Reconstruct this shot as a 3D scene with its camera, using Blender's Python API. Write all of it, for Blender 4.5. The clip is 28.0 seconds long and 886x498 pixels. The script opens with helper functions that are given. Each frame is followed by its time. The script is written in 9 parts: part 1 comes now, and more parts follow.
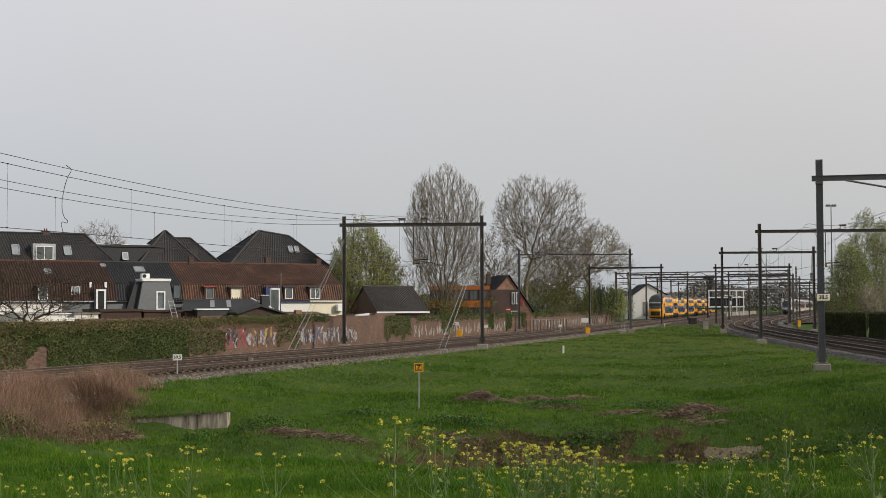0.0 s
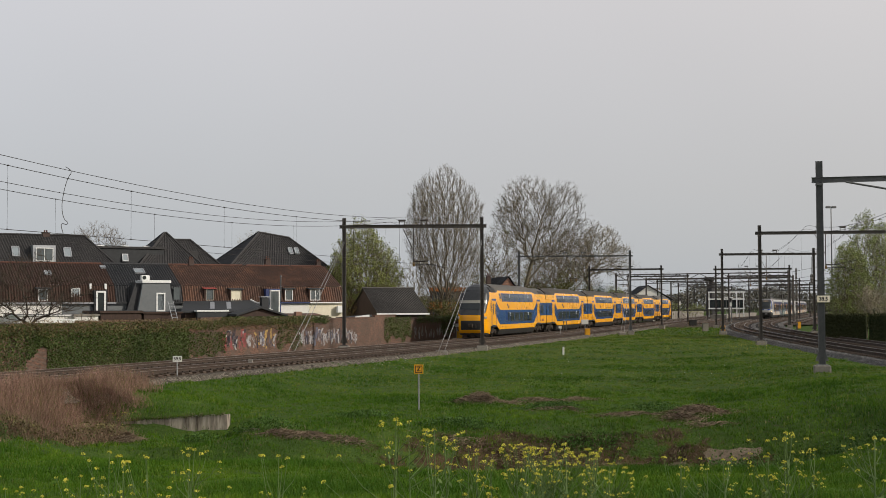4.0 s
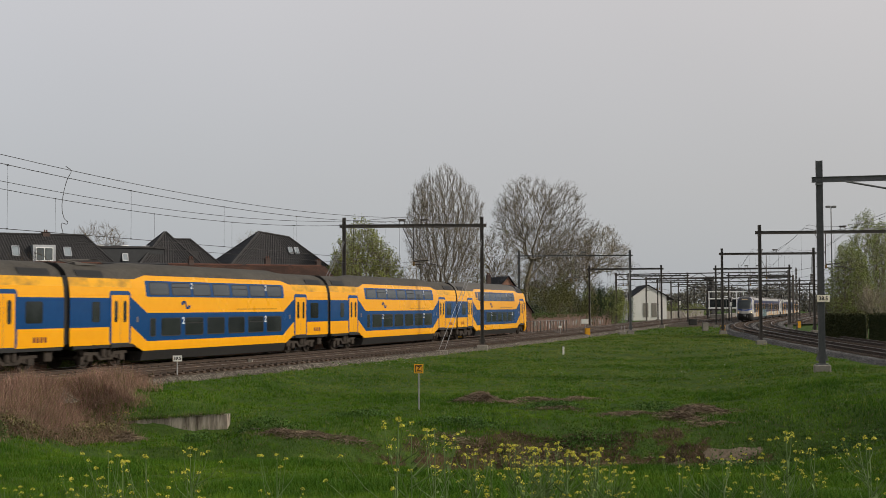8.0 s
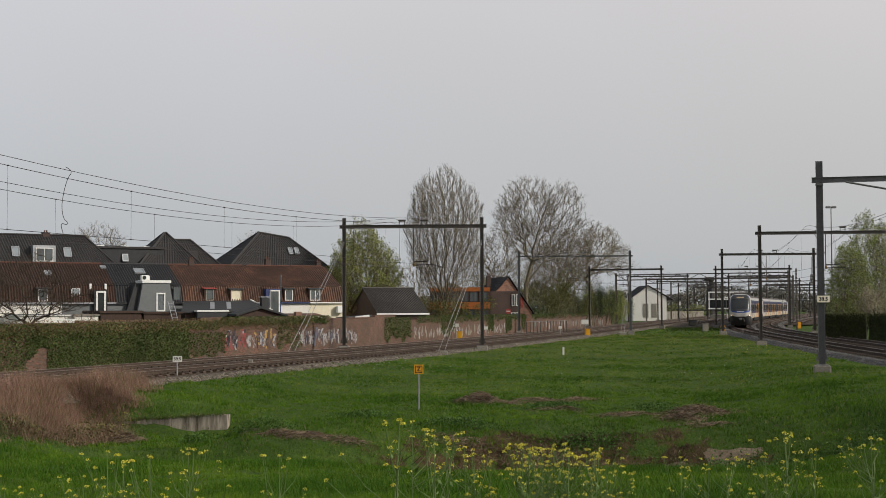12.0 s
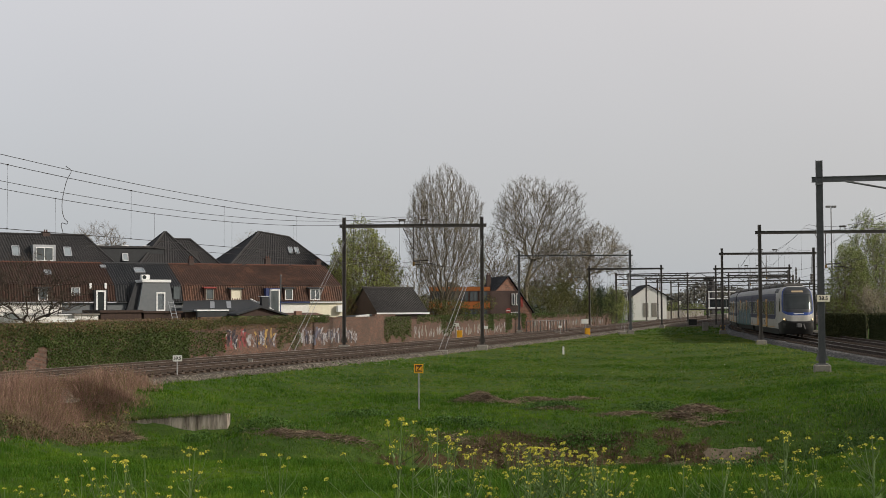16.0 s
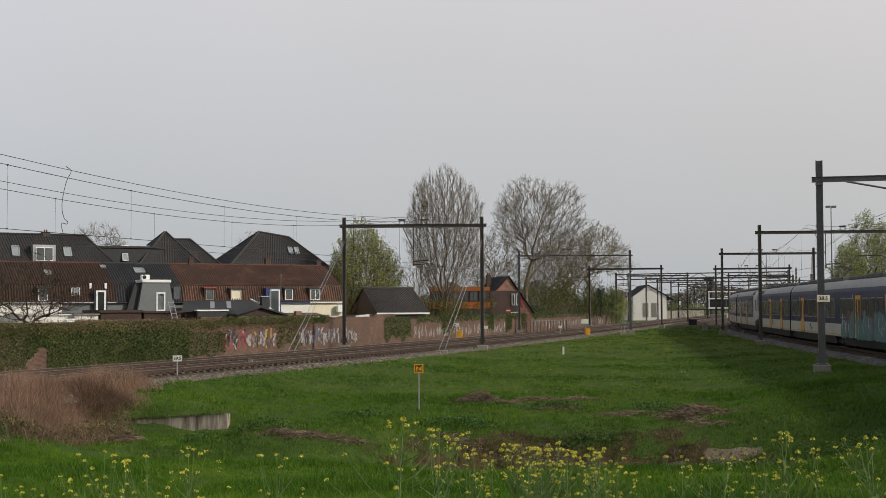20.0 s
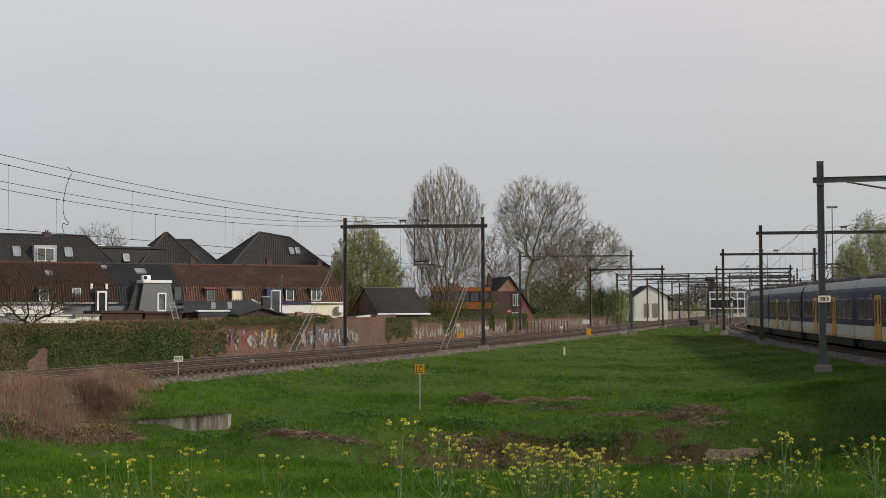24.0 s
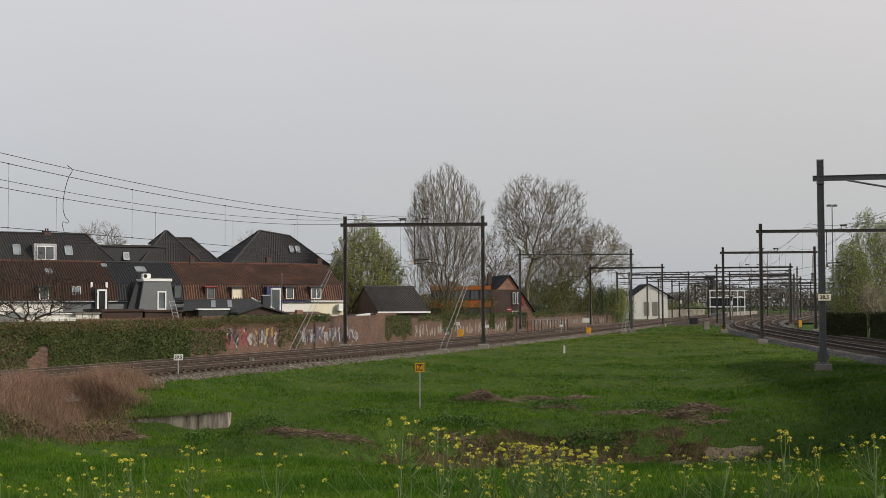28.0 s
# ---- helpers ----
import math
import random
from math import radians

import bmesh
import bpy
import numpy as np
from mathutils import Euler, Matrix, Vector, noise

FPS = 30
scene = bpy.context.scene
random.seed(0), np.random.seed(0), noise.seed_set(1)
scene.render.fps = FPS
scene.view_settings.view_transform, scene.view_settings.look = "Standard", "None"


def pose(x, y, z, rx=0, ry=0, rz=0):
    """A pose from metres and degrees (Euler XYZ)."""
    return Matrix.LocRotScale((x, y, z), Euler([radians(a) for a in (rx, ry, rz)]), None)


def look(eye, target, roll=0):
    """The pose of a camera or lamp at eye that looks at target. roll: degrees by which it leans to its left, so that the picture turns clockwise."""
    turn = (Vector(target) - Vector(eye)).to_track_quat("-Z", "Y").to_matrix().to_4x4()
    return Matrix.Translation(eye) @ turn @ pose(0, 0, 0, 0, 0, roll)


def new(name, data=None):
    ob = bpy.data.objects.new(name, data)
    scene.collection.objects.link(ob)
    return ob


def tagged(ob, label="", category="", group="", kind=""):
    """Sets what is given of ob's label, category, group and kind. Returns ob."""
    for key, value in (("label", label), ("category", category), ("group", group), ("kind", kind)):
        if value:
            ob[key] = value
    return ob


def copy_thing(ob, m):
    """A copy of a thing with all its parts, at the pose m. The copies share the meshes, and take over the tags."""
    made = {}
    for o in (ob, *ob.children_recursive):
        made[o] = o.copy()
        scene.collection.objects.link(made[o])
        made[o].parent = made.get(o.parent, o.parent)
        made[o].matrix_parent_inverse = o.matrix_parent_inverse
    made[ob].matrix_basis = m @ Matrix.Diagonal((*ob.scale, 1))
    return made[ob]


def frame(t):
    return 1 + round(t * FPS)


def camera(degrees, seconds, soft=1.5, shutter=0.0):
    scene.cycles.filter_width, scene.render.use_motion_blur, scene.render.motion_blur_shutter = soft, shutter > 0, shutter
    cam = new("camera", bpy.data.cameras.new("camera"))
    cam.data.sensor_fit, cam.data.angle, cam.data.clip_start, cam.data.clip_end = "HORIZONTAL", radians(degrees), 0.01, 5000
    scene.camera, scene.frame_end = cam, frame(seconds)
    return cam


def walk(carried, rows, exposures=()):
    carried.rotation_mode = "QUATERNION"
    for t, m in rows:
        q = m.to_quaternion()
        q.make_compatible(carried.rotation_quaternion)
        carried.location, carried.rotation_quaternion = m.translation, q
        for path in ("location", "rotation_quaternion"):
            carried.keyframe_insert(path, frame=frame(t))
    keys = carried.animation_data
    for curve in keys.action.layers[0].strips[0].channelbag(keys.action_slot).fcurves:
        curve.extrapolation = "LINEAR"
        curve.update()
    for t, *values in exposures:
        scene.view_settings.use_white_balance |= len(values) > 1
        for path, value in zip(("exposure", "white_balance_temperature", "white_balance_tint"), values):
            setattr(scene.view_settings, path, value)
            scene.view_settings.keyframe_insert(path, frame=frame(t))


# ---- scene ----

# ---------------------------------------------------------------- camera
# A tripod beside the line: it only trembles by a hair.
cam = camera(37.65, 28.0, soft=0.6, shutter=0.15)
CAM_Z = 2.70
TREMBLE = ((0.0, 3.0, 0.0), (1.0, 2.4, 0.0), (2.0, 1.3, 0.0), (3.0, 0.6, 0.0), (3.6, 0.0, 0.0), (5.5, 1.0, 0.0), (8.0, 0.9, 0.0), (9.3, 0.2, 0.0), (12.5, 0.0, 0.0),
           (14.5, 1.2, 0.0), (16.5, 1.0, 0.0), (17.7, 0.3, 0.0), (19.0, 1.0, 0.0), (21.0, 1.0, 0.0), (21.5, 0.6, 0.2), (23.5, 0.1, 1.7), (25.0, 0.4, 1.7), (26.0, 0.9, 1.7),
           (27.0, 2.0, 1.7), (28.0, 3.0, 1.7))
EYE = Vector((0, 0, CAM_Z))
walk(cam, [(t, look(EYE, EYE + Vector((-0.000435 * side, 1.0, 0.04522 - 0.000435 * up)), -0.2)) for t, up, side in TREMBLE],
     [(0.0, 0.1), (3.5, 0.04), (5.5, -0.05), (8.0, -0.1), (10.0, -0.06), (12.5, 0.0), (17.0, 0.04), (20.0, 0.03), (28.0, 0.05)])

# ---------------------------------------------------------------- world and sun
SUN_EL, SUN_AZ = radians(27), radians(112)      # azimuth clockwise from +Y
world = bpy.data.worlds.new("world")
scene.world = world
world.use_nodes = True
wn, wl = world.node_tree.nodes, world.node_tree.links
wn.clear()
w_out, w_bg = wn.new("ShaderNodeOutputWorld"), wn.new("ShaderNodeBackground")
w_sky = wn.new("ShaderNodeTexSky")
w_sky.sky_type, w_sky.sun_disc = "NISHITA", False
w_sky.sun_elevation, w_sky.sun_rotation = SUN_EL, SUN_AZ
w_sky.dust_density, w_sky.air_density, w_sky.ozone_density = 3.0, 1.0, 1.0
w_gain = wn.new("ShaderNodeVectorMath")
w_gain.operation = "SCALE"
w_gain.inputs["Scale"].default_value = 0.09
w_tc, w_sep, w_ramp = wn.new("ShaderNodeTexCoord"), wn.new("ShaderNodeSeparateXYZ"), wn.new("ShaderNodeValToRGB")
w_ramp.color_ramp.elements[0].position, w_ramp.color_ramp.elements[0].color = 0.0, (0.505, 0.54, 0.575, 1)
w_ramp.color_ramp.elements[1].position, w_ramp.color_ramp.elements[1].color = 0.24, (0.722, 0.70, 0.706, 1)
for high, tone in ((0.09, (0.585, 0.588, 0.602, 1)), (0.5, (0.46, 0.465, 0.485, 1)), (1.0, (0.28, 0.29, 0.31, 1))):
    w_ramp.color_ramp.elements.new(high).color = tone
w_noise = wn.new("ShaderNodeTexNoise")
w_noise.inputs["Scale"].default_value, w_noise.inputs["Detail"].default_value = 2.2, 3.0
w_cloud = wn.new("ShaderNodeMapRange")
w_cloud.inputs["To Min"].default_value, w_cloud.inputs["To Max"].default_value = 0.93, 1.07
w_veil = wn.new("ShaderNodeVectorMath")
w_veil.operation = "SCALE"
w_mix = wn.new("ShaderNodeMixRGB")
w_mix.inputs["Fac"].default_value = 0.86           # a thin closed veil of cloud before the blue
wl.new(w_tc.outputs["Generated"], w_sep.inputs[0])
wl.new(w_sep.outputs["Z"], w_ramp.inputs["Fac"])
wl.new(w_tc.outputs["Generated"], w_noise.inputs["Vector"])
wl.new(w_noise.outputs["Fac"], w_cloud.inputs["Value"])
wl.new(w_ramp.outputs["Color"], w_veil.inputs[0])
wl.new(w_cloud.outputs["Result"], w_veil.inputs["Scale"])
wl.new(w_sky.outputs["Color"], w_gain.inputs[0])
wl.new(w_gain.outputs[0], w_mix.inputs["Color1"])
# the veil is a little bluer away from the sun and warmer towards it
w_side = wn.new("ShaderNodeValToRGB")
w_side.color_ramp.elements[0].position, w_side.color_ramp.elements[0].color = 0.30, (0.955, 0.975, 1.0, 1)
w_side.color_ramp.elements[1].position, w_side.color_ramp.elements[1].color = 0.66, (1.0, 0.982, 0.965, 1)
w_half = wn.new("ShaderNodeMath")
w_half.operation = "MULTIPLY_ADD"
w_half.inputs[1].default_value, w_half.inputs[2].default_value = 0.5, 0.5
w_tone = wn.new("ShaderNodeVectorMath")
w_tone.operation = "MULTIPLY"
wl.new(w_sep.outputs["X"], w_half.inputs[0])
wl.new(w_half.outputs[0], w_side.inputs["Fac"])
wl.new(w_veil.outputs[0], w_tone.inputs[0])
wl.new(w_side.outputs["Color"], w_tone.inputs[1])
wl.new(w_tone.outputs[0], w_mix.inputs["Color2"])
wl.new(w_mix.outputs["Color"], w_bg.inputs["Color"])
w_bg.inputs["Strength"].default_value = 1.0
wl.new(w_bg.outputs[0], w_out.inputs["Surface"])

sun_data = bpy.data.lights.new("sun", "SUN")
sun_data.energy, sun_data.angle, sun_data.color = 3.0, radians(4), (1.0, 0.93, 0.82)
sun = new("sun", sun_data)
SUN_DIR = Vector((math.cos(SUN_EL) * math.sin(SUN_AZ), math.cos(SUN_EL) * math.cos(SUN_AZ), math.sin(SUN_EL)))
sun.matrix_world = look(SUN_DIR * 200, (0, 0, 0))


# ---------------------------------------------------------------- materials
def material(name, low, high, rough=0.7, metal=0.0, grain=8.0, stain=0.6, bump=0.15, depth=0.02, spec=0.4, random_tint=0.0, island=0.0, third=None, stretch=(1, 1, 1), contrast=(0.3, 0.7)):
    """A surface of two tones mixed by a coarse and a fine noise, with relief. Coordinates are the object's, in metres."""
    m = bpy.data.materials.new(name)
    m.use_nodes = True
    n, l = m.node_tree.nodes, m.node_tree.links
    b = n["Principled BSDF"]
    tc, mp = n.new("ShaderNodeTexCoord"), n.new("ShaderNodeMapping")
    mp.inputs["Scale"].default_value = stretch
    l.new(tc.outputs["Object"], mp.inputs["Vector"])
    fine, coarse = n.new("ShaderNodeTexNoise"), n.new("ShaderNodeTexNoise")
    for tex, s, d in ((fine, grain, 6.0), (coarse, stain, 4.0)):
        tex.inputs["Scale"].default_value, tex.inputs["Detail"].default_value, tex.inputs["Roughness"].default_value = s, d, 0.62
        l.new(mp.outputs["Vector"], tex.inputs["Vector"])
    blend = n.new("ShaderNodeMath")
    blend.operation = "MULTIPLY_ADD"
    blend.inputs[1].default_value = 0.5
    half = n.new("ShaderNodeMath")
    half.operation = "MULTIPLY"
    half.inputs[1].default_value = 0.5
    l.new(coarse.outputs["Fac"], half.inputs[0])
    l.new(fine.outputs["Fac"], blend.inputs[0])
    l.new(half.outputs[0], blend.inputs[2])
    ramp = n.new("ShaderNodeValToRGB")
    e = ramp.color_ramp.elements
    e[0].position, e[0].color = contrast[0], (*low, 1)
    e[1].position, e[1].color = contrast[1], (*high, 1)
    if third:
        x = e.new((contrast[0] + contrast[1]) / 2)
        x.color = (*third, 1)
    l.new(blend.outputs[0], ramp.inputs["Fac"])
    colour = ramp.outputs["Color"]
    for amount, node, socket in ((random_tint, "ShaderNodeObjectInfo", "Random"), (island, "ShaderNodeNewGeometry", "Random Per Island")):
        if amount:
            src, mr, hs = n.new(node), n.new("ShaderNodeMapRange"), n.new("ShaderNodeHueSaturation")
            mr.inputs["To Min"].default_value, mr.inputs["To Max"].default_value = 1 - amount, 1 + amount
            l.new(src.outputs[socket], mr.inputs["Value"])
            l.new(mr.outputs["Result"], hs.inputs["Value"])
            l.new(colour, hs.inputs["Color"])
            colour = hs.outputs["Color"]
    l.new(colour, b.inputs["Base Color"])
    rr = n.new("ShaderNodeMapRange")
    rr.inputs["To Min"].default_value, rr.inputs["To Max"].default_value = max(0.03, rough - 0.1), min(1.0, rough + 0.12)
    l.new(coarse.outputs["Fac"], rr.inputs["Value"])
    l.new(rr.outputs["Result"], b.inputs["Roughness"])
    b.inputs["Metallic"].default_value = metal
    b.inputs["Specular IOR Level"].default_value = spec
    if bump:
        bp = n.new("ShaderNodeBump")
        bp.inputs["Strength"].default_value, bp.inputs["Distance"].default_value = bump, depth
        l.new(fine.outputs["Fac"], bp.inputs["Height"])
        l.new(bp.outputs["Normal"], b.inputs["Normal"])
    return m


def plain(name, colour, rough=0.5, metal=0.0, vary=0.12, **k):
    low, high = tuple(c * (1 - vary) for c in colour), tuple(min(1, c * (1 + vary)) for c in colour)
    return material(name, low, high, rough, metal, **k)


def glow(name, colour, strength):
    m = bpy.data.materials.new(name)
    m.use_nodes = True
    b = m.node_tree.nodes["Principled BSDF"]
    b.inputs["Base Color"].default_value = (*colour, 1)
    b.inputs["Emission Color"].default_value = (*colour, 1)
    b.inputs["Emission Strength"].default_value = strength
    return m


def leafy(name, low, high, island=0.35):
    """Foliage: two greens, a different shade for each leaf or blade, a little light through it."""
    m = material(name, low, high, 0.65, grain=1.5, stain=0.25, bump=0, island=island, spec=0.25)
    b = m.node_tree.nodes["Principled BSDF"]
    b.inputs["Subsurface Weight"].default_value = 0.0
    return m


M = {}
M["grass_ground"] = material("grass_ground", (0.04, 0.075, 0.008), (0.10, 0.155, 0.018), 0.95, grain=9, stain=0.35, bump=0.9, depth=0.08, spec=0.1, third=(0.055, 0.095, 0.022))


def bare_patches(m, low, high):
    """Lets brown earth show through a ground where its 'bare' value is high, with frayed edges."""
    n, l = m.node_tree.nodes, m.node_tree.links
    b = n["Principled BSDF"]
    grass = b.inputs["Base Color"].links[0].from_socket
    tc, at, fray, earth = n.new("ShaderNodeTexCoord"), n.new("ShaderNodeAttribute"), n.new("ShaderNodeTexNoise"), n.new("ShaderNodeTexNoise")
    at.attribute_name = "bare"
    for tex, s in ((fray, 3.0), (earth, 1.3)):
        tex.inputs["Scale"].default_value, tex.inputs["Detail"].default_value, tex.inputs["Roughness"].default_value = s, 7.0, 0.7
        l.new(tc.outputs["Object"], tex.inputs["Vector"])
    add, cut, ramp, mix = n.new("ShaderNodeMath"), n.new("ShaderNodeMapRange"), n.new("ShaderNodeValToRGB"), n.new("ShaderNodeMixRGB")
    l.new(at.outputs["Fac"], add.inputs[0])
    l.new(fray.outputs["Fac"], add.inputs[1])
    cut.inputs["From Min"].default_value, cut.inputs["From Max"].default_value = 0.58, 0.74
    l.new(add.outputs[0], cut.inputs["Value"])
    e = ramp.color_ramp.elements
    e[0].position, e[0].color = 0.35, (*low, 1)
    e[1].position, e[1].color = 0.68, (*high, 1)
    l.new(earth.outputs["Fac"], ramp.inputs["Fac"])
    l.new(cut.outputs["Result"], mix.inputs["Fac"])
    l.new(grass, mix.inputs["Color1"])
    l.new(ramp.outputs["Color"], mix.inputs["Color2"])
    l.new(mix.outputs[0], b.inputs["Base Color"])


bare_patches(M["grass_ground"], (0.020, 0.014, 0.008), (0.13, 0.088, 0.048))


def stones(name, tones, scale=14.0, rough=0.92, rust=0.0):
    """Broken stone: a cell for each stone with a tone of its own, dark gaps between, slow stains over it."""
    m = bpy.data.materials.new(name)
    m.use_nodes = True
    n, l = m.node_tree.nodes, m.node_tree.links
    b = n["Principled BSDF"]
    tc, vo, gap, stain = n.new("ShaderNodeTexCoord"), n.new("ShaderNodeTexVoronoi"), n.new("ShaderNodeTexVoronoi"), n.new("ShaderNodeTexNoise")
    gap.feature = "DISTANCE_TO_EDGE"
    for v in (vo, gap):
        v.inputs["Scale"].default_value = scale
        l.new(tc.outputs["Object"], v.inputs["Vector"])
    stain.inputs["Scale"].default_value, stain.inputs["Detail"].default_value = 0.9, 5.0
    l.new(tc.outputs["Object"], stain.inputs["Vector"])
    sep, ramp = n.new("ShaderNodeSeparateColor"), n.new("ShaderNodeValToRGB")
    l.new(vo.outputs["Color"], sep.inputs[0])
    l.new(sep.outputs[0], ramp.inputs["Fac"])
    e = ramp.color_ramp.elements
    e[0].position, e[0].color = 0.0, (*tones[0], 1)
    e[1].position, e[1].color = 1.0, (*tones[2], 1)
    e.new(0.5).color = (*tones[1], 1)
    dark, mul, wash, mul2 = n.new("ShaderNodeMapRange"), n.new("ShaderNodeMixRGB"), n.new("ShaderNodeMapRange"), n.new("ShaderNodeMixRGB")
    dark.inputs["From Max"].default_value, dark.inputs["To Min"].default_value = 0.10, 0.25
    l.new(gap.outputs["Distance"], dark.inputs["Value"])
    wash.inputs["From Min"].default_value, wash.inputs["From Max"].default_value = 0.3, 0.7
    wash.inputs["To Min"].default_value, wash.inputs["To Max"].default_value = 0.72, 1.15
    l.new(stain.outputs["Fac"], wash.inputs["Value"])
    for x in (mul, mul2):
        x.blend_type, x.inputs["Fac"].default_value = "MULTIPLY", 1.0
    l.new(ramp.outputs["Color"], mul.inputs["Color1"])
    l.new(dark.outputs["Result"], mul.inputs["Color2"])
    l.new(mul.outputs[0], mul2.inputs["Color1"])
    l.new(wash.outputs["Result"], mul2.inputs["Color2"])
    l.new(mul2.outputs[0], b.inputs["Base Color"])
    b.inputs["Roughness"].default_value, b.inputs["Specular IOR Level"].default_value = rough, 0.2
    bp = n.new("ShaderNodeBump")
    bp.inputs["Strength"].default_value, bp.inputs["Distance"].default_value = 1.0, 0.04
    l.new(gap.outputs["Distance"], bp.inputs["Height"])
    l.new(bp.outputs["Normal"], b.inputs["Normal"])
    return m


M["ballast"] = stones("ballast", ((0.045, 0.037, 0.028), (0.125, 0.106, 0.084), (0.29, 0.255, 0.21)), 13.0)
M["ballast_grey"] = stones("ballast_grey", ((0.045, 0.042, 0.04), (0.12, 0.112, 0.105), (0.30, 0.285, 0.27)), 11.0)
M["ballast_rusty"] = stones("ballast_rusty", ((0.028, 0.019, 0.013), (0.074, 0.053, 0.037), (0.17, 0.128, 0.092)), 13.0)
M["ballast_oily"] = stones("ballast_oily", ((0.008, 0.0065, 0.005), (0.022, 0.018, 0.015), (0.060, 0.050, 0.042)), 11.0)
M["sleeper"] = material("sleeper", (0.052, 0.036, 0.026), (0.15, 0.106, 0.075), 0.9, grain=12, stain=1.5, bump=0.4, random_tint=0.25)
M["rust_rail"] = material("rust_rail", (0.034, 0.023, 0.017), (0.082, 0.056, 0.041), 0.8, grain=10, stain=1, bump=0.3)
M["rail_head"] = plain("rail_head", (0.22, 0.19, 0.165), 0.4, 0.6, grain=4)
M["mast_steel"] = material("mast_steel", (0.060, 0.052, 0.045), (0.135, 0.120, 0.108), 0.6, 0.3, grain=5, stain=0.8, bump=0.1)
M["galvanised"] = material("galvanised", (0.10, 0.101, 0.102), (0.20, 0.198, 0.195), 0.55, 0.4, grain=6, stain=0.9, bump=0.1)
M["wire"] = plain("wire", (0.055, 0.05, 0.048), 0.6, 0.4)
M["concrete"] = material("concrete", (0.15, 0.135, 0.115), (0.31, 0.285, 0.245), 0.9, grain=9, stain=1.3, bump=0.3)
M["yellow"] = material("yellow", (0.80, 0.34, 0.004), (0.87, 0.40, 0.008), 0.24, grain=3, stain=0.25, bump=0.02, spec=0.4)
M["blue"] = material("blue", (0.002, 0.040, 0.14), (0.005, 0.056, 0.185), 0.22, grain=3, stain=0.3, bump=0.02, spec=0.45)
M["train_roof"] = material("train_roof", (0.075, 0.07, 0.064), (0.13, 0.12, 0.105), 0.75, grain=5, stain=0.4, bump=0.1)
M["roof_sooty"] = material("roof_sooty", (0.035, 0.030, 0.024), (0.105, 0.094, 0.078), 0.8, grain=5, stain=0.5, bump=0.1)
M["black"] = material("black", (0.012, 0.012, 0.012), (0.03, 0.028, 0.026), 0.6, grain=6, stain=1, bump=0.1)
M["bogie"] = material("bogie", (0.02, 0.015, 0.011), (0.06, 0.047, 0.037), 0.85, grain=7, stain=1.5, bump=0.3)
M["glass_dark"] = material("glass_dark", (0.010, 0.013, 0.013), (0.03, 0.036, 0.036), 0.08, grain=1, stain=0.5, bump=0, spec=0.5)
M["brick_red"] = material("brick_red", (0.16, 0.085, 0.06), (0.30, 0.17, 0.125), 0.9, grain=10, stain=0.5, bump=0.3)
M["white_wall"] = material("white_wall", (0.62, 0.60, 0.55), (0.82, 0.80, 0.76), 0.85, grain=5, stain=0.5, bump=0.1)


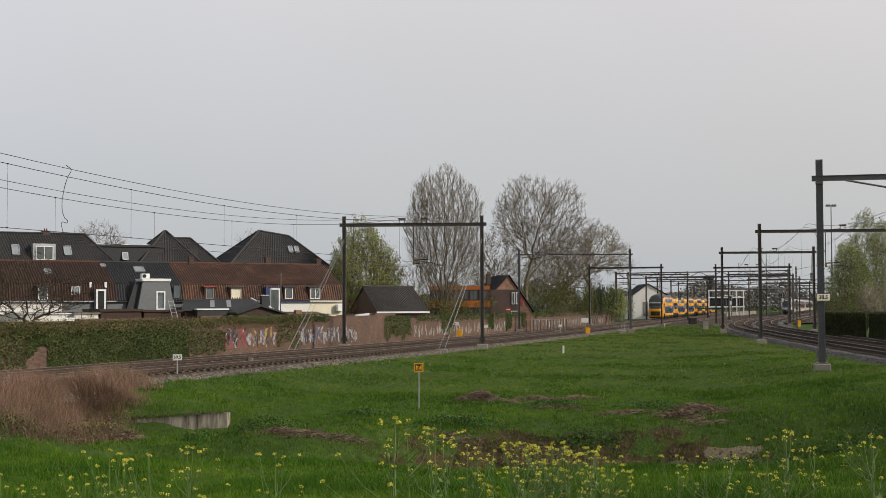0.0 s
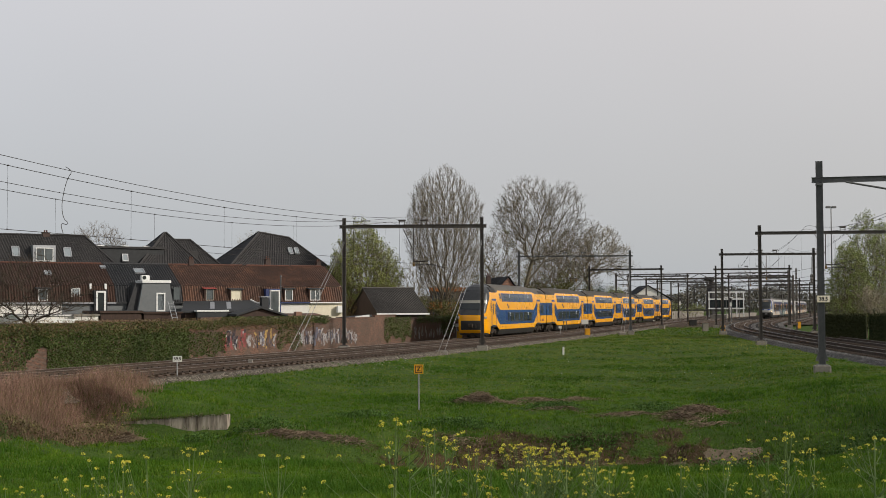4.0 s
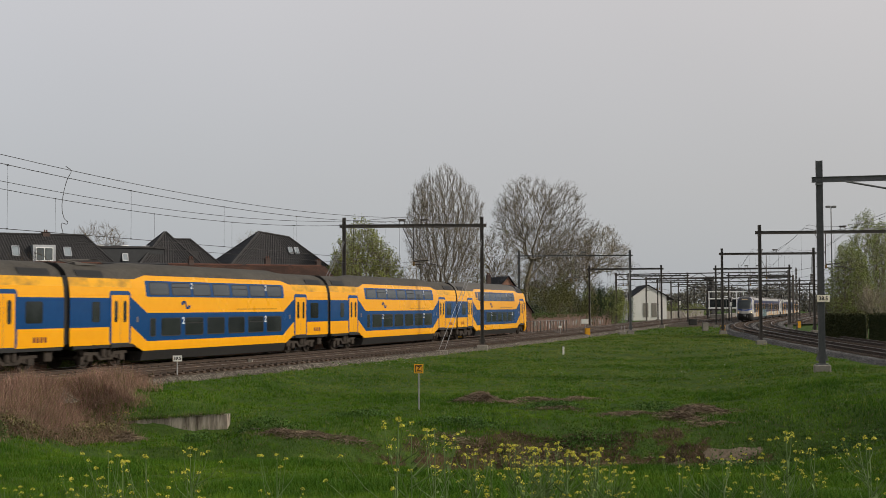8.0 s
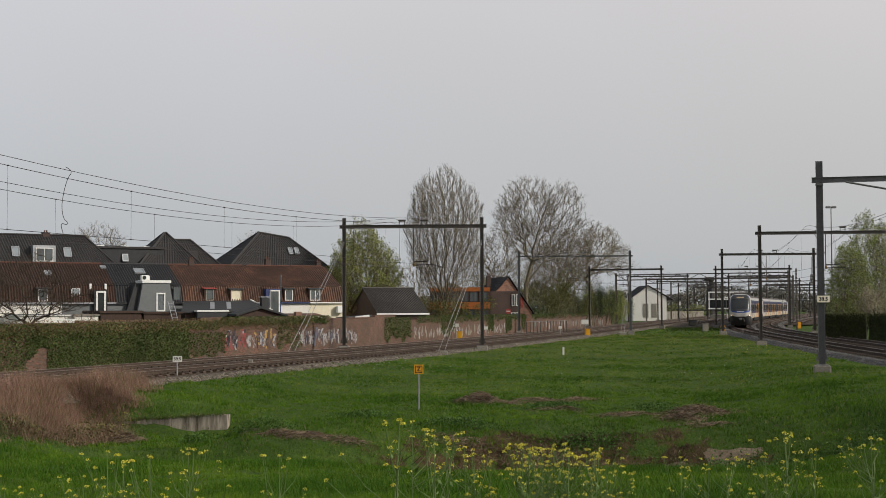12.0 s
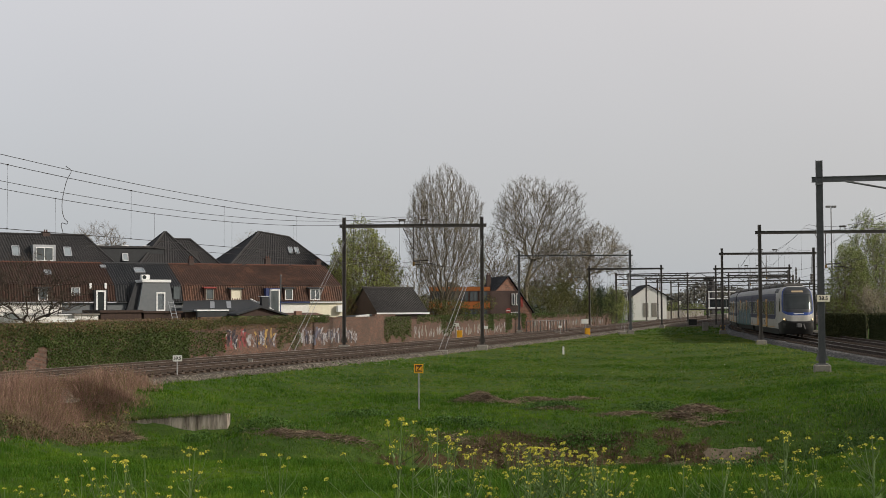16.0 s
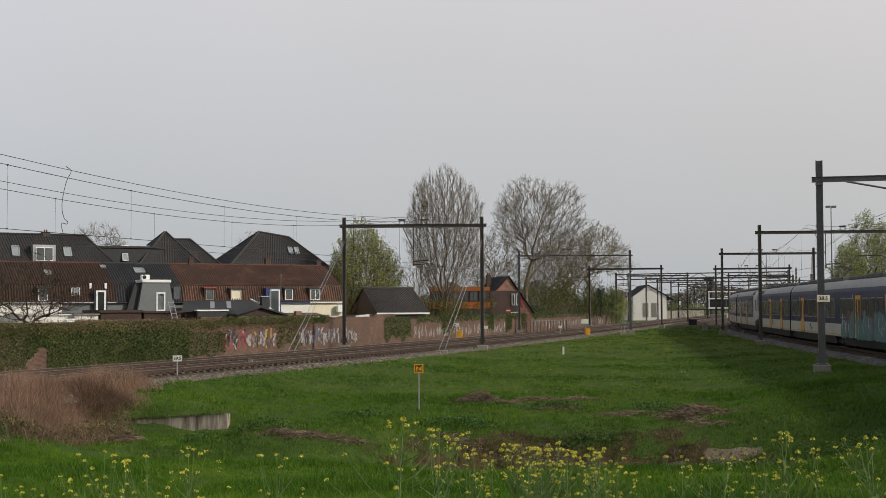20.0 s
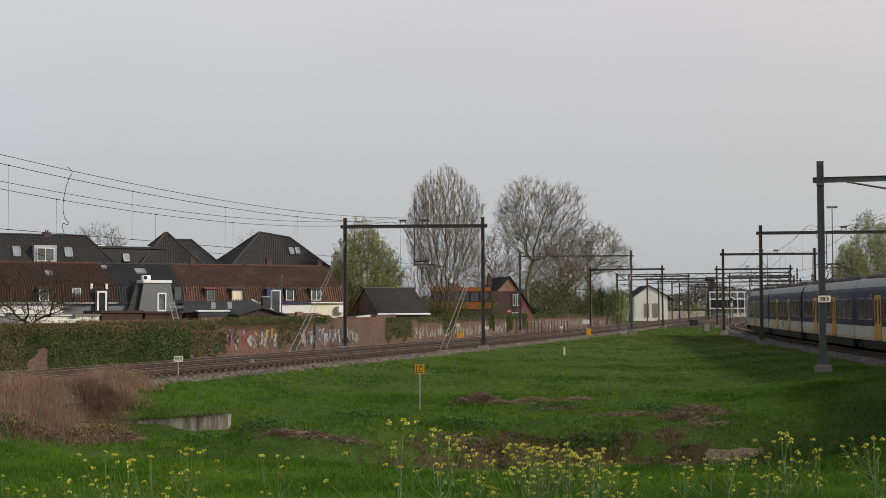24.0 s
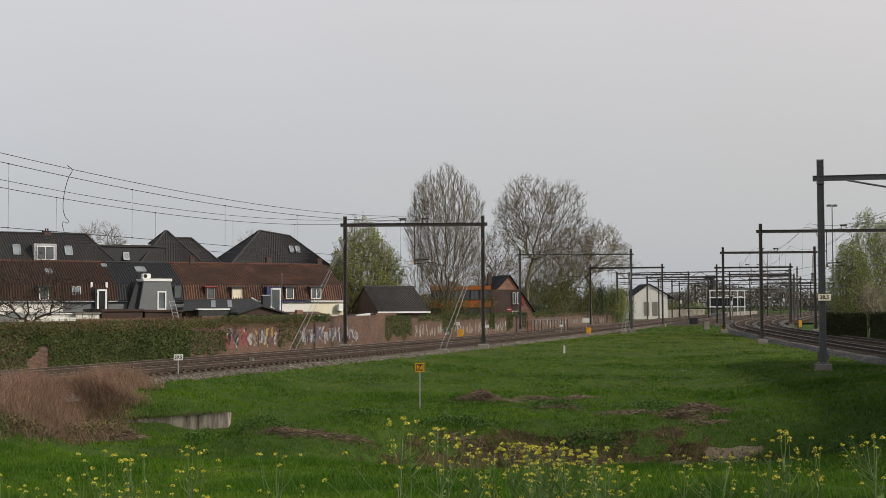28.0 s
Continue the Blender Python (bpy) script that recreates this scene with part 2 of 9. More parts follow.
# ---------------------------------------------------------------- mesh tools
class Geo:
    """Gathers faces for one mesh; each face takes the index of a material slot."""

    def __init__(self):
        self.v, self.f, self.m = [], [], []

    def face(self, pts, m=0):
        i = len(self.v)
        self.v.extend(tuple(p) for p in pts)
        self.f.append(tuple(range(i, i + len(pts))))
        self.m.append(m)

    def grid(self, rows, m=0, closed=False, mats=None):
        """Rows of equally many points, joined by quads."""
        i, n = len(self.v), len(rows[0])
        for r in rows:
            self.v.extend(tuple(p) for p in r)
        for a in range(len(rows) - 1):
            for b in range(n if closed else n - 1):
                c = (b + 1) % n
                self.f.append((i + a * n + b, i + a * n + c, i + (a + 1) * n + c, i + (a + 1) * n + b))
                self.m.append(mats(a, b) if mats else m)

    def box(self, x0, x1, y0, y1, z0, z1, m=0, mat=None, bevel=0.0):
        if bevel:
            e = bevel
            rows = []
            for z, k in ((z0, e), (z0 + e, 0), (z1 - e, 0), (z1, e)):
                rows.append([(x0 + k, y0 + e + k * 0, z), (x0 + e, y0 + k, z), (x1 - e, y0 + k, z), (x1 - k, y0 + e, z), (x1 - k, y1 - e, z), (x1 - e, y1 - k, z), (x0 + e, y1 - k, z), (x0 + k, y1 - e, z)])
            if mat:
                rows = [[mat @ Vector(p) for p in r] for r in rows]
            self.grid(rows, m, closed=True)
            self.face(rows[0][::-1], m)
            self.face(rows[-1], m)
            return
        c = [Vector((x, y, z)) for z in (z0, z1) for x, y in ((x0, y0), (x1, y0), (x1, y1), (x0, y1))]
        if mat:
            c = [mat @ p for p in c]
        i = len(self.v)
        self.v.extend(tuple(p) for p in c)
        for q in ((3, 2, 1, 0), (4, 5, 6, 7), (0, 1, 5, 4), (1, 2, 6, 5), (2, 3, 7, 6), (3, 0, 4, 7)):
            self.f.append(tuple(i + k for k in q))
            self.m.append(m)

    def prism(self, outline, y0, y1, m=0, axis="y", mat=None, caps=True):
        """A closed outline of (a, b) drawn out between y0 and y1 along an axis: y: (a, y, b); x: (x, a, b); z: (a, b, z)."""
        put = {"y": lambda a, b, c: (a, c, b), "x": lambda a, b, c: (c, a, b), "z": lambda a, b, c: (a, b, c)}[axis]
        lo, hi = [Vector(put(a, b, y0)) for a, b in outline], [Vector(put(a, b, y1)) for a, b in outline]
        if mat:
            lo, hi = [mat @ p for p in lo], [mat @ p for p in hi]
        self.grid([lo, hi], m, closed=True)
        if caps:
            self.face(lo[::-1], m)
            self.face(hi, m)

    def tube(self, pts, radii, sides=6, m=0, cap=False):
        """A round bar along points; radii one number or one each."""
        pts = [Vector(p) for p in pts]
        if not hasattr(radii, "__len__"):
            radii = [radii] * len(pts)
        rows = []
        for k, p in enumerate(pts):
            d = pts[min(k + 1, len(pts) - 1)] - pts[max(k - 1, 0)]
            d.normalize()
            a = d.cross(Vector((0, 0, 1)) if abs(d.z) < 0.9 else Vector((1, 0, 0))).normalized()
            b = d.cross(a)
            rows.append([p + (a * math.cos(2 * math.pi * s / sides) + b * math.sin(2 * math.pi * s / sides)) * radii[k] for s in range(sides)])
        self.grid(rows, m, closed=True)
        if cap:
            self.face(rows[0][::-1], m)
            self.face(rows[-1], m)

    def mesh(self, name, mats, smooth=False):
        me = bpy.data.meshes.new(name)
        me.from_pydata(self.v, [], self.f)
        for x in mats if isinstance(mats, (list, tuple)) else [mats]:
            me.materials.append(x)
        me.polygons.foreach_set("material_index", self.m)
        if smooth:
            me.polygons.foreach_set("use_smooth", [True] * len(self.f))
        me.update()
        return me


def part(name, geo, mats, parent=None, label="", smooth=False, at=None):
    """One mesh object from a Geo or a mesh, under a thing or a part."""
    me = geo.mesh(name, mats, smooth) if isinstance(geo, Geo) else geo
    ob = new(name, me)
    if parent:
        ob.parent = parent
    if at is not None:
        ob.matrix_basis = at
    if label:
        ob["label"] = label
    return ob


def thing(name, label, category, group="", kind="", at=None):
    ob = new(name)
    ob.empty_display_size = 0.3
    if at is not None:
        ob.matrix_basis = at
    return tagged(ob, label, category, group, kind)


def welded(me, dist=1e-4):
    bm = bmesh.new()
    bm.from_mesh(me)
    bmesh.ops.remove_doubles(bm, verts=bm.verts, dist=dist)
    bm.to_mesh(me)
    bm.free()
    return me


def fast_mesh(name, verts, quads, mats, index=None, smooth=False):
    """A mesh straight from arrays; the faces all have as many corners as the array has columns."""
    me = bpy.data.meshes.new(name)
    k = quads.shape[1]
    me.vertices.add(len(verts))
    me.vertices.foreach_set("co", np.asarray(verts, np.float32).ravel())
    me.loops.add(quads.size)
    me.loops.foreach_set("vertex_index", quads.astype(np.int32).ravel())
    me.polygons.add(len(quads))
    me.polygons.foreach_set("loop_start", np.arange(0, quads.size, k, dtype=np.int32))
    me.polygons.foreach_set("loop_total", np.full(len(quads), k, np.int32))
    for x in mats:
        me.materials.append(x)
    if index is not None:
        me.polygons.foreach_set("material_index", np.asarray(index, np.int32))
    if smooth:
        me.polygons.foreach_set("use_smooth", np.ones(len(quads), bool))
    me.update(calc_edges=True)
    me.validate()
    return me

# ---------------------------------------------------------------- the lines of the tracks
class Line:
    """A smooth plan curve through points, known by the metres along it."""

    def __init__(self, pts, step=1.0):
        p = [Vector(q) for q in pts]
        p = [2 * p[0] - p[1]] + p + [2 * p[-1] - p[-2]]
        out = []
        for i in range(1, len(p) - 2):
            n = max(2, int((p[i + 1] - p[i]).length / step))
            for k in range(n):
                t = k / n
                out.append(0.5 * ((2 * p[i]) + (p[i + 1] - p[i - 1]) * t + (2 * p[i - 1] - 5 * p[i] + 4 * p[i + 1] - p[i + 2]) * t * t + (3 * p[i] - p[i - 1] - 3 * p[i + 1] + p[i + 2]) * t ** 3))
        out.append(p[-2])
        self.p = np.array([(q.x, q.y) for q in out])
        self.s = np.concatenate(([0], np.cumsum(np.hypot(*np.diff(self.p, axis=0).T))))

    def at(self, s):
        return np.interp(s, self.s, self.p[:, 0]), np.interp(s, self.s, self.p[:, 1])

    def way(self, s):
        (x0, y0), (x1, y1) = self.at(s - 1.0), self.at(s + 1.0)
        k = math.hypot(x1 - x0, y1 - y0)
        return (x1 - x0) / k, (y1 - y0) / k

    def beside(self, s, d):
        """The point d metres to the right of the line at s, looking along it."""
        (x, y), (wx, wy) = self.at(s), self.way(s)
        return x + wy * d, y - wx * d

    def near_y(self, y):
        return float(np.interp(y, self.p[:, 1], self.s))

    def dist(self, x, y):
        """Signed distance of points from the line (right positive), coarse but smooth."""
        q = self.p[(self.p[:, 1] > -200) & (self.p[:, 1] < 700)][::5]
        best, side = np.full(x.shape, 1e9), np.zeros(x.shape)
        for (ax, ay), (bx, by) in zip(q[:-1], q[1:]):
            dx, dy = bx - ax, by - ay
            t = np.clip(((x - ax) * dx + (y - ay) * dy) / (dx * dx + dy * dy), 0, 1)
            ex, ey = x - ax - t * dx, y - ay - t * dy
            d = np.hypot(ex, ey)
            hit = d < best
            best = np.where(hit, d, best)
            side = np.where(hit, np.sign(ex * dy - ey * dx), side)
        return best * side


# left line: the far track, which the yellow train uses; right line: the track of the white and blue train
LEFT = Line([(-430, -740), (-140, -190), (-53.6, -18.5), (-35.3, 16.5), (-26.8, 34.7), (-19.2, 53.2), (-12.2, 71.8), (-5.68, 90.6), (0.42, 109.7), (6.24, 128.9), (11.8, 148.1), (17.3, 167.3), (22.9, 186.5),
             (28.0, 205.7), (33.3, 224.7), (41.0, 252), (54.4, 300), (82, 400), (140, 610), (228, 925)])
RIGHT = Line([(75, -640), (40, -200), (27, -40), (24.6, 10), (24.3, 35), (24.7, 55), (25.98, 74.4), (27.8, 91.1), (29.9, 109), (33.0, 132), (38.4, 167), (47.5, 208), (59.2, 250), (78.5, 310), (108, 400), (176, 615), (275, 930)])
GAP = 4.0      # between the two tracks of a line


# ---------------------------------------------------------------- the ground
def ditch_y(x):
    return 43.0 + 1.2 * np.sin(x * 0.13 + 0.6) + 0.5 * np.sin(x * 0.37) + 0.02 * x + np.where(x < -9, (-9 - x) * 0.35, 0)


def ground_z(x, y):
    x, y = np.asarray(x, float), np.asarray(y, float)
    yd = ditch_y(x)
    far = np.interp(y, [42, 46, 50, 58, 75, 92, 110], [-1.75, -1.62, -1.42, -1.15, -0.85, -0.62, -0.55])
    lip = np.interp(x, [-12, -4, -1, 1.5, 8, 16], [0.40, 0.32, 0.0, -0.22, -0.14, -0.08])
    near = -2.2 + np.clip(yd - 4.0 - y, -3, 60) * 0.086 + lip * np.clip((y - 26) / 10, 0, 1)
    k = 1 / (1 + np.exp(np.clip(-(y - yd - 1.0) * 2.0, -40, 40)))
    z = near * (1 - k) + far * k
    depth = 0.75 * np.interp(x, [-60, -14, -9, 16, 26, 40], [0.1, 0.15, 1.0, 1.0, 0.35, 0.1])
    z = z - depth * np.exp(-((y - yd) / 1.7) ** 2)
    dl, dr = np.abs(LEFT.dist(x, y) - GAP / 2), np.abs(RIGHT.dist(x, y) - GAP / 2)
    edge = np.where(LEFT.dist(x, y) > GAP / 2, -0.34 - 0.16 * np.clip((dl - 2) / 2, 0, 1), -0.34)
    for d, rim, reach, run in ((dl, edge, 9.4, 4.6), (dr, -0.34 - 0.12 * np.clip((dr - 2) / 2, 0, 1), 16.0, 7.0)):
        z = z + (rim - z) * np.clip((reach - d) / run, 0, 1) ** 1.2
    out = np.clip((y - 100) / 40, 0, 1)
    z = z * (1 - out) - 0.55 * out
    pool = np.exp(-((x + 10.6) / 3.5) ** 8 - ((y - 46.3 + 0.18 * (x + 13)) / 2.75) ** 16)
    z = z + np.minimum(0, -2.0 - z) * pool + 0.3 * np.exp(-((x + 10) / 3.0) ** 2 - ((y - 50.6) / 1.4) ** 2)
    z = np.where(y < 0, 1.45 + (z * 0), z)
    return z


def bareness(x, y):
    """How bare the ditch bank is, 0 to 1, in uneven patches."""
    across = np.exp(-((y - ditch_y(x) - 0.9) / (1.35 + 0.4 * np.sin(x * 0.9 + 1))) ** 2)
    along = np.clip((x + 4.6) / 3.0, 0, 1) * np.clip((12.8 - x) / 3, 0, 1)
    blot = 0.55 + 0.62 * np.sin(x * 1.9 + 1.6 * np.sin(y * 1.7)) * np.sin(y * 2.3 + 1.2 * np.sin(x * 1.4 + 2)) + 0.25 * np.sin(x * 0.55)
    return np.clip(1.25 * across * along * blot - 0.15, 0, 1)


def rough_z(x, y):
    """Small humps on the grass."""
    return 0.05 * np.sin(x * 2.1 + np.sin(y * 1.3) * 1.5) * np.sin(y * 1.7 + x * 0.4) + 0.04 * np.sin(x * 4.7 + 1.3 * np.sin(y * 3.1)) * np.cos(y * 3.9 + 0.7 * x)


def axis(lo, hi, fine_lo, fine_hi, step, grow=1.25):
    mid = list(np.arange(fine_lo, fine_hi, step))
    up, down, d = [mid[-1]], [mid[0]], step
    while up[-1] < hi:
        d = d * grow
        up.append(up[-1] + d)
    d = step
    while down[-1] > lo:
        d = d * grow
        down.append(down[-1] - d)
    return np.array(down[:0:-1] + mid + up[1:])


def build_ground():
    gx, gy = axis(-3500, 3500, -34, 36, 0.45), axis(-3000, 4500, 14, 112, 0.45)
    X, Y = np.meshgrid(gx, gy)
    Z = ground_z(X, Y)
    d = np.minimum(np.abs(LEFT.dist(X, Y) - GAP / 2), np.abs(RIGHT.dist(X, Y) - GAP / 2))
    Z = Z + rough_z(X, Y) * np.clip((d - 4) / 3, 0, 1) * (Y < 130)
    h, w = X.shape
    idx = np.arange(h * w).reshape(h, w)
    quads = np.stack([idx[:-1, :-1], idx[:-1, 1:], idx[1:, 1:], idx[1:, :-1]], -1).reshape(-1, 4)
    me = fast_mesh("ground", np.stack([X, Y, Z], -1).reshape(-1, 3), quads, [M["grass_ground"]], None, True)
    mask = me.attributes.new("bare", "FLOAT", "POINT")
    mask.data.foreach_set("value", bareness(X, Y).astype(np.float32).ravel())
    return tagged(part("ground", me, None), "green spring grass land with a muddy ditch", "ground", kind="structure")


ground = build_ground()


# ---------------------------------------------------------------- ballast, rails and sleepers
def build_ballast(name, line, s0, s1, outer_l, outer_r, label, bed_mat="ballast_rusty", side_mat="ballast"):
    prof = [(-outer_l - 0.7, -0.6), (-outer_l, -0.24), (-1.9, -0.2), (-0.95, -0.28), (0.95, -0.28), (GAP / 2, -0.23), (GAP - 0.95, -0.29), (GAP + 0.95, -0.29), (GAP + 1.5, -0.235), (GAP + outer_r, -0.27), (GAP + outer_r + 0.7, -0.8)]
    full = []
    for (a, za), (b, zb) in zip(prof[:-1], prof[1:]):
        n = max(1, round((b - a) / 0.3))
        full += [(a + (b - a) * k / n, za + (zb - za) * k / n) for k in range(n)]
    full.append(prof[-1])
    rnd = random.Random(3)
    g, rows = Geo(), []
    for s in np.arange(s0, s1, 0.6):
        row = []
        for d, z in full:
            x, y = line.beside(s, d)
            row.append((x, y, z + rnd.uniform(-0.03, 0.03)))
        rows.append(row)
    bed = [k for k in range(len(full) - 1) if min(abs(full[k][0] + 0.15), abs(full[k][0] + 0.15 - GAP)) < 1.75]
    g.grid(rows, mats=lambda a, b: 1 if b in bed else 0)
    return tagged(part(name, g, [M[side_mat], M[bed_mat]], smooth=False), label, "ballast", kind="structure")


def rail_profile():
    return [(-0.06, -0.16), (0.06, -0.16), (0.06, -0.145), (0.012, -0.125), (0.012, -0.045), (0.036, -0.035), (0.036, -0.006), (0.03, 0.0), (-0.03, 0.0), (-0.036, -0.006), (-0.036, -0.035), (-0.012, -0.045), (-0.012, -0.125), (-0.06, -0.145)]


def build_track(line, off, s0, s1, near0, near1, label, group):
    """A track: two rails, and concrete sleepers, single ones where the camera sees them near."""
    tr = thing("railway_track", label, "track", group)
    for side in (-0.7525, 0.7525):
        g, rows = Geo(), []
        for s in np.concatenate((np.arange(s0, min(300 + s0, s1), 1.5), np.arange(min(300 + s0, s1), s1, 6.0))):
            x, y = line.beside(s, off + side)
            wx, wy = line.way(s)
            rows.append([(x + wy * a, y - wx * a, z) for a, z in rail_profile()])
        g.grid(rows, closed=True, mats=lambda a, b: 1 if b in (6, 7, 8) else 0)
        part("rail", g, [M["rust_rail"], M["rail_head"]], tr)
    sl = Geo()
    sl.prism([(-1.25, -0.3), (1.25, -0.3), (1.25, -0.2), (1.2, -0.175), (0.5, -0.165), (0.35, -0.19), (-0.35, -0.19), (-0.5, -0.165), (-1.2, -0.175), (-1.25, -0.2)], -0.13, 0.13)
    for a in (-0.7525, 0.7525):
        for e in (-0.13, 0.09):
            sl.box(a + e, a + e + 0.05, -0.08, 0.08, -0.17, -0.11, 1)
    me = sl.mesh("sleeper", [M["sleeper"], M["bogie"]])
    rest, base = Geo(), 0
    s = s0
    while s < s1:
        x, y = line.beside(s, off)
        wx, wy = line.way(s)
        m = Matrix.Translation((x, y, 0)) @ Matrix.Rotation(-math.atan2(wx, wy), 4, "Z")
        if near0 <= s <= near1:
            part("sleeper", me, None, tr, at=m)
        else:
            rest.box(-1.25, 1.25, -0.13, 0.13, -0.3, -0.175, mat=m)
        s += 0.6
    tagged(part("far_sleeper", rest, M["sleeper"], tr), kind="stuff")
    return tr


L0, L1 = LEFT.near_y(5), LEFT.near_y(640)
R0, R1 = RIGHT.near_y(5), RIGHT.near_y(640)
build_ballast("ballast_left", LEFT, L0, L1, 2.6, 1.98, "grey-brown stone ballast under the two left tracks")
build_ballast("ballast_right", RIGHT, R0, R1, 2.1, 2.6, "grey stone ballast under the two curving tracks", "ballast_oily", "ballast_grey")
for line, tag, a, b, ya, yb in ((LEFT, "tracks of the left line", L0, L1, 40, 128), (RIGHT, "tracks of the right line", R0, R1, 62, 150)):
    for off in (0, GAP):
        build_track(line, off, a, b, line.near_y(ya), line.near_y(yb), "rusty rails on grey concrete sleepers in ballast", tag)

# ---------------------------------------------------------------- overhead line
def h_section(w, d, t):
    return [(-w, -d), (w, -d), (w, -d + t), (t / 2, -d + t), (t / 2, d - t), (w, d - t), (w, d), (-w, d), (-w, d - t), (-t / 2, d - t), (-t / 2, -d + t), (-w, -d + t)]


def build_portal(a, b, beam_z=8.75, top=9.4, right_mast=True, mat="mast_steel", wide=0.13, label="dark steel catenary portal over two tracks", near=True, beam_h=0.13):
    """A portal over the tracks: two H masts on concrete feet and a beam, with hangers."""
    a, b = Vector((*a, 0)), Vector((*b, 0))
    w = b - a
    span = w.length
    th = thing("catenary_portal", label, "catenary portal", "portals of the overhead line", at=Matrix.Translation(a) @ Matrix.Rotation(math.atan2(w.y, w.x), 4, "Z"))
    for x in (0, span) if right_mast else (0,):
        g = Geo()
        g.prism(h_section(wide, wide, 0.03), -0.1, top, axis="z", mat=Matrix.Translation((x, 0, 0)) @ Matrix.Rotation(math.pi / 2, 4, "Z"))
        g.box(x - wide - 0.015, x + wide + 0.015, -wide - 0.02, wide + 0.02, beam_z - 0.26, beam_z - 0.16)
        mast = part("mast", g, M[mat], th)
        f = Geo()
        f.box(x - 0.4, x + 0.4, -0.4, 0.4, -1.0, -0.1, bevel=0.04)
        part("foundation", f, M["concrete"], th, "weathered concrete foot")
        p = Geo()
        p.box(x - 0.28, x + 0.28, -0.28, 0.28, -0.1, -0.05)
        part("base_plate", p, M[mat], th)
        for k in range(4 if near else 0):
            sx, sy = (1, -1)[k % 2], (1, -1)[k // 2]
            p = Geo()
            p.prism([(0.0, 0.1), (0.14, 0.1), (0.0, 0.55)], -0.012, 0.012, mat=Matrix.Translation((x + sx * wide, sy * wide, 0)) @ Matrix.Rotation(0 if sx > 0 else math.pi, 4, "Z"))
            part("gusset", p, M[mat], th)
    g = Geo()
    g.prism([(y, z) for y, z in h_section(0.1, beam_h, 0.02)], -0.35, span + 0.35, axis="x", mat=Matrix.Translation((0, 0, beam_z)))
    part("beam", g, M[mat], th)
    for x in (0.42, 1 - 0.42):
        h = Geo()
        x = span * x
        h.box(x - 0.22, x + 0.22, -0.1, 0.1, beam_z + 0.36, beam_z + 0.42)
        for k in (-0.22, 0.17):
            h.box(x + k, x + k + 0.05, -0.03, 0.03, beam_z + 0.13, beam_z + 0.36)
        h.tube([(x - 0.3, 0, beam_z + 0.46), (x + 0.3, 0, beam_z + 0.46)], 0.06, 6, cap=True)
        part("insulator_bracket", h, M[mat], th)
    return th


PORTALS_LEFT = (((-7.36, 96.7), (2.88, 96.2)), ((9.0, 154.2), (22.1, 153.6)))
PORTALS_RIGHT = (((18.05, 62.1), (34.0, 58.0)), ((26.1, 107.0), (37.5, 105.6)), ((32.3, 150.4), (42.6, 149.3)))

# ---------------------------------------------------------------- trains
M["yellow_soot"] = material("yellow_soot", (0.20, 0.12, 0.035), (0.83, 0.40, 0.012), 0.4, grain=1.1, stain=0.7, bump=0.02, contrast=(0.30, 0.55), stretch=(1, 1, 1.8))
M["white_coat"] = material("white_coat", (0.36, 0.335, 0.295), (0.56, 0.54, 0.50), 0.38, grain=4, stain=0.4, bump=0.03, stretch=(1, 1, 0.4))
M["night_blue"] = material("night_blue", (0.012, 0.016, 0.050), (0.020, 0.026, 0.076), 0.42, grain=3, stain=0.4, bump=0.02, spec=0.14)
M["rim_blue"] = plain("rim_blue", (0.025, 0.06, 0.24), 0.3)
M["roof_grey"] = material("roof_grey", (0.10, 0.097, 0.094), (0.18, 0.175, 0.17), 0.7, grain=4, stain=0.5, bump=0.1)
M["roof_pale"] = material("roof_pale", (0.27, 0.265, 0.255), (0.42, 0.41, 0.40), 0.6, grain=4, stain=0.5, bump=0.08)
M["window_rim"] = plain("window_rim", (0.34, 0.34, 0.35), 0.4, 0.3)
M["gear_grey"] = material("gear_grey", (0.06, 0.055, 0.05), (0.13, 0.12, 0.11), 0.75, grain=5, stain=0.8, bump=0.2)
M["dark_red"] = plain("dark_red", (0.16, 0.03, 0.02), 0.5)
M["vent_blue"] = plain("vent_blue", (0.002, 0.03, 0.11), 0.6)
M["numeral"] = plain("numeral", (0.72, 0.74, 0.76), 0.4)
M["pane"] = material("pane", (0.015, 0.022, 0.026), (0.05, 0.062, 0.07), 0.06, grain=0.7, stain=0.4, bump=0, spec=1.0)
M["headlight"] = glow("headlight", (1.0, 0.66, 0.30), 1.4)
M["lens"] = plain("lens", (0.5, 0.48, 0.45), 0.15)


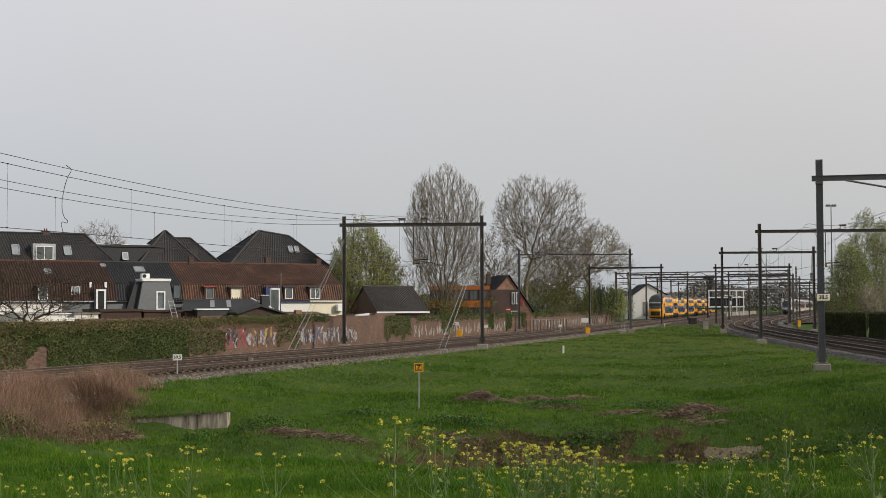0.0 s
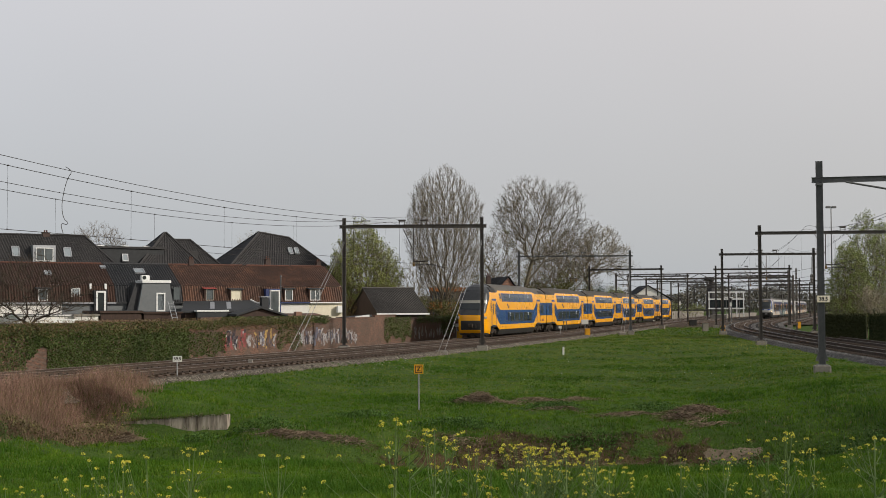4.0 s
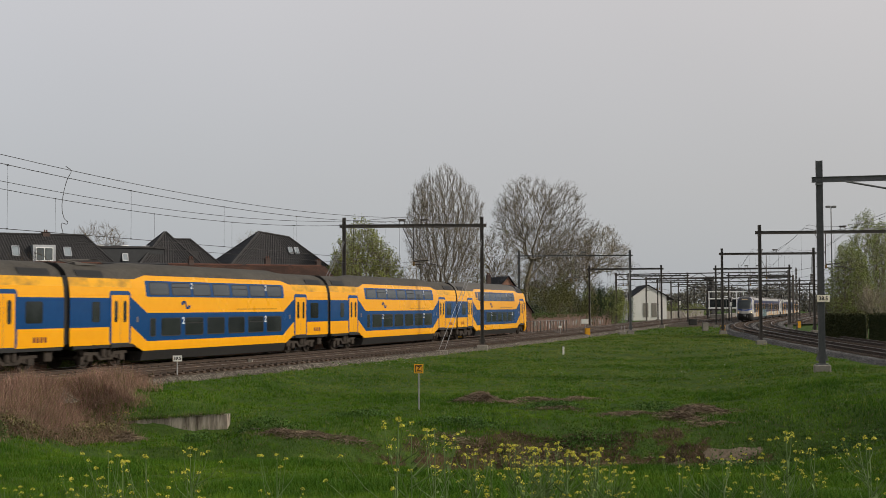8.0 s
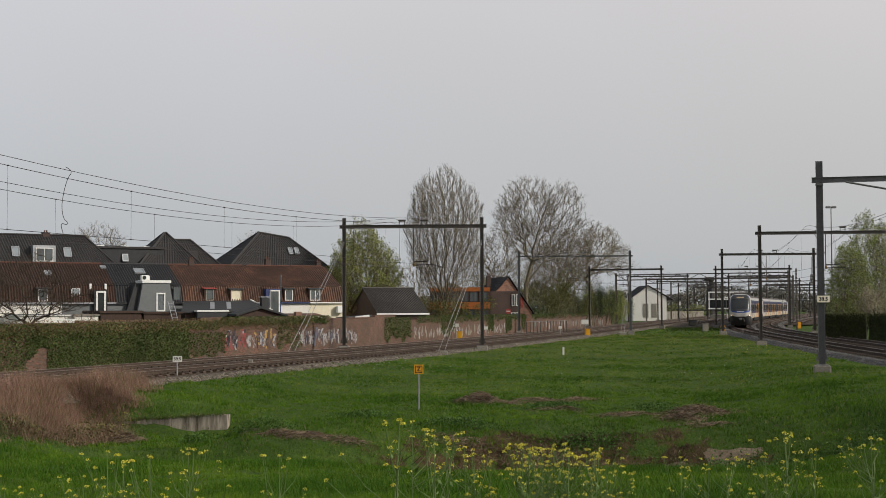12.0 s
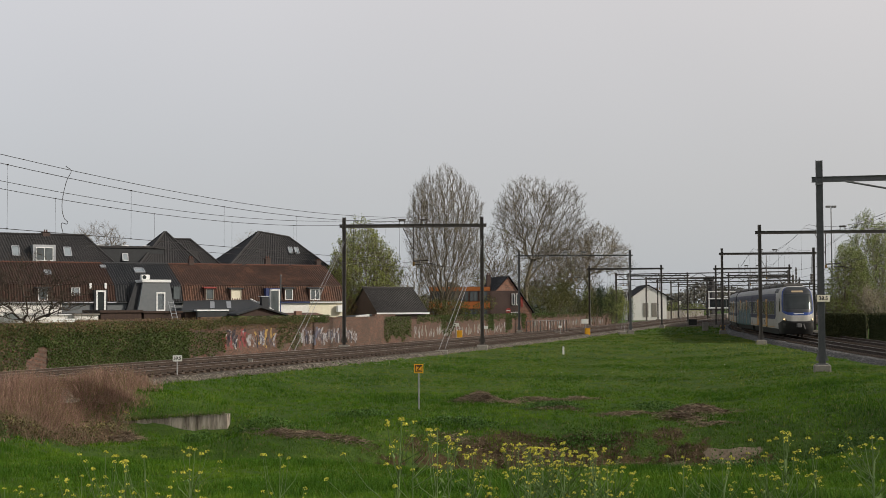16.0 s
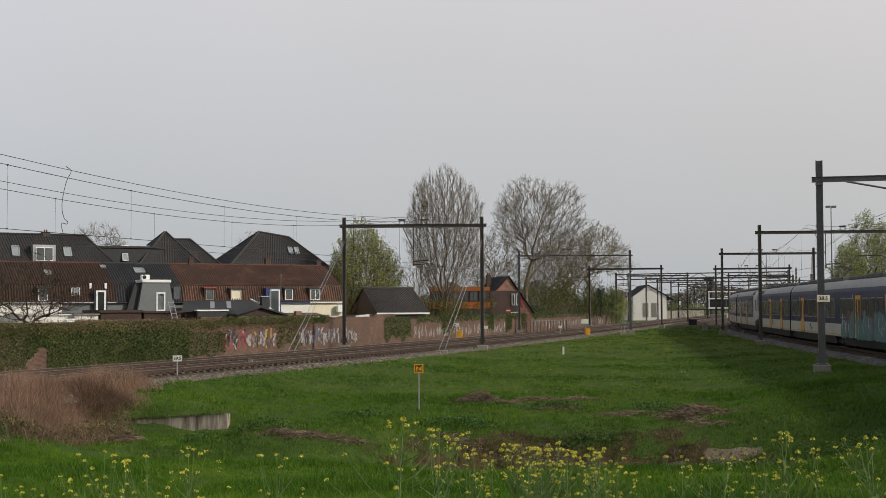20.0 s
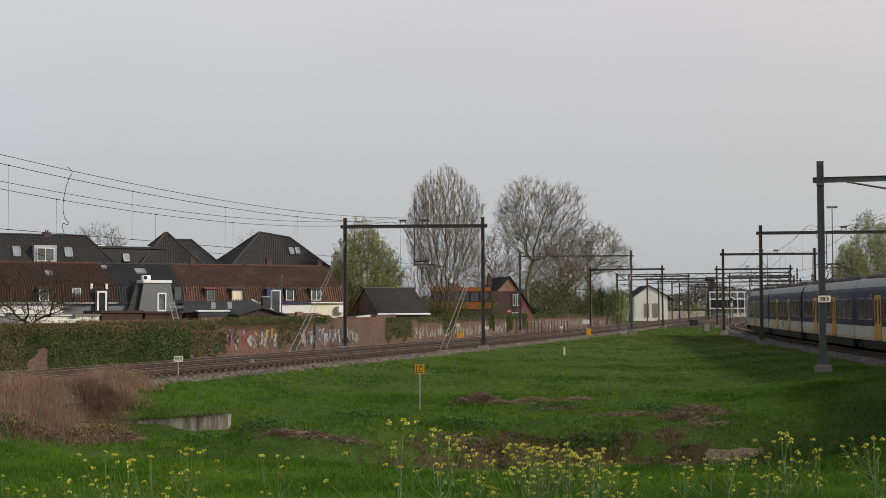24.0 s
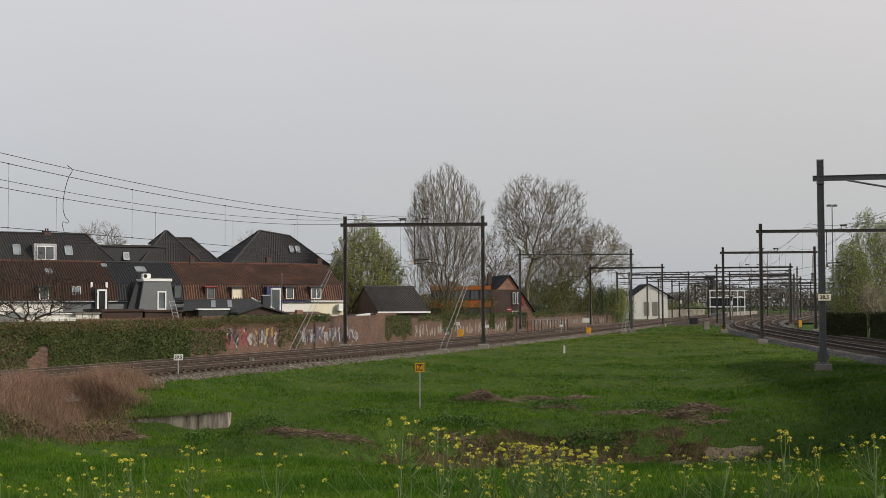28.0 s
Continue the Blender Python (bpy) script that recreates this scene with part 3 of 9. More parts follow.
class Skin:
    """The outer surface of a car: half widths by height."""

    def __init__(self, table):
        self.z, self.w = [a for a, b in table], [b for a, b in table]

    def half(self, z):
        return float(np.interp(z, self.z, self.w))

    def levels(self, lo, hi):
        return [lo] + [z for z in self.z if lo + 0.02 < z < hi - 0.02] + [hi]

    def plate(self, g, x0, x1, z0, z1, proud=0.006, m=0, corner=0.0, side=1, inset=0.03):
        """A thin plate lying on the side, with cut corners and a rim that goes back into the skin."""
        zs = self.levels(z0, z1)
        if corner:
            zs = sorted(set(zs + [z0 + corner * 0.3, z0 + corner, z1 - corner, z1 - corner * 0.3]))
        def cut(z):
            d = min(z - z0, z1 - z)
            return 0.0 if d >= corner else corner - math.sqrt(max(0, corner ** 2 - (corner - d) ** 2))
        rows = []
        for z in zs:
            c, y = cut(z), self.half(z)
            a, b = x0 + c, x1 - c
            rows.append([(a, (y - inset) * side, z), (a, (y + proud) * side, z), (b, (y + proud) * side, z), (b, (y - inset) * side, z)])
        if side < 0:
            rows = [r[::-1] for r in rows]
        g.grid(rows[::-1], m)
        g.face(rows[0], m)
        g.face(rows[-1][::-1], m)


YSKIN = Skin([(0.18, 1.24), (0.6, 1.39), (0.66, 1.4), (2.95, 1.4), (3.2, 1.385), (3.5, 1.35), (3.8, 1.285), (4.0, 1.2), (4.2, 1.06), (4.35, 0.9), (4.48, 0.7), (4.58, 0.45), (4.65, 0.2), (4.67, 0.0)])


def wheelset(parent, x, radius=0.46):
    g = Geo()
    for s in (-1, 1):
        for r0, r1, y0, y1 in ((radius, radius, 0.68, 0.80), (radius + 0.03, radius + 0.03, 0.66, 0.68)):
            n = 18
            rings = [[(x + r * math.cos(2 * math.pi * k / n), s * y, radius + r * math.sin(2 * math.pi * k / n)) for k in range(n)] for r, y in ((0.1, y0), (r0, y0), (r1, y1), (r1 - 0.09, y1 + 0.004), (r1 - 0.1, y1 - 0.03), (0.1, y1 - 0.02))]
            g.grid(rings, closed=True)
    g.tube([(x, -0.8, radius), (x, 0.8, radius)], 0.09, 8)
    return part("wheelset", g, M["bogie"], parent)


def build_bogie(car, cx, base=2.5, radius=0.46):
    """A bogie frame with axle boxes, springs and two wheelsets."""
    g = Geo()
    for s in (-1, 1):
        y0, y1 = (0.92, 1.14) if s > 0 else (-1.14, -0.92)
        g.prism([(-base / 2 - 0.45, 0.62), (-base / 2 - 0.4, 0.74), (-0.6, 0.72), (-0.45, 0.52), (0.45, 0.52), (0.6, 0.72), (base / 2 + 0.4, 0.74), (base / 2 + 0.45, 0.62), (0.75, 0.58), (0.5, 0.36), (-0.5, 0.36), (-0.75, 0.58)], y0, y1, mat=Matrix.Translation((cx, 0, 0)))
        for e in (-base / 2, base / 2):
            g.box(cx + e - 0.2, cx + e + 0.2, y0 + 0.01 * s, y1 + 0.05 * s, 0.3, 0.62, bevel=0.03)
            g.tube([(cx + e + 0.32, s * 1.05, 0.4), (cx + e + 0.32, s * 1.05, 0.72)], 0.1, 8)
        g.tube([(cx - 0.2, s * 1.1, 0.5), (cx - 0.2, s * 1.1, 0.95)], 0.16, 10)
        g.tube([(cx + 0.2, s * 1.1, 0.5), (cx + 0.2, s * 1.1, 0.95)], 0.16, 10)
        g.box(cx - 0.8, cx - 0.5, s * 1.05 - 0.08, s * 1.05 + 0.08, 0.45, 0.6)
        g.box(cx + base / 2 + 0.35, cx + base / 2 + 0.6, s * 1.0 - 0.1, s * 1.0 + 0.1, 0.2, 0.55)
    g.box(cx - 0.35, cx + 0.35, -0.95, 0.95, 0.45, 0.7)
    b = part("bogie", g, M["bogie"], car, "grimy brown bogie")
    for e in (-base / 2, base / 2):
        wheelset(b, cx + e, radius)
    return b


def zones(x, L, cab):
    """Heights at x of: bottom of the coat, yellow/blue, blue/yellow, roof edge."""
    d = min(x, L - x) if not cab else (x if x < L / 2 else (L - x) + 1.0)
    e0, e1 = 4.95, 6.25
    k = min(1.0, max(0.0, (d - e0) / (e1 - e0)))
    k2 = min(1.0, max(0.0, (d - 5.3) / 1.0))
    return 1.0 + (0.64 - 1.0) * min(1, max(0, (d - 5.0) / 0.9)), 1.76 + (1.07 - 1.76) * k, 3.03 + (2.36 - 3.03) * k, 3.88 + 0.2 * k2


def word(text, size, mat, parent, m, name="numeral", label=""):
    cu = bpy.data.curves.new("text", "FONT")
    cu.body, cu.size, cu.extrude, cu.align_x, cu.align_y, cu.offset = text, size, 0.002, "CENTER", "CENTER", size * 0.025
    tmp = bpy.data.objects.new("text", cu)
    me = bpy.data.meshes.new_from_object(tmp)
    bpy.data.objects.remove(tmp)
    me.materials.clear()
    me.materials.append(mat)
    ob = part(name, me, None, parent, label)
    ob.matrix_basis = m
    return ob


def side_pose(x, y, z, s):
    """A pose whose own x, y lie on the side of a car, seen from outside."""
    return Matrix.Translation((x, y, z)) @ Matrix.Rotation(math.pi if s > 0 else 0, 4, "Z") @ Matrix.Rotation(math.pi / 2, 4, "X")


def emblem(parent, x, z, skin, s):
    """The operator's mark as a plain shape: two bars with a bent stroke."""
    g = Geo()
    m = side_pose(x, s * (skin.half(z) + 0.006), z, s)
    for a in (0, math.pi):
        r = m @ Matrix.Rotation(a, 4, "Z")
        g.prism([(-0.60, 0.03), (-0.42, 0.24), (-0.10, 0.24), (0.10, -0.14), (0.22, -0.14), (0.34, 0.0), (0.44, 0.0), (0.28, -0.24), (0.04, -0.24), (-0.16, 0.14), (-0.36, 0.14), (-0.44, 0.03)], 0, 0.004, axis="z", mat=r @ Matrix.Diagonal((0.8, 0.8, 1, 1)))
    part("emblem", g, M["blue"], parent)


def build_yellow_car(L, cab, first_class):
    th = thing("double_deck_car", "yellow and blue double-deck passenger train car with grey roof", "train car", "cars of the double-deck train")
    x_end = L - 0.18 if not cab else L - 1.7
    breaks = [0.18, 0.6, 1.2, 2.0, 3.0, 4.0, 4.95, 5.0, 5.3, 5.6, 5.9, 6.25, 6.3]
    n_mid = 12
    stations = sorted(set([round(b, 3) for b in breaks] + [round((L if not cab else L + 1.0) - b, 3) for b in breaks if (L - b if not cab else L + 1.0 - b) <= x_end] + [round(6.3 + (L - 12.6) * k / n_mid, 3) for k in range(n_mid + 1)] + [x_end]))
    stations = [x for x in stations if 0.18 <= x <= x_end]
    # side coat and roof
    roof = Geo()
    shell = Geo()
    for s in (-1, 1):
        rows, mats = [], []
        for x in stations:
            b0, b1, b2, b3 = zones(x, L, cab)
            lv = [b0, b0 + 0.12, b1, (b1 + b2) / 2, b2, 3.2 if b2 < 3.1 else 3.25, 3.5, 3.75, b3]
            rows.append([(x, s * YSKIN.half(z), z) for z in (lv if s > 0 else lv)])
        def paint(a, b, rows=rows):
            x = (rows[a][0][0] + rows[a + 1][0][0]) / 2
            if b in (2, 3):
                return 0 if cab and x > L - 2.9 else 1
            return 2 if b in (6, 7) and (x < 5.0 or (not cab and x > L - 5.0)) else 0
        shell.grid([r[::-1] for r in rows] if s > 0 else rows, mats=(lambda a, b: paint(a, 7 - b)) if s > 0 else paint)
        rrows = []
        for x in [x for x in stations if not cab or x < L - 3.0]:
            b3 = zones(x, L, cab)[3]
            d = min(x, L - x)
            low = 0.14 * (1 - min(1, max(0, (d - 4.6) / 1.5))) if not (cab and x > L / 2) else 0.0
            rrows.append([(x, s * YSKIN.half(z) * (1 if k else 1), z - low * (z - b3) / 0.8) for k, z in enumerate([b3] + [z for z in (4.1, 4.2, 4.35, 4.48, 4.58, 4.65, 4.67)])])
        roof.grid([r[::-1] for r in rrows] if s > 0 else rrows)
    part("body", shell, [M["yellow"], M["blue"], M["yellow_soot"]], th, smooth=False)
    part("roof", roof, M["train_roof" if cab else "roof_sooty"], th, "dull grey roof" if cab else "sooty brown-grey roof", smooth=True)
    # ends and underside
    for x, sgn in ((0.18, -1),) + (() if cab else ((L - 0.18, 1),)):
        g = Geo()
        ring = [(x, YSKIN.half(z) * 0.995, z) for z in np.linspace(0.95, 4.5, 14)] + [(x, -YSKIN.half(z) * 0.995, z) for z in np.linspace(4.5, 0.95, 14)]
        g.face(ring)
        part("end_wall", g, M["black"], th)
        g = Geo()
        g.box(min(x, x + sgn * 0.2), max(x, x + sgn * 0.2), -1.3, 1.3, 1.05, 3.95, bevel=0.05)
        part("gangway", g, M["black"], th, "black rubber gangway bellows")
    lo, hi = 6.0, (L - 6.0 if not cab else L - 5.0)
    g = Geo()
    g.prism([(-1.39, 0.64), (-1.24, 0.2), (1.24, 0.2), (1.39, 0.64)], lo - 0.1, hi + 0.1, axis="x")
    g.prism([(-1.36, 1.04), (-1.36, 0.86), (1.36, 0.86), (1.36, 1.04)], 0.2, L - (1.8 if cab else 0.5), axis="x")
    part("underframe", g, M["black"], th, "dark skirt and underframe")
    for k, cx in enumerate((3.25, L - 3.25 if not cab else L - 3.2)):
        build_bogie(th, cx)
    for a in (0.9, 5.15):
        g = Geo()
        g.box(a - 0.25, a + 0.25, -1.2, 1.2, 0.4, 0.9, bevel=0.05)
        part("equipment_box", g, M["bogie"], th)
    # roof hatches
    for x in (1.9, L - 1.9) if not cab else (1.9,):
        for s in (-1, 1):
            g = Geo()
            YSKIN.plate(g, x - 1.0, x + 1.0, 3.93, 4.22, 0.012, side=s, corner=0.04)
            part("roof_hatch", g, M["black"], th, "black louvred hatch")
    # windows
    w0, w1 = (6.35, L - 6.35) if not cab else (6.95, L - 6.15)
    for s in (-1, 1):
        g = Geo()
        YSKIN.plate(g, w0 - 0.2, w1 + 0.2, 3.1, 3.84, 0.007, corner=0.12, side=s)
        strip = part("window_strip", g, M["blue"], th, "blue strip round the upper windows")
        # where the panes stand: a cab car has a slim one towards the nose and a blind stretch below
        if cab:
            upper = [(w0 + 0.1 + 2.0 * k, w0 + 1.65 + 2.0 * k) for k in range(6)] + [(w1 - 0.68, w1 - 0.05)]
            first = 7.3 if s > 0 else 9.5
            lower = [(first + 1.95 * k, first + 1.95 * k + 1.5) for k in range(5)] + [(first + 9.8, first + 10.15)]
            hopper = (w1 + 0.35, w1 + 0.95) if s > 0 else (w0 - 1.0, w0 - 0.4)
            g = Geo()
            YSKIN.plate(g, hopper[0], hopper[1], 3.2, 3.82, 0.008, corner=0.06, side=s)
            up = part("window", g, M["glass_dark"], th, "small hopper window with a yellow rim")
            g = Geo()
            YSKIN.plate(g, hopper[0] + 0.06, hopper[1] - 0.06, 3.26, 3.34, 0.016, side=s)
            part("transom", g, M["yellow"], up)
        else:
            pitch = (w1 - w0) / 7
            upper = [(w0 + pitch * k + 0.16, w0 + pitch * (k + 1) - 0.16) for k in range(7)]
            lp = (w1 - w0 - 0.9) / 6
            lower = [(w0 + 0.2 + lp * k, w0 + lp * (k + 1) - 0.28) for k in range(6)] + [(w1 - 0.6, w1 - 0.2)]
        for k, (a, b) in enumerate(upper):
            g = Geo()
            YSKIN.plate(g, a - 0.05, b + 0.05, 3.17, 3.77, 0.010, corner=0.14, side=s)
            rim = part("window_seal", g, M["black"], strip)
            rim.parent = th
            g = Geo()
            YSKIN.plate(g, a, b, 3.21, 3.73, 0.014, corner=0.12, side=s)
            part("window", g, M["pane"], rim, "upper deck pane reflecting the sky")
            if k in (2, 5):
                g = Geo()
                YSKIN.plate(g, a + 0.03, b - 0.03, 3.53, 3.57, 0.02, side=s)
                part("transom", g, M["black"], rim)
        for k, (a, b) in enumerate(lower):
            g = Geo()
            YSKIN.plate(g, a - 0.05, b + 0.05, 1.27, 2.13, 0.007, corner=0.10, side=s)
            rim = part("window_seal", g, M["black"], th)
            g = Geo()
            YSKIN.plate(g, a, b, 1.32, 2.08, 0.011, corner=0.08, side=s)
            part("window", g, M["glass_dark"], rim, "dark lower deck window")
            if k in (1, 4):
                g = Geo()
                YSKIN.plate(g, a + 0.03, b - 0.03, 1.84, 1.88, 0.017, side=s)
                part("transom", g, M["black"], rim)
        if cab:
            for x in (w1 - 0.4, w1 - 1.6, w1 + 0.7) if s > 0 else (w0 + 0.9, w0 + 1.9):
                g = Geo()
                YSKIN.plate(g, x, x + 0.5, 0.72, 0.98, 0.006, corner=0.03, side=s)
                part("service_flap", g, M["yellow"], th)
                g = Geo()
                YSKIN.plate(g, x + 0.18, x + 0.34, 0.76, 0.92, 0.010, side=s)
                part("flap_latch", g, M["black"], th)
            g = Geo()
            x = w1 - 2.2 if s > 0 else w0 + 1.9
            YSKIN.plate(g, x, x + 0.8, 1.45, 2.2, 0.006, corner=0.03, side=s)
            part("grille", g, M["vent_blue"], th, "blue ventilation grille")
        # vestibule window
        for x, wd in ((1.55, 1.1),) + (() if cab else ((L - 2.4, 0.6),)):
            g = Geo()
            YSKIN.plate(g, x, x + wd, 1.98, 2.86, 0.009, corner=0.1, side=s)
            part("window", g, M["glass_dark"], th)
        # doors: a blue surround and two yellow leaves with tall panes
        for dx in (4.0, L - 4.0 if not cab else L - 3.0):
            g = Geo()
            YSKIN.plate(g, dx - 0.86, dx + 0.86, 1.0, 3.34, 0.008, corner=0.16, side=s)
            fr = part("door_frame", g, M["blue"], th, "blue rounded door surround")
            for e in (-1, 1):
                g = Geo()
                a, b = (dx + 0.012, dx + 0.7) if e > 0 else (dx - 0.7, dx - 0.012)
                YSKIN.plate(g, a, b, 1.05, 3.16, 0.016, corner=0.02, side=s)
                leaf = part("door", g, M["yellow"], fr, "yellow sliding door leaf")
                leaf.parent = th
                g = Geo()
                YSKIN.plate(g, (a + b) / 2 - 0.13, (a + b) / 2 + 0.13, 1.95, 2.92, 0.024, corner=0.12, side=s)
                part("door_window", g, M["glass_dark"], leaf)
            g = Geo()
            YSKIN.plate(g, dx - 0.75, dx + 0.75, 0.86, 1.03, 0.03, side=s)
            part("door_step", g, M["black"], th)
        emblem(th, w1 - 2.3 if s > 0 and cab else (w1 - 3.4 if s > 0 else w0 + (4.2 if cab else 3.4)), 2.72, YSKIN, s)
        gaps = ((lower[0][1] + lower[1][0]) / 2, (lower[4][1] + lower[5][0]) / 2, (upper[0][1] + upper[1][0]) / 2, (upper[4][1] + upper[5][0]) / 2)
        for k, x in enumerate(gaps):
            z = 1.97 if k < 2 else 3.62
            word("1" if first_class and not cab and k != 0 else "2", 0.46 if k < 2 else 0.40, M["numeral"], th, side_pose(x, s * (YSKIN.half(z) + 0.03), z, s), label="white class numeral")
        # number bars and a service line along the yellow
        g = Geo()
        for k in range(4):
            YSKIN.plate(g, 1.3 + 0.24 * k, 1.3 + 0.24 * k + 0.15, 1.2, 1.42, 0.005, side=s)
        part("number_bars", g, M["dark_red"], th)
        g = Geo()
        YSKIN.plate(g, w0 + 0.7 if s > 0 else w1 - 5.4, w0 + 5.4 if s > 0 else w1 - 0.7, 2.5, 2.53, 0.006, side=s)
        part("trim_line", g, M["black"], th)
        g = Geo()
        for x in (5.35, L - 5.5 if not cab else L - 4.5):
            g = Geo()
            YSKIN.plate(g, x, x + 0.16, 1.95, 2.2, 0.01, corner=0.05, side=s)
            part("lamp_plate", g, M["roof_grey"], th)
    if cab:
        build_yellow_cab(th, L)
    return th


def build_yellow_cab(th, L):
    """The rounded driver's end: yellow nose, dark dome, windscreen, lamps and coupler."""
    zs = list(np.linspace(0.3, 4.667, 110))
    def front(z):
        return L + float(np.interp(z, [0.3, 0.6, 1.2, 1.75, 2.0, 2.3, 3.0, 3.7, 4.1, 4.35, 4.55, 4.67], [-0.34, -0.10, 0.0, -0.03, -0.07, -0.18, -0.50, -0.86, -1.10, -1.42, -1.95, -2.9]))
    def start(z):
        return L - 1.72 if z < 3.86 else L - 3.3
    def spot(z, u, out=0.0):
        """u from -1 (right side) over 0 (middle) to 1."""
        a = (1 - abs(u)) * math.pi / 2
        k = 0.56
        w = YSKIN.half(z) if z > 0.62 else YSKIN.half(0.62) - (0.62 - z) * 0.3
        x = start(z) + (front(z) + out - start(z)) * math.sin(a) ** k
        return (x, math.copysign((w + out) * max(0.0, math.cos(a)) ** k, u) if abs(u) > 1e-9 else 0.0, z)
    us = list(np.linspace(-1, 1, 113))
    rows = [[spot(z, u) for u in us] for z in zs]
    def paint(a, b):
        x, y, z = [sum(c) / 2 for c in zip(rows[a][b], rows[a + 1][b + 1])]
        line = float(np.interp(x, [L - 1.75, L - 1.0, L - 0.55, L - 0.2], [3.8, 2.95, 2.15, 1.93]))
        return 0 if z < line else 1
    g = Geo()
    g.grid([r[::-1] for r in rows], mats=lambda a, b: paint(a, len(us) - 2 - b))
    part("cab", welded(g.mesh("cab", [M["yellow"], M["dome"]], smooth=True)), None, th, "yellow nose under a dark grey dome")
    def shield(name, z0, z1, u0, u1, mat, out, label="", n=12, mparent=None, taper=0.0):
        g = Geo()
        zz = np.linspace(z0, z1, n)
        g.grid([[spot(z, u, out) for u in np.linspace(u1 - taper * (z - z0), u0 + taper * (z - z0), 16)] for z in zz])
        return part(name, g, M[mat], mparent or th, label, smooth=True)
    shield("windscreen", 2.42, 3.22, -0.62, 0.62, "screen", 0.02, "dark wide windscreen", taper=0.03)
    shield("sun_blind", 2.95, 3.2, -0.56, 0.56, "blind", 0.03, "pale blind in the top of the windscreen")
    for s in (-1, 1):
        for u in (0.52, 0.62):
            g = Geo()
            c = Vector(spot(1.72, u * s, 0.0))
            g.tube([c + Vector((-0.06, 0, 0)), c + Vector((0.03, 0, 0))], [0.11, 0.1], 12, cap=True)
            part("headlamp", g, M["lens"], th, "round clear lamp")
        g = Geo()
        base = Vector(spot(2.3, 0.12 * s, 0.03))
        g.tube([base, Vector(spot(2.75, 0.42 * s, 0.035))], 0.018, 5)
        part("wiper", g, M["black"], th)
    shield("coupler_recess", 0.68, 1.46, -0.33, 0.33, "black", 0.012, "black coupler recess")
    g = Geo()
    g.box(L - 0.25, L + 0.18, -0.22, 0.22, 0.85, 1.2, bevel=0.05)
    g.tube([(L - 0.1, 0.45, 1.25), (L + 0.1, 0.5, 0.85)], 0.04, 6)
    part("coupler", g, M["bogie"], th, "grey automatic coupler")
    shield("skirt", 0.22, 0.4, -0.95, 0.95, "black", 0.01, n=3)
    for s in (-1, 1):
        g = Geo()
        YSKIN.plate(g, L - 1.98, L - 1.70, 1.1, 3.2, 0.008, corner=0.05, side=s)
        d = part("cab_door", g, M["yellow"], th, "narrow yellow cab door")
        g = Geo()
        YSKIN.plate(g, L - 1.95, L - 1.75, 2.2, 3.0, 0.016, corner=0.09, side=s)
        part("door_window", g, M["glass_dark"], d)
        g = Geo()
        YSKIN.plate(g, L - 4.2, L - 2.2, 3.93, 4.34, 0.03, corner=0.05, side=s)
        part("roof_hatch", g, M["black"], th, "black louvred hatch")


M["blind"] = plain("blind", (0.30, 0.29, 0.25), 0.4)
M["dome"] = material("dome", (0.03, 0.032, 0.035), (0.06, 0.062, 0.066), 0.4, grain=4, stain=0.4, bump=0.05)
M["screen"] = material("screen", (0.02, 0.024, 0.025), (0.05, 0.056, 0.056), 0.12, grain=0.6, stain=0.5, bump=0, spec=0.5)


def pantograph(parent, x, z, raised=True, contact=5.55):
    g = Geo()
    g.box(x - 0.8, x + 0.8, -0.6, 0.6, z, z + 0.08)
    if raised:
        k, e = (x + 0.95, 0, z + (contact - z) * 0.42), (x - 0.2, 0, contact - 0.05)
    else:
        k, e = (x + 1.0, 0, z + 0.2), (x - 0.9, 0, z + 0.25)
    for s in (-0.25, 0.25):
        g.tube([(x - 0.5, s, z + 0.05), (k[0], s * 0.6, k[2])], 0.04, 5)
        g.tube([(k[0], s * 0.6, k[2]), (e[0], s, e[2])], 0.03, 5)
    for d in (-0.15, 0.15):
        g.tube([(e[0] + d, -0.95, e[2] - 0.15), (e[0] + d, -0.7, e[2] + 0.02), (e[0] + d, 0.7, e[2] + 0.02), (e[0] + d, 0.95, e[2] - 0.15)], 0.025, 5)
    return part("pantograph", g, M["gear_grey"], parent, "raised grey pantograph" if raised else "folded grey pantograph")


Y_LEN = (26.0, 26.75, 26.75, 26.75, 26.75, 26.0)
cab_car = build_yellow_car(26.0, True, False)
mid_car = build_yellow_car(26.75, False, False)
mid_first = build_yellow_car(26.75, False, True)
power_car = build_yellow_car(26.75, False, False)
pantograph(power_car, 24.3, 4.45, False)


def heighten(car, k):
    """Stretches the coachwork of a car upwards, the running gear apart."""
    done = set()
    for ob in car.children_recursive:
        if ob.name.split(".")[0] in ("bogie", "wheelset") or ob.type != "MESH":
            continue
        if ob.matrix_basis != Matrix():
            ob.matrix_basis = Matrix.Diagonal((1, 1, k, 1)) @ ob.matrix_basis
        elif ob.data.name not in done:
            ob.data.transform(Matrix.Diagonal((1, 1, k, 1)))
            done.add(ob.data.name)


for car in (cab_car, mid_car, mid_first, power_car):
    heighten(car, 1.05)
YCARS = [cab_car, mid_car, mid_first, power_car, copy_thing(mid_car, Matrix()), copy_thing(cab_car, Matrix())]

# ---- the white and blue commuter train
WSKIN = Skin([(0.32, 1.32), (0.45, 1.38), (0.9, 1.42), (3.0, 1.42), (3.4, 1.39), (3.7, 1.32), (3.9, 1.2), (4.02, 1.02), (4.1, 0.8), (4.15, 0.4), (4.17, 0.0)])
W_BLUE0, W_BLUE1 = 1.46, 3.58


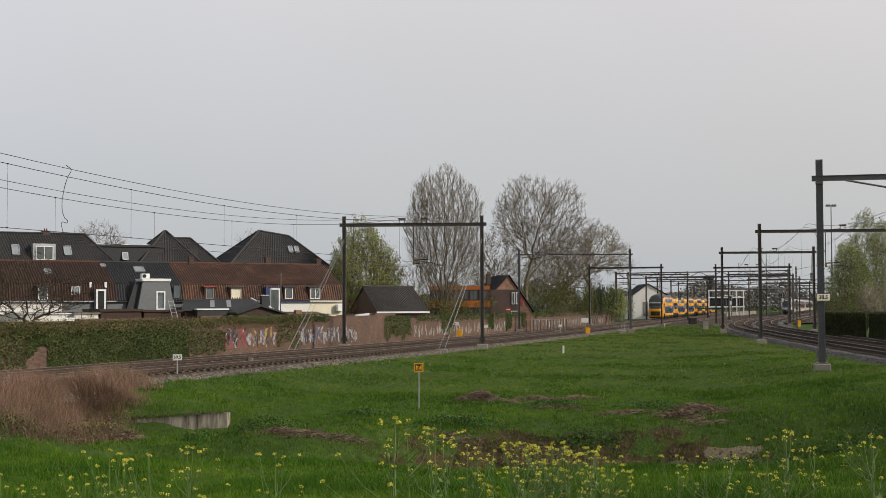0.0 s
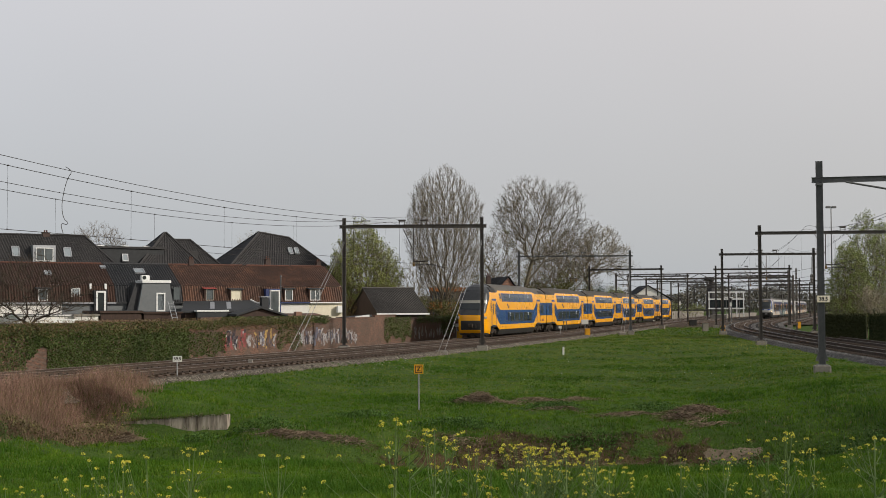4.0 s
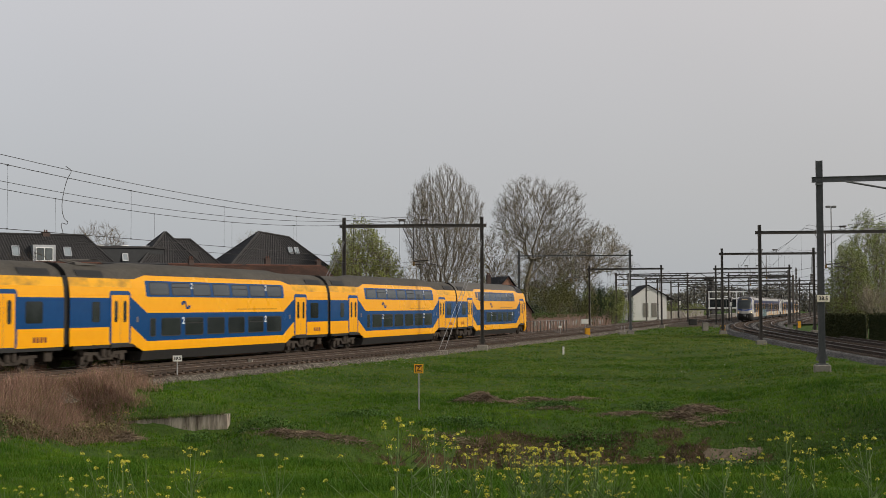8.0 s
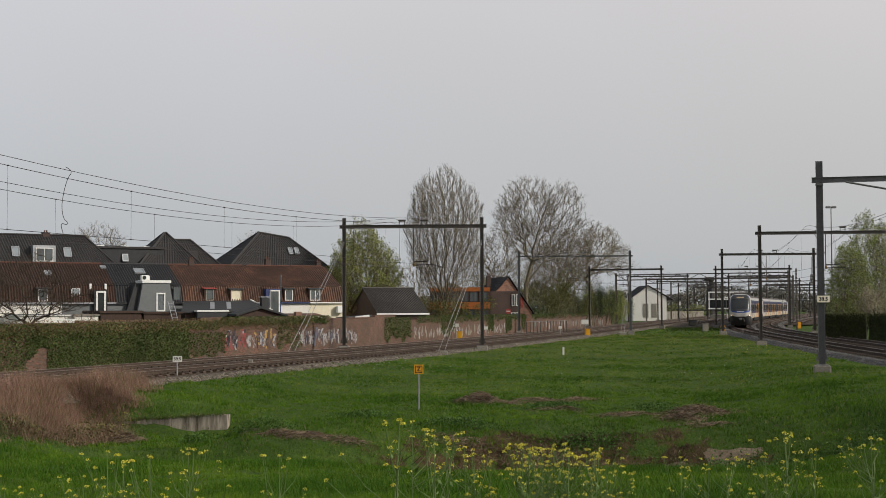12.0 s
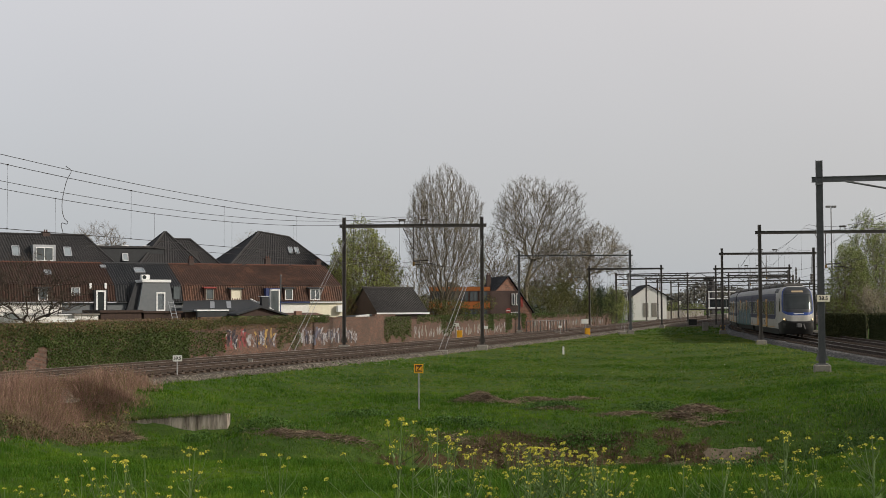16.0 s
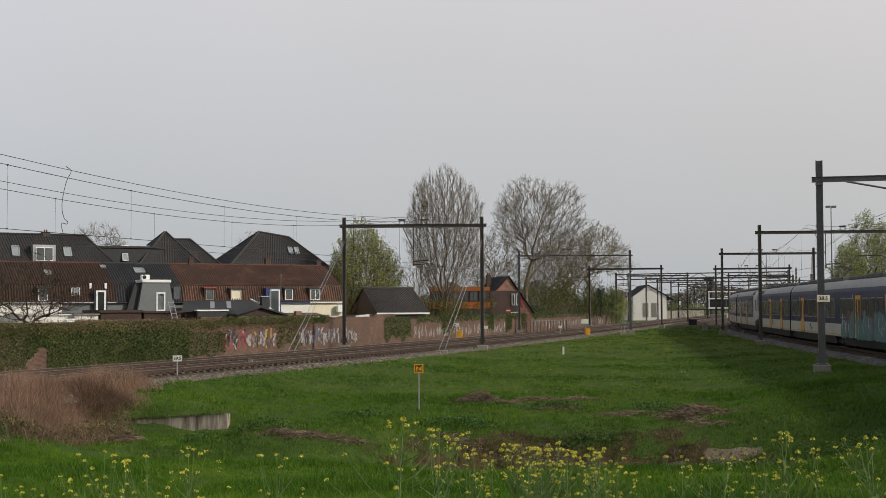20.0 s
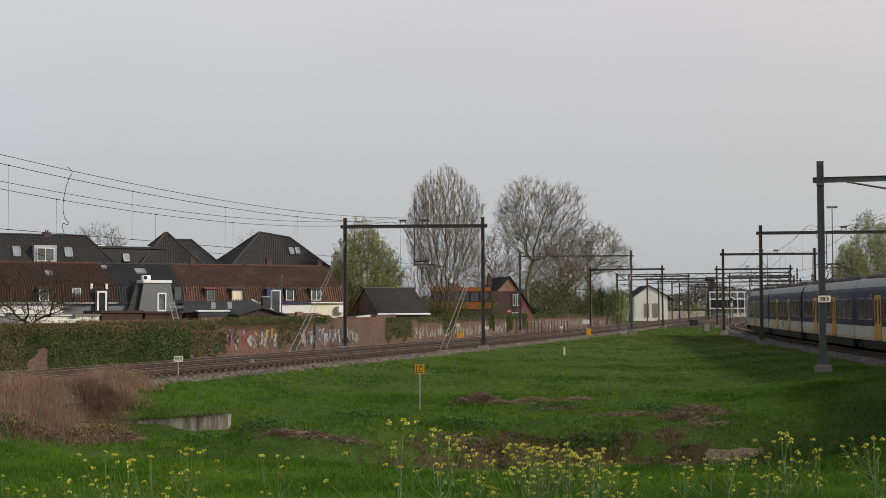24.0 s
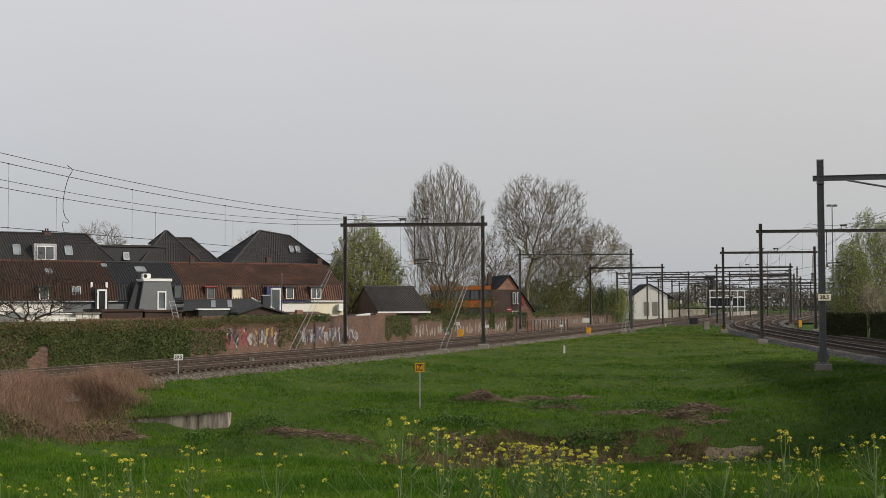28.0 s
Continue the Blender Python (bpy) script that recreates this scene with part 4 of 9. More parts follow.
def build_white_car(L, cab, pant, scrawl=0):
    th = thing("commuter_train_car", "white, night-blue commuter train car with yellow doors", "train car", "cars of the commuter train")
    x0, x1 = 0.22, (L - 0.22 if not cab else L - 2.4)
    low = 0.70
    shell, roof = Geo(), Geo()
    tail = [L - 5.0 + 0.1 * k for k in range(10)] if cab else []
    st = sorted([x0] + list(np.linspace(x0 + 0.5, x1 - 0.5, 12)) + tail + [x1])
    lv = [low, 0.79, 0.84, 1.1, W_BLUE0, 1.56, 1.66, 1.8, 2.0, 2.4, 3.0, 3.2, 3.3, 3.38, 3.48, W_BLUE1]

    def coat(x, z):
        """0 white, 1 blue, 2 the yellow line along the foot; the blue ends in a rounded edge before a cab."""
        if z < 0.84:
            return 2 if z > 0.79 and not (cab and x > L - 5.2) else 0
        if z < W_BLUE0:
            return 0
        if cab:
            lowc, topc = max(0, 1.95 - z), max(0, z - 3.3)
            if x > L - 4.15 - 1.6 * max(lowc, topc) ** 1.5:
                return 0
        return 1
    for s in (-1, 1):
        rows = [[(x, s * WSKIN.half(z), z) for z in lv] for x in st]
        paint = lambda a, b: coat((st[a] + st[a + 1]) / 2, (lv[b] + lv[b + 1]) / 2)
        shell.grid([r[::-1] for r in rows] if s > 0 else rows, mats=(lambda a, b: paint(a, len(lv) - 2 - b)) if s > 0 else paint)
        rr = [[(x, s * WSKIN.half(z), z) for z in (W_BLUE1, 3.65, 3.75, 3.9, 4.02, 4.1, 4.15, 4.17)] for x in st]
        roof.grid([r[::-1] for r in rr] if s > 0 else rr)
    part("body", shell, [M["white_coat"], M["night_blue"], M["yellow_door"]], th)
    part("roof", roof, M["roof_pale"], th, "light grey roof", smooth=True)
    for x in (x0,) + (() if cab else (x1,)):
        g = Geo()
        g.face([(x, WSKIN.half(z) * 0.995, z) for z in np.linspace(0.5, 4.0, 10)] + [(x, -WSKIN.half(z) * 0.995, z) for z in np.linspace(4.0, 0.5, 10)])
        part("end_wall", g, M["black"], th)
        g = Geo()
        sg = -1 if x == x0 else 1
        g.box(min(x, x + sg * 0.24), max(x, x + sg * 0.24), -1.25, 1.25, 0.75, 3.7, bevel=0.05)
        part("gangway", g, M["black"], th, "black rubber gangway bellows")
        g = Geo()
        g.box(x - 0.35, x + 0.35, -1.1, 1.1, 0.2, 0.7, bevel=0.05)
        part("joint_box", g, M["bogie"], th)
    g = Geo()
    g.prism([(-1.3, 0.72), (-1.2, 0.22), (1.2, 0.22), (1.3, 0.72)], x0 + 1.3, x1 - 1.3, axis="x")
    part("underframe", g, M["black"], th)
    build_bogie(th, 0.9 if not cab else L - 5.2, 2.5, 0.42)
    n = 4
    for k in range(n):
        g = Geo()
        a = x0 + 0.8 + (x1 - x0 - 1.6) * k / n
        g.box(a, a + (x1 - x0 - 1.6) / n - 0.5, -0.85, 0.85, 4.05, 4.32 + 0.06 * (k % 2), bevel=0.08)
        part("roof_equipment", g, M["gear_grey"], th, "grey roof equipment box")
    if pant:
        pantograph(th, 3.4, 4.2, pant > 1)
    doors = (L * 0.3, L * 0.66) if not cab else (5.6, 13.2)
    for s in (-1, 1):
        spans, edge = [], x0 + 0.7
        for d in doors:
            spans.append((edge, d - 1.0))
            edge = d + 1.0
        spans.append((edge, x1 - (0.7 if not cab else 2.5)))
        for a, b in spans:
            n = max(1, round((b - a) / 1.75))
            for k in range(n):
                p, q = a + (b - a) * k / n + 0.22, a + (b - a) * (k + 1) / n - 0.22
                g = Geo()
                WSKIN.plate(g, p - 0.045, q + 0.045, 1.805, 2.995, 0.006, corner=0.1, side=s)
                rim = part("window", g, M["window_rim"], th, "dark window with a pale rim")
                g = Geo()
                WSKIN.plate(g, p, q, 1.85, 2.95, 0.012, corner=0.08, side=s)
                part("pane", g, M["pane_w"], rim)
        for d in doors:
            g = Geo()
            WSKIN.plate(g, d - 0.78, d + 0.78, 0.72, 3.2, 0.008, corner=0.05, side=s)
            fr = part("door_frame", g, M["black"], th)
            for e in (-1, 1):
                a, b = (d + 0.01, d + 0.72) if e > 0 else (d - 0.72, d - 0.01)
                g = Geo()
                WSKIN.plate(g, a, b, 0.76, 3.14, 0.014, corner=0.02, side=s)
                leaf = part("door", g, M["yellow_door"], th, "yellow sliding door leaf")
                g = Geo()
                WSKIN.plate(g, (a + b) / 2 - 0.17, (a + b) / 2 + 0.17, 1.6, 2.92, 0.02, corner=0.1, side=s)
                part("door_window", g, M["glass_dark"], leaf)
        emblem(th, L * 0.48, 1.15, WSKIN, s)
        for d in (doors[0] - 1.4, doors[1] + 1.5):
            word("2", 0.32, M["numeral"], th, side_pose(d, s * (WSKIN.half(2.2) + 0.014), 3.08, s), label="pale class numeral")
    if scrawl:
        rnd = random.Random(scrawl)
        tints = ("spray_teal", "spray_silver", "spray_teal", "spray_white")
        for s in (-1, 1):
            cx = x0 + 1.2
            while cx < x1 - 3.2:
                # a block of letters: a ragged field of paint, then bent strokes over it
                wide = rnd.uniform(3.0, 4.6)
                field = None
                for k in range(int(wide / 0.42)):
                    g = Geo()
                    p = cx + 0.42 * k + rnd.uniform(-0.1, 0.1)
                    WSKIN.plate(g, p, p + rnd.uniform(0.5, 0.9), 0.58 + rnd.uniform(0, 0.12), rnd.uniform(1.55, 2.35), 0.018 + 0.001 * (k % 3), corner=0.22, side=s)
                    one = part("spray_patch", g, M["spray_wine"] if rnd.random() < 0.12 else M["spray_teal" if scrawl == 4 else "spray_silver"], th, "sprayed paint patch")
                    field = field or one
                for k in range(int(wide * 3.2)):
                    p, q = cx + rnd.uniform(0.1, wide), rnd.uniform(0.8, 1.4)
                    dx, dz, bow = rnd.uniform(-0.25, 0.25), rnd.uniform(0.35, 0.9), rnd.uniform(-0.3, 0.3)
                    wd = rnd.uniform(0.02, 0.06)
                    rows = []
                    for i in range(7):
                        t = i / 6
                        ax, az = p + dx * t + bow * math.sin(math.pi * t), q + dz * t
                        y = s * (WSKIN.half(az) + 0.03)
                        rows.append([(ax - wd, y, az), (ax + wd, y, az)][::s])
                    g = Geo()
                    g.grid(rows)
                    part("spray_stroke", g, M[rnd.choice(("spray_white", "spray_silver", "spray_teal", "spray_dark"))], field)
                cx += wide + rnd.uniform(0.3, 1.0)
    if cab:
        build_white_cab(th, L)
    return th


def build_white_cab(th, L):
    zs = list(np.linspace(0.3, 4.168, 84))
    def front(z):
        return L + float(np.interp(z, [0.3, 0.7, 1.2, 1.7, 2.1, 2.8, 3.4, 3.8, 4.05, 4.17], [-0.45, -0.2, -0.03, -0.05, -0.14, -0.42, -0.75, -1.08, -1.45, -2.1]))
    def spot(z, u, out=0.0):
        a = (1 - abs(u)) * math.pi / 2
        k = 0.55
        s0 = L - 2.4
        return (s0 + (front(z) + out - s0) * math.sin(a) ** k, math.copysign((WSKIN.half(z) + out) * max(0.0, math.cos(a)) ** k, u) if abs(u) > 1e-9 else 0.0, z)
    us = list(np.linspace(-1, 1, 121))
    rows = [[spot(z, u) for u in us] for z in zs]
    def paint(a, b):
        """0 white, 1 blue, 2 black, 3 glass: a dark mask, a blue rim bowed below it, a white apron, black bumpers."""
        z = (zs[a] + zs[a + 1]) / 2
        u = abs(us[b] + us[b + 1]) / 2
        rim = 1.80 + 0.75 * u ** 2.2
        if z < 1.32 + 0.16 * u * (u < 0.62) - 0.55 * max(0, u - 0.7) or (0.33 < u < 0.60 and z < 1.34 + 0.42 * (u - 0.05)):
            return 2
        if z < rim:
            return 0
        edge = 0.66 - 0.02 * (z - 2.0)
        if u > edge or z > 4.08:
            return 0
        if z < rim + 0.20 or u > edge - 0.10:
            return 1
        return 3
    g = Geo()
    g.grid([r[::-1] for r in rows], mats=lambda a, b: paint(a, len(us) - 2 - b))
    part("cab", welded(g.mesh("cab", [M["white_coat"], M["rim_blue"], M["black"], M["dome"]], smooth=True)), None, th, "white nose with a blue rim round the windscreen")
    def shield(name, z0, z1, u0, u1, mat, out, label=""):
        g = Geo()
        g.grid([[spot(z, u, out) for u in np.linspace(u1, u0, 18)] for z in np.linspace(z0, z1, 12)])
        return part(name, g, M[mat], th, label, smooth=True)
    shield("windscreen", 2.3, 3.5, -0.46, 0.46, "screen", 0.015, "large dark windscreen")
    shield("destination_sign", 3.64, 3.78, -0.1, 0.1, "sign_amber", 0.012, "small dim destination display")
    shield("coupler_recess", 0.62, 1.22, -0.28, 0.28, "black", 0.012, "black coupler recess")
    shield("emblem_plate", 1.9, 1.96, -0.07, 0.07, "numeral", 0.014, "small pale emblem")
    for s in (-1, 1):
        g = Geo()
        g.grid([[spot(z, u * s, 0.015) for u in np.linspace(0.42, 0.54, 5)][::-s] for z in (1.42, 1.48, 1.54)])
        part("headlamp", g, M["headlight"], th, "lit warm headlamp")
        for k in range(4):
            g = Geo()
            g.grid([[spot(z, u * s, 0.018) for u in np.linspace(0.38, 0.56, 5)][::-s] for z in (0.84 + 0.1 * k, 0.89 + 0.1 * k)])
            part("bumper_rib", g, M["gear_grey"], th)
        g = Geo()
        WSKIN.plate(g, L - 3.45, L - 2.85, 0.80, 3.15, 0.008, corner=0.08, side=s)
        d = part("cab_door", g, M["white_coat"], th, "white cab door")
        g = Geo()
        WSKIN.plate(g, L - 3.5, L - 3.44, 0.80, 3.15, 0.010, side=s)
        part("door_seam", g, M["gear_grey"], d)
        g = Geo()
        g.grid([[spot(z, u * s, 0.012) for u in np.linspace(0.80, 0.93, 5)][::-s] for z in np.linspace(2.1, 3.15, 5)])
        part("side_window", g, M["glass_dark"], th)
        g = Geo()
        WSKIN.plate(g, L - 5.4, L - 3.0, 3.62, 3.95, 0.012, side=s)
        part("roof_hatch", g, M["black"], th)
    g = Geo()
    g.box(L - 0.4, L + 0.2, -0.2, 0.2, 0.85, 1.15, bevel=0.05)
    g.tube([(L - 0.1, 0.35, 1.2), (L + 0.05, 0.5, 0.7)], 0.04, 6)
    part("coupler", g, M["roof_grey"], th, "grey automatic coupler")


M["pane_w"] = material("pane_w", (0.012, 0.014, 0.02), (0.035, 0.038, 0.048), 0.15, grain=0.8, stain=0.5, bump=0, spec=0.45)
M["yellow_door"] = material("yellow_door", (0.55, 0.25, 0.02), (0.68, 0.33, 0.03), 0.4, grain=4, stain=0.4, bump=0.03)
M["sign_amber"] = glow("sign_amber", (0.35, 0.26, 0.16), 0.3)
M["spray_teal"] = plain("spray_teal", (0.085, 0.165, 0.17), 0.55, vary=0.5, grain=3)
M["spray_dark"] = plain("spray_dark", (0.03, 0.07, 0.085), 0.5, vary=0.4)
M["spray_white"] = plain("spray_white", (0.5, 0.5, 0.5), 0.5, vary=0.3)
M["spray_wine"] = plain("spray_wine", (0.12, 0.035, 0.06), 0.5, vary=0.4)
M["spray_silver"] = plain("spray_silver", (0.30, 0.31, 0.33), 0.45, vary=0.3)
FL = (24.6, 20.3, 20.3, 24.6)
w_cab = build_white_car(24.6, True, 0)
w_spray = build_white_car(20.3, False, 2, 4)
w_mid = build_white_car(20.3, False, 2)
w_plain = build_white_car(20.3, False, 0)
for car in (w_cab, w_spray, w_mid, w_plain):
    heighten(car, 1.06)
WCARS = [w_cab, w_spray, copy_thing(w_plain, Matrix()), copy_thing(w_cab, Matrix()), copy_thing(w_cab, Matrix()), w_mid, w_plain, copy_thing(w_cab, Matrix())]

# ---------------------------------------------------------------- houses
M["tile_brown"] = material("tile_brown", (0.032, 0.019, 0.014), (0.085, 0.048, 0.035), 0.85, grain=3.5, stain=0.5, bump=0.2, third=(0.06, 0.032, 0.023))
M["tile_red"] = material("tile_red", (0.045, 0.027, 0.02), (0.25, 0.122, 0.073), 0.85, grain=5, stain=0.6, bump=0.2, third=(0.10, 0.057, 0.041), stretch=(1, 1, 0.5))
M["tile_dark"] = material("tile_dark", (0.022, 0.023, 0.025), (0.05, 0.05, 0.052), 0.7, grain=4, stain=0.5, bump=0.15)
M["slate"] = material("slate", (0.018, 0.017, 0.018), (0.045, 0.042, 0.042), 0.65, grain=4, stain=0.4, bump=0.15)
M["ridge_tile"] = material("ridge_tile", (0.06, 0.028, 0.02), (0.15, 0.066, 0.045), 0.85, grain=4, stain=1, bump=0.2)
M["bitumen"] = material("bitumen", (0.020, 0.021, 0.023), (0.042, 0.044, 0.047), 0.7, grain=3, stain=0.4, bump=0.1)
M["grey_clad"] = material("grey_clad", (0.115, 0.125, 0.13), (0.16, 0.17, 0.175), 0.6, grain=4, stain=0.4, bump=0.05)
M["dark_wood"] = material("dark_wood", (0.03, 0.018, 0.013), (0.075, 0.045, 0.035), 0.8, grain=5, stain=1, bump=0.2, stretch=(6, 6, 0.6))
M["white_paint"] = material("white_paint", (0.68, 0.68, 0.66), (0.82, 0.82, 0.80), 0.5, grain=5, stain=0.8, bump=0.03)
M["cream_wall"] = material("cream_wall", (0.62, 0.56, 0.42), (0.78, 0.72, 0.58), 0.85, grain=5, stain=0.5, bump=0.08)
M["blue_trim"] = plain("blue_trim", (0.025, 0.04, 0.13), 0.5)
M["orange_panel"] = material("orange_panel", (0.32, 0.095, 0.02), (0.45, 0.15, 0.04), 0.6, grain=4, stain=0.6, bump=0.05)
M["brown_brick"] = material("brown_brick", (0.05, 0.034, 0.03), (0.10, 0.07, 0.06), 0.9, grain=9, stain=0.6, bump=0.2)
M["zinc"] = material("zinc", (0.30, 0.31, 0.33), (0.46, 0.47, 0.49), 0.45, 0.4, grain=4, stain=0.6, bump=0.05)
M["window_glass"] = material("window_glass", (0.04, 0.048, 0.05), (0.12, 0.14, 0.145), 0.06, grain=0.8, stain=0.7, bump=0, spec=1.0)
M["sky_glass"] = material("sky_glass", (0.20, 0.23, 0.25), (0.34, 0.38, 0.40), 0.05, grain=0.8, stain=0.7, bump=0, spec=1.0)
M["red_paint"] = plain("red_paint", (0.30, 0.05, 0.04), 0.6)


def brick_material(name, low, high, mortar, size=1.0):
    m = material(name, low, high, 0.92, grain=7, stain=0.5, bump=0)
    n, l = m.node_tree.nodes, m.node_tree.links
    b = n["Principled BSDF"]
    old = b.inputs["Base Color"].links[0].from_socket
    tc, sep, com, br = n.new("ShaderNodeTexCoord"), n.new("ShaderNodeSeparateXYZ"), n.new("ShaderNodeCombineXYZ"), n.new("ShaderNodeTexBrick")
    add = n.new("ShaderNodeMath")
    l.new(tc.outputs["Object"], sep.inputs[0])
    l.new(sep.outputs["X"], add.inputs[0])
    l.new(sep.outputs["Y"], add.inputs[1])
    l.new(add.outputs[0], com.inputs["X"])
    l.new(sep.outputs["Z"], com.inputs["Y"])
    l.new(com.outputs[0], br.inputs["Vector"])
    br.inputs["Scale"].default_value = 1.0
    br.inputs["Brick Width"].default_value, br.inputs["Row Height"].default_value, br.inputs["Mortar Size"].default_value = 0.22 * size, 0.065 * size, 0.010
    br.inputs["Mortar"].default_value = (*mortar, 1)
    br.inputs["Color1"].default_value, br.inputs["Color2"].default_value = (1.25, 1.2, 1.15, 1), (0.50, 0.46, 0.45, 1)
    mul = n.new("ShaderNodeMixRGB")
    mul.blend_type, mul.inputs["Fac"].default_value = "MULTIPLY", 1.0
    mix = n.new("ShaderNodeMixRGB")
    l.new(old, mul.inputs["Color1"])
    l.new(br.outputs["Color"], mul.inputs["Color2"])
    l.new(br.outputs["Fac"], mix.inputs["Fac"])
    l.new(mul.outputs[0], mix.inputs["Color1"])
    mix.inputs["Color2"].default_value = (*mortar, 1)
    l.new(mix.outputs[0], b.inputs["Base Color"])
    bp = n.new("ShaderNodeBump")
    bp.inputs["Strength"].default_value, bp.inputs["Distance"].default_value, bp.invert = 0.6, 0.01, True
    l.new(br.outputs["Fac"], bp.inputs["Height"])
    l.new(bp.outputs["Normal"], b.inputs["Normal"])
    return m


M["brick_garden"] = brick_material("brick_garden", (0.030, 0.017, 0.013), (0.255, 0.128, 0.090), (0.13, 0.11, 0.09))
M["brick_house"] = brick_material("brick_house", (0.24, 0.11, 0.07), (0.42, 0.21, 0.14), (0.25, 0.22, 0.19))


def slope(g, a, b, c, d, wave=0.23, course=0.34, lift=0.10, m=0):
    """Roof tiles on a four-sided slope, a b along the eave, d c along the ridge: waves across, a step at each course."""
    a, b, c, d = Vector(a), Vector(b), Vector(c), Vector(d)
    nrm = (b - a).cross(d - a).normalized()
    width, run = max((b - a).length, (c - d).length), ((d + c) / 2 - (a + b) / 2).length
    nu, nv = max(4, int(width / wave * 4)), max(2, int(run / course))
    rows = []
    for j in range(nv + 1):
        for top in (0, 1) if 0 < j < nv else (0,):
            t = j / nv
            l, r = a.lerp(d, t), b.lerp(c, t)
            off = 0.034 if top == 0 and j > 0 else 0.05
            if j == 0:
                off = 0.05
            w = (r - l).length
            rows.append([l.lerp(r, i / nu) + nrm * (off + lift * 0.5 * math.sin((i / nu) * w / wave * 2 * math.pi)) for i in range(nu + 1)])
    g.grid(rows, m)


def window_parts(parent, x0, x1, z0, z1, y, m, frame_mat="white_paint", glass="window_glass", bars=1, t=0.07, depth=0.12, name="window"):
    """A window in a wall that faces -y of the matrix m: frame, panes and bars."""
    g = Geo()
    for a, b, c, d in ((x0, x1, z0, z0 + t), (x0, x1, z1 - t, z1), (x0, x0 + t, z0 + t, z1 - t), (x1 - t, x1, z0 + t, z1 - t)):
        g.box(a, b, y - 0.03, y + depth, c, d, mat=m)
    for k in range(1, bars):
        x = x0 + (x1 - x0) * k / bars
        g.box(x - t * 0.4, x + t * 0.4, y - 0.02, y + depth, z0 + t, z1 - t, mat=m)
    fr = part(name, g, M[frame_mat], parent)
    for k in range(bars):
        g = Geo()
        a, b = x0 + (x1 - x0) * k / bars, x0 + (x1 - x0) * (k + 1) / bars
        g.box(a + t * 0.5, b - t * 0.5, y + 0.03, y + 0.05, z0 + t * 0.5, z1 - t * 0.5, mat=m)
        part("pane", g, M[glass], fr)
    return fr


def skylight(parent, c, u, w, h, up, m):
    """A roof window lying on a slope: centre c, u along the eave, up the slope."""
    u, up = Vector(u).normalized(), Vector(up).normalized()
    n = u.cross(up)
    r = Matrix((u, up, n)).transposed().to_4x4()
    mm = m @ Matrix.Translation(c) @ r
    g = Geo()
    for a, b, e, f in ((-w / 2, w / 2, -h / 2, -h / 2 + 0.09), (-w / 2, w / 2, h / 2 - 0.09, h / 2), (-w / 2, -w / 2 + 0.08, -h / 2, h / 2), (w / 2 - 0.08, w / 2, -h / 2, h / 2)):
        g.box(a, b, e, f, 0, 0.14, mat=mm)
    s = part("roof_window", g, M["zinc"], parent, "grey framed roof window")
    g = Geo()
    g.box(-w / 2 + 0.06, w / 2 - 0.06, -h / 2 + 0.06, h / 2 - 0.06, 0.05, 0.09, mat=mm)
    part("pane", g, M["sky_glass"], s)


def chimney(parent, x, y, z0, z1, m, w=0.45):
    g = Geo()
    g.box(x - w / 2, x + w / 2, y - w / 2, y + w / 2, z0, z1, mat=m, bevel=0.02)
    g.box(x - w / 2 - 0.05, x + w / 2 + 0.05, y - w / 2 - 0.05, y + w / 2 + 0.05, z1, z1 + 0.07, mat=m)
    c = part("chimney", g, M["brown_brick"], parent, "dark brick chimney")
    g = Geo()
    for e in (-0.1, 0.1):
        g.tube([m @ Vector((x + e, y, z1 + 0.07)), m @ Vector((x + e, y, z1 + 0.3))], 0.07, 8, cap=True)
    part("chimney_pot", g, M["ridge_tile"], c)


def dormer_window(parent, x, z0, m, frame_mat="white_paint", head="bitumen", w=0.8, h=0.95, y=-0.12, bars=1, glass="window_glass"):
    """A small box dormer in the steep lower slope, with cheeks and a flat lid."""
    g = Geo()
    g.prism([(y, z0), (y, z0 + h + 0.1), (0.95, z0 + h + 0.22), (0.95, z0)], x - w / 2 - 0.14, x - w / 2, axis="x", mat=m)
    g.prism([(y, z0), (y, z0 + h + 0.1), (0.95, z0 + h + 0.22), (0.95, z0)], x + w / 2, x + w / 2 + 0.14, axis="x", mat=m)
    d = part("dormer", g, M["tile_brown"], parent)
    g = Geo()
    g.prism([(y - 0.16, z0 + h + 0.1), (y - 0.16, z0 + h + 0.18), (1.0, z0 + h + 0.3), (1.0, z0 + h + 0.22)], x - w / 2 - 0.22, x + w / 2 + 0.22, axis="x", mat=m)
    part("dormer_lid", g, M[head], d)
    window_parts(d, x - w / 2, x + w / 2, z0, z0 + h + 0.08, y + 0.02, m, frame_mat, glass, bars)
    return d


TERRACE = Matrix.Translation((-35.1, 110.0, 0)) @ Matrix.Rotation(math.atan2(0.47837, 0.87816), 4, "Z")
EAVE, BREAK, RIDGE, V_BREAK, V_RIDGE = 3.28, 4.72, 6.76, 0.5, 4.6


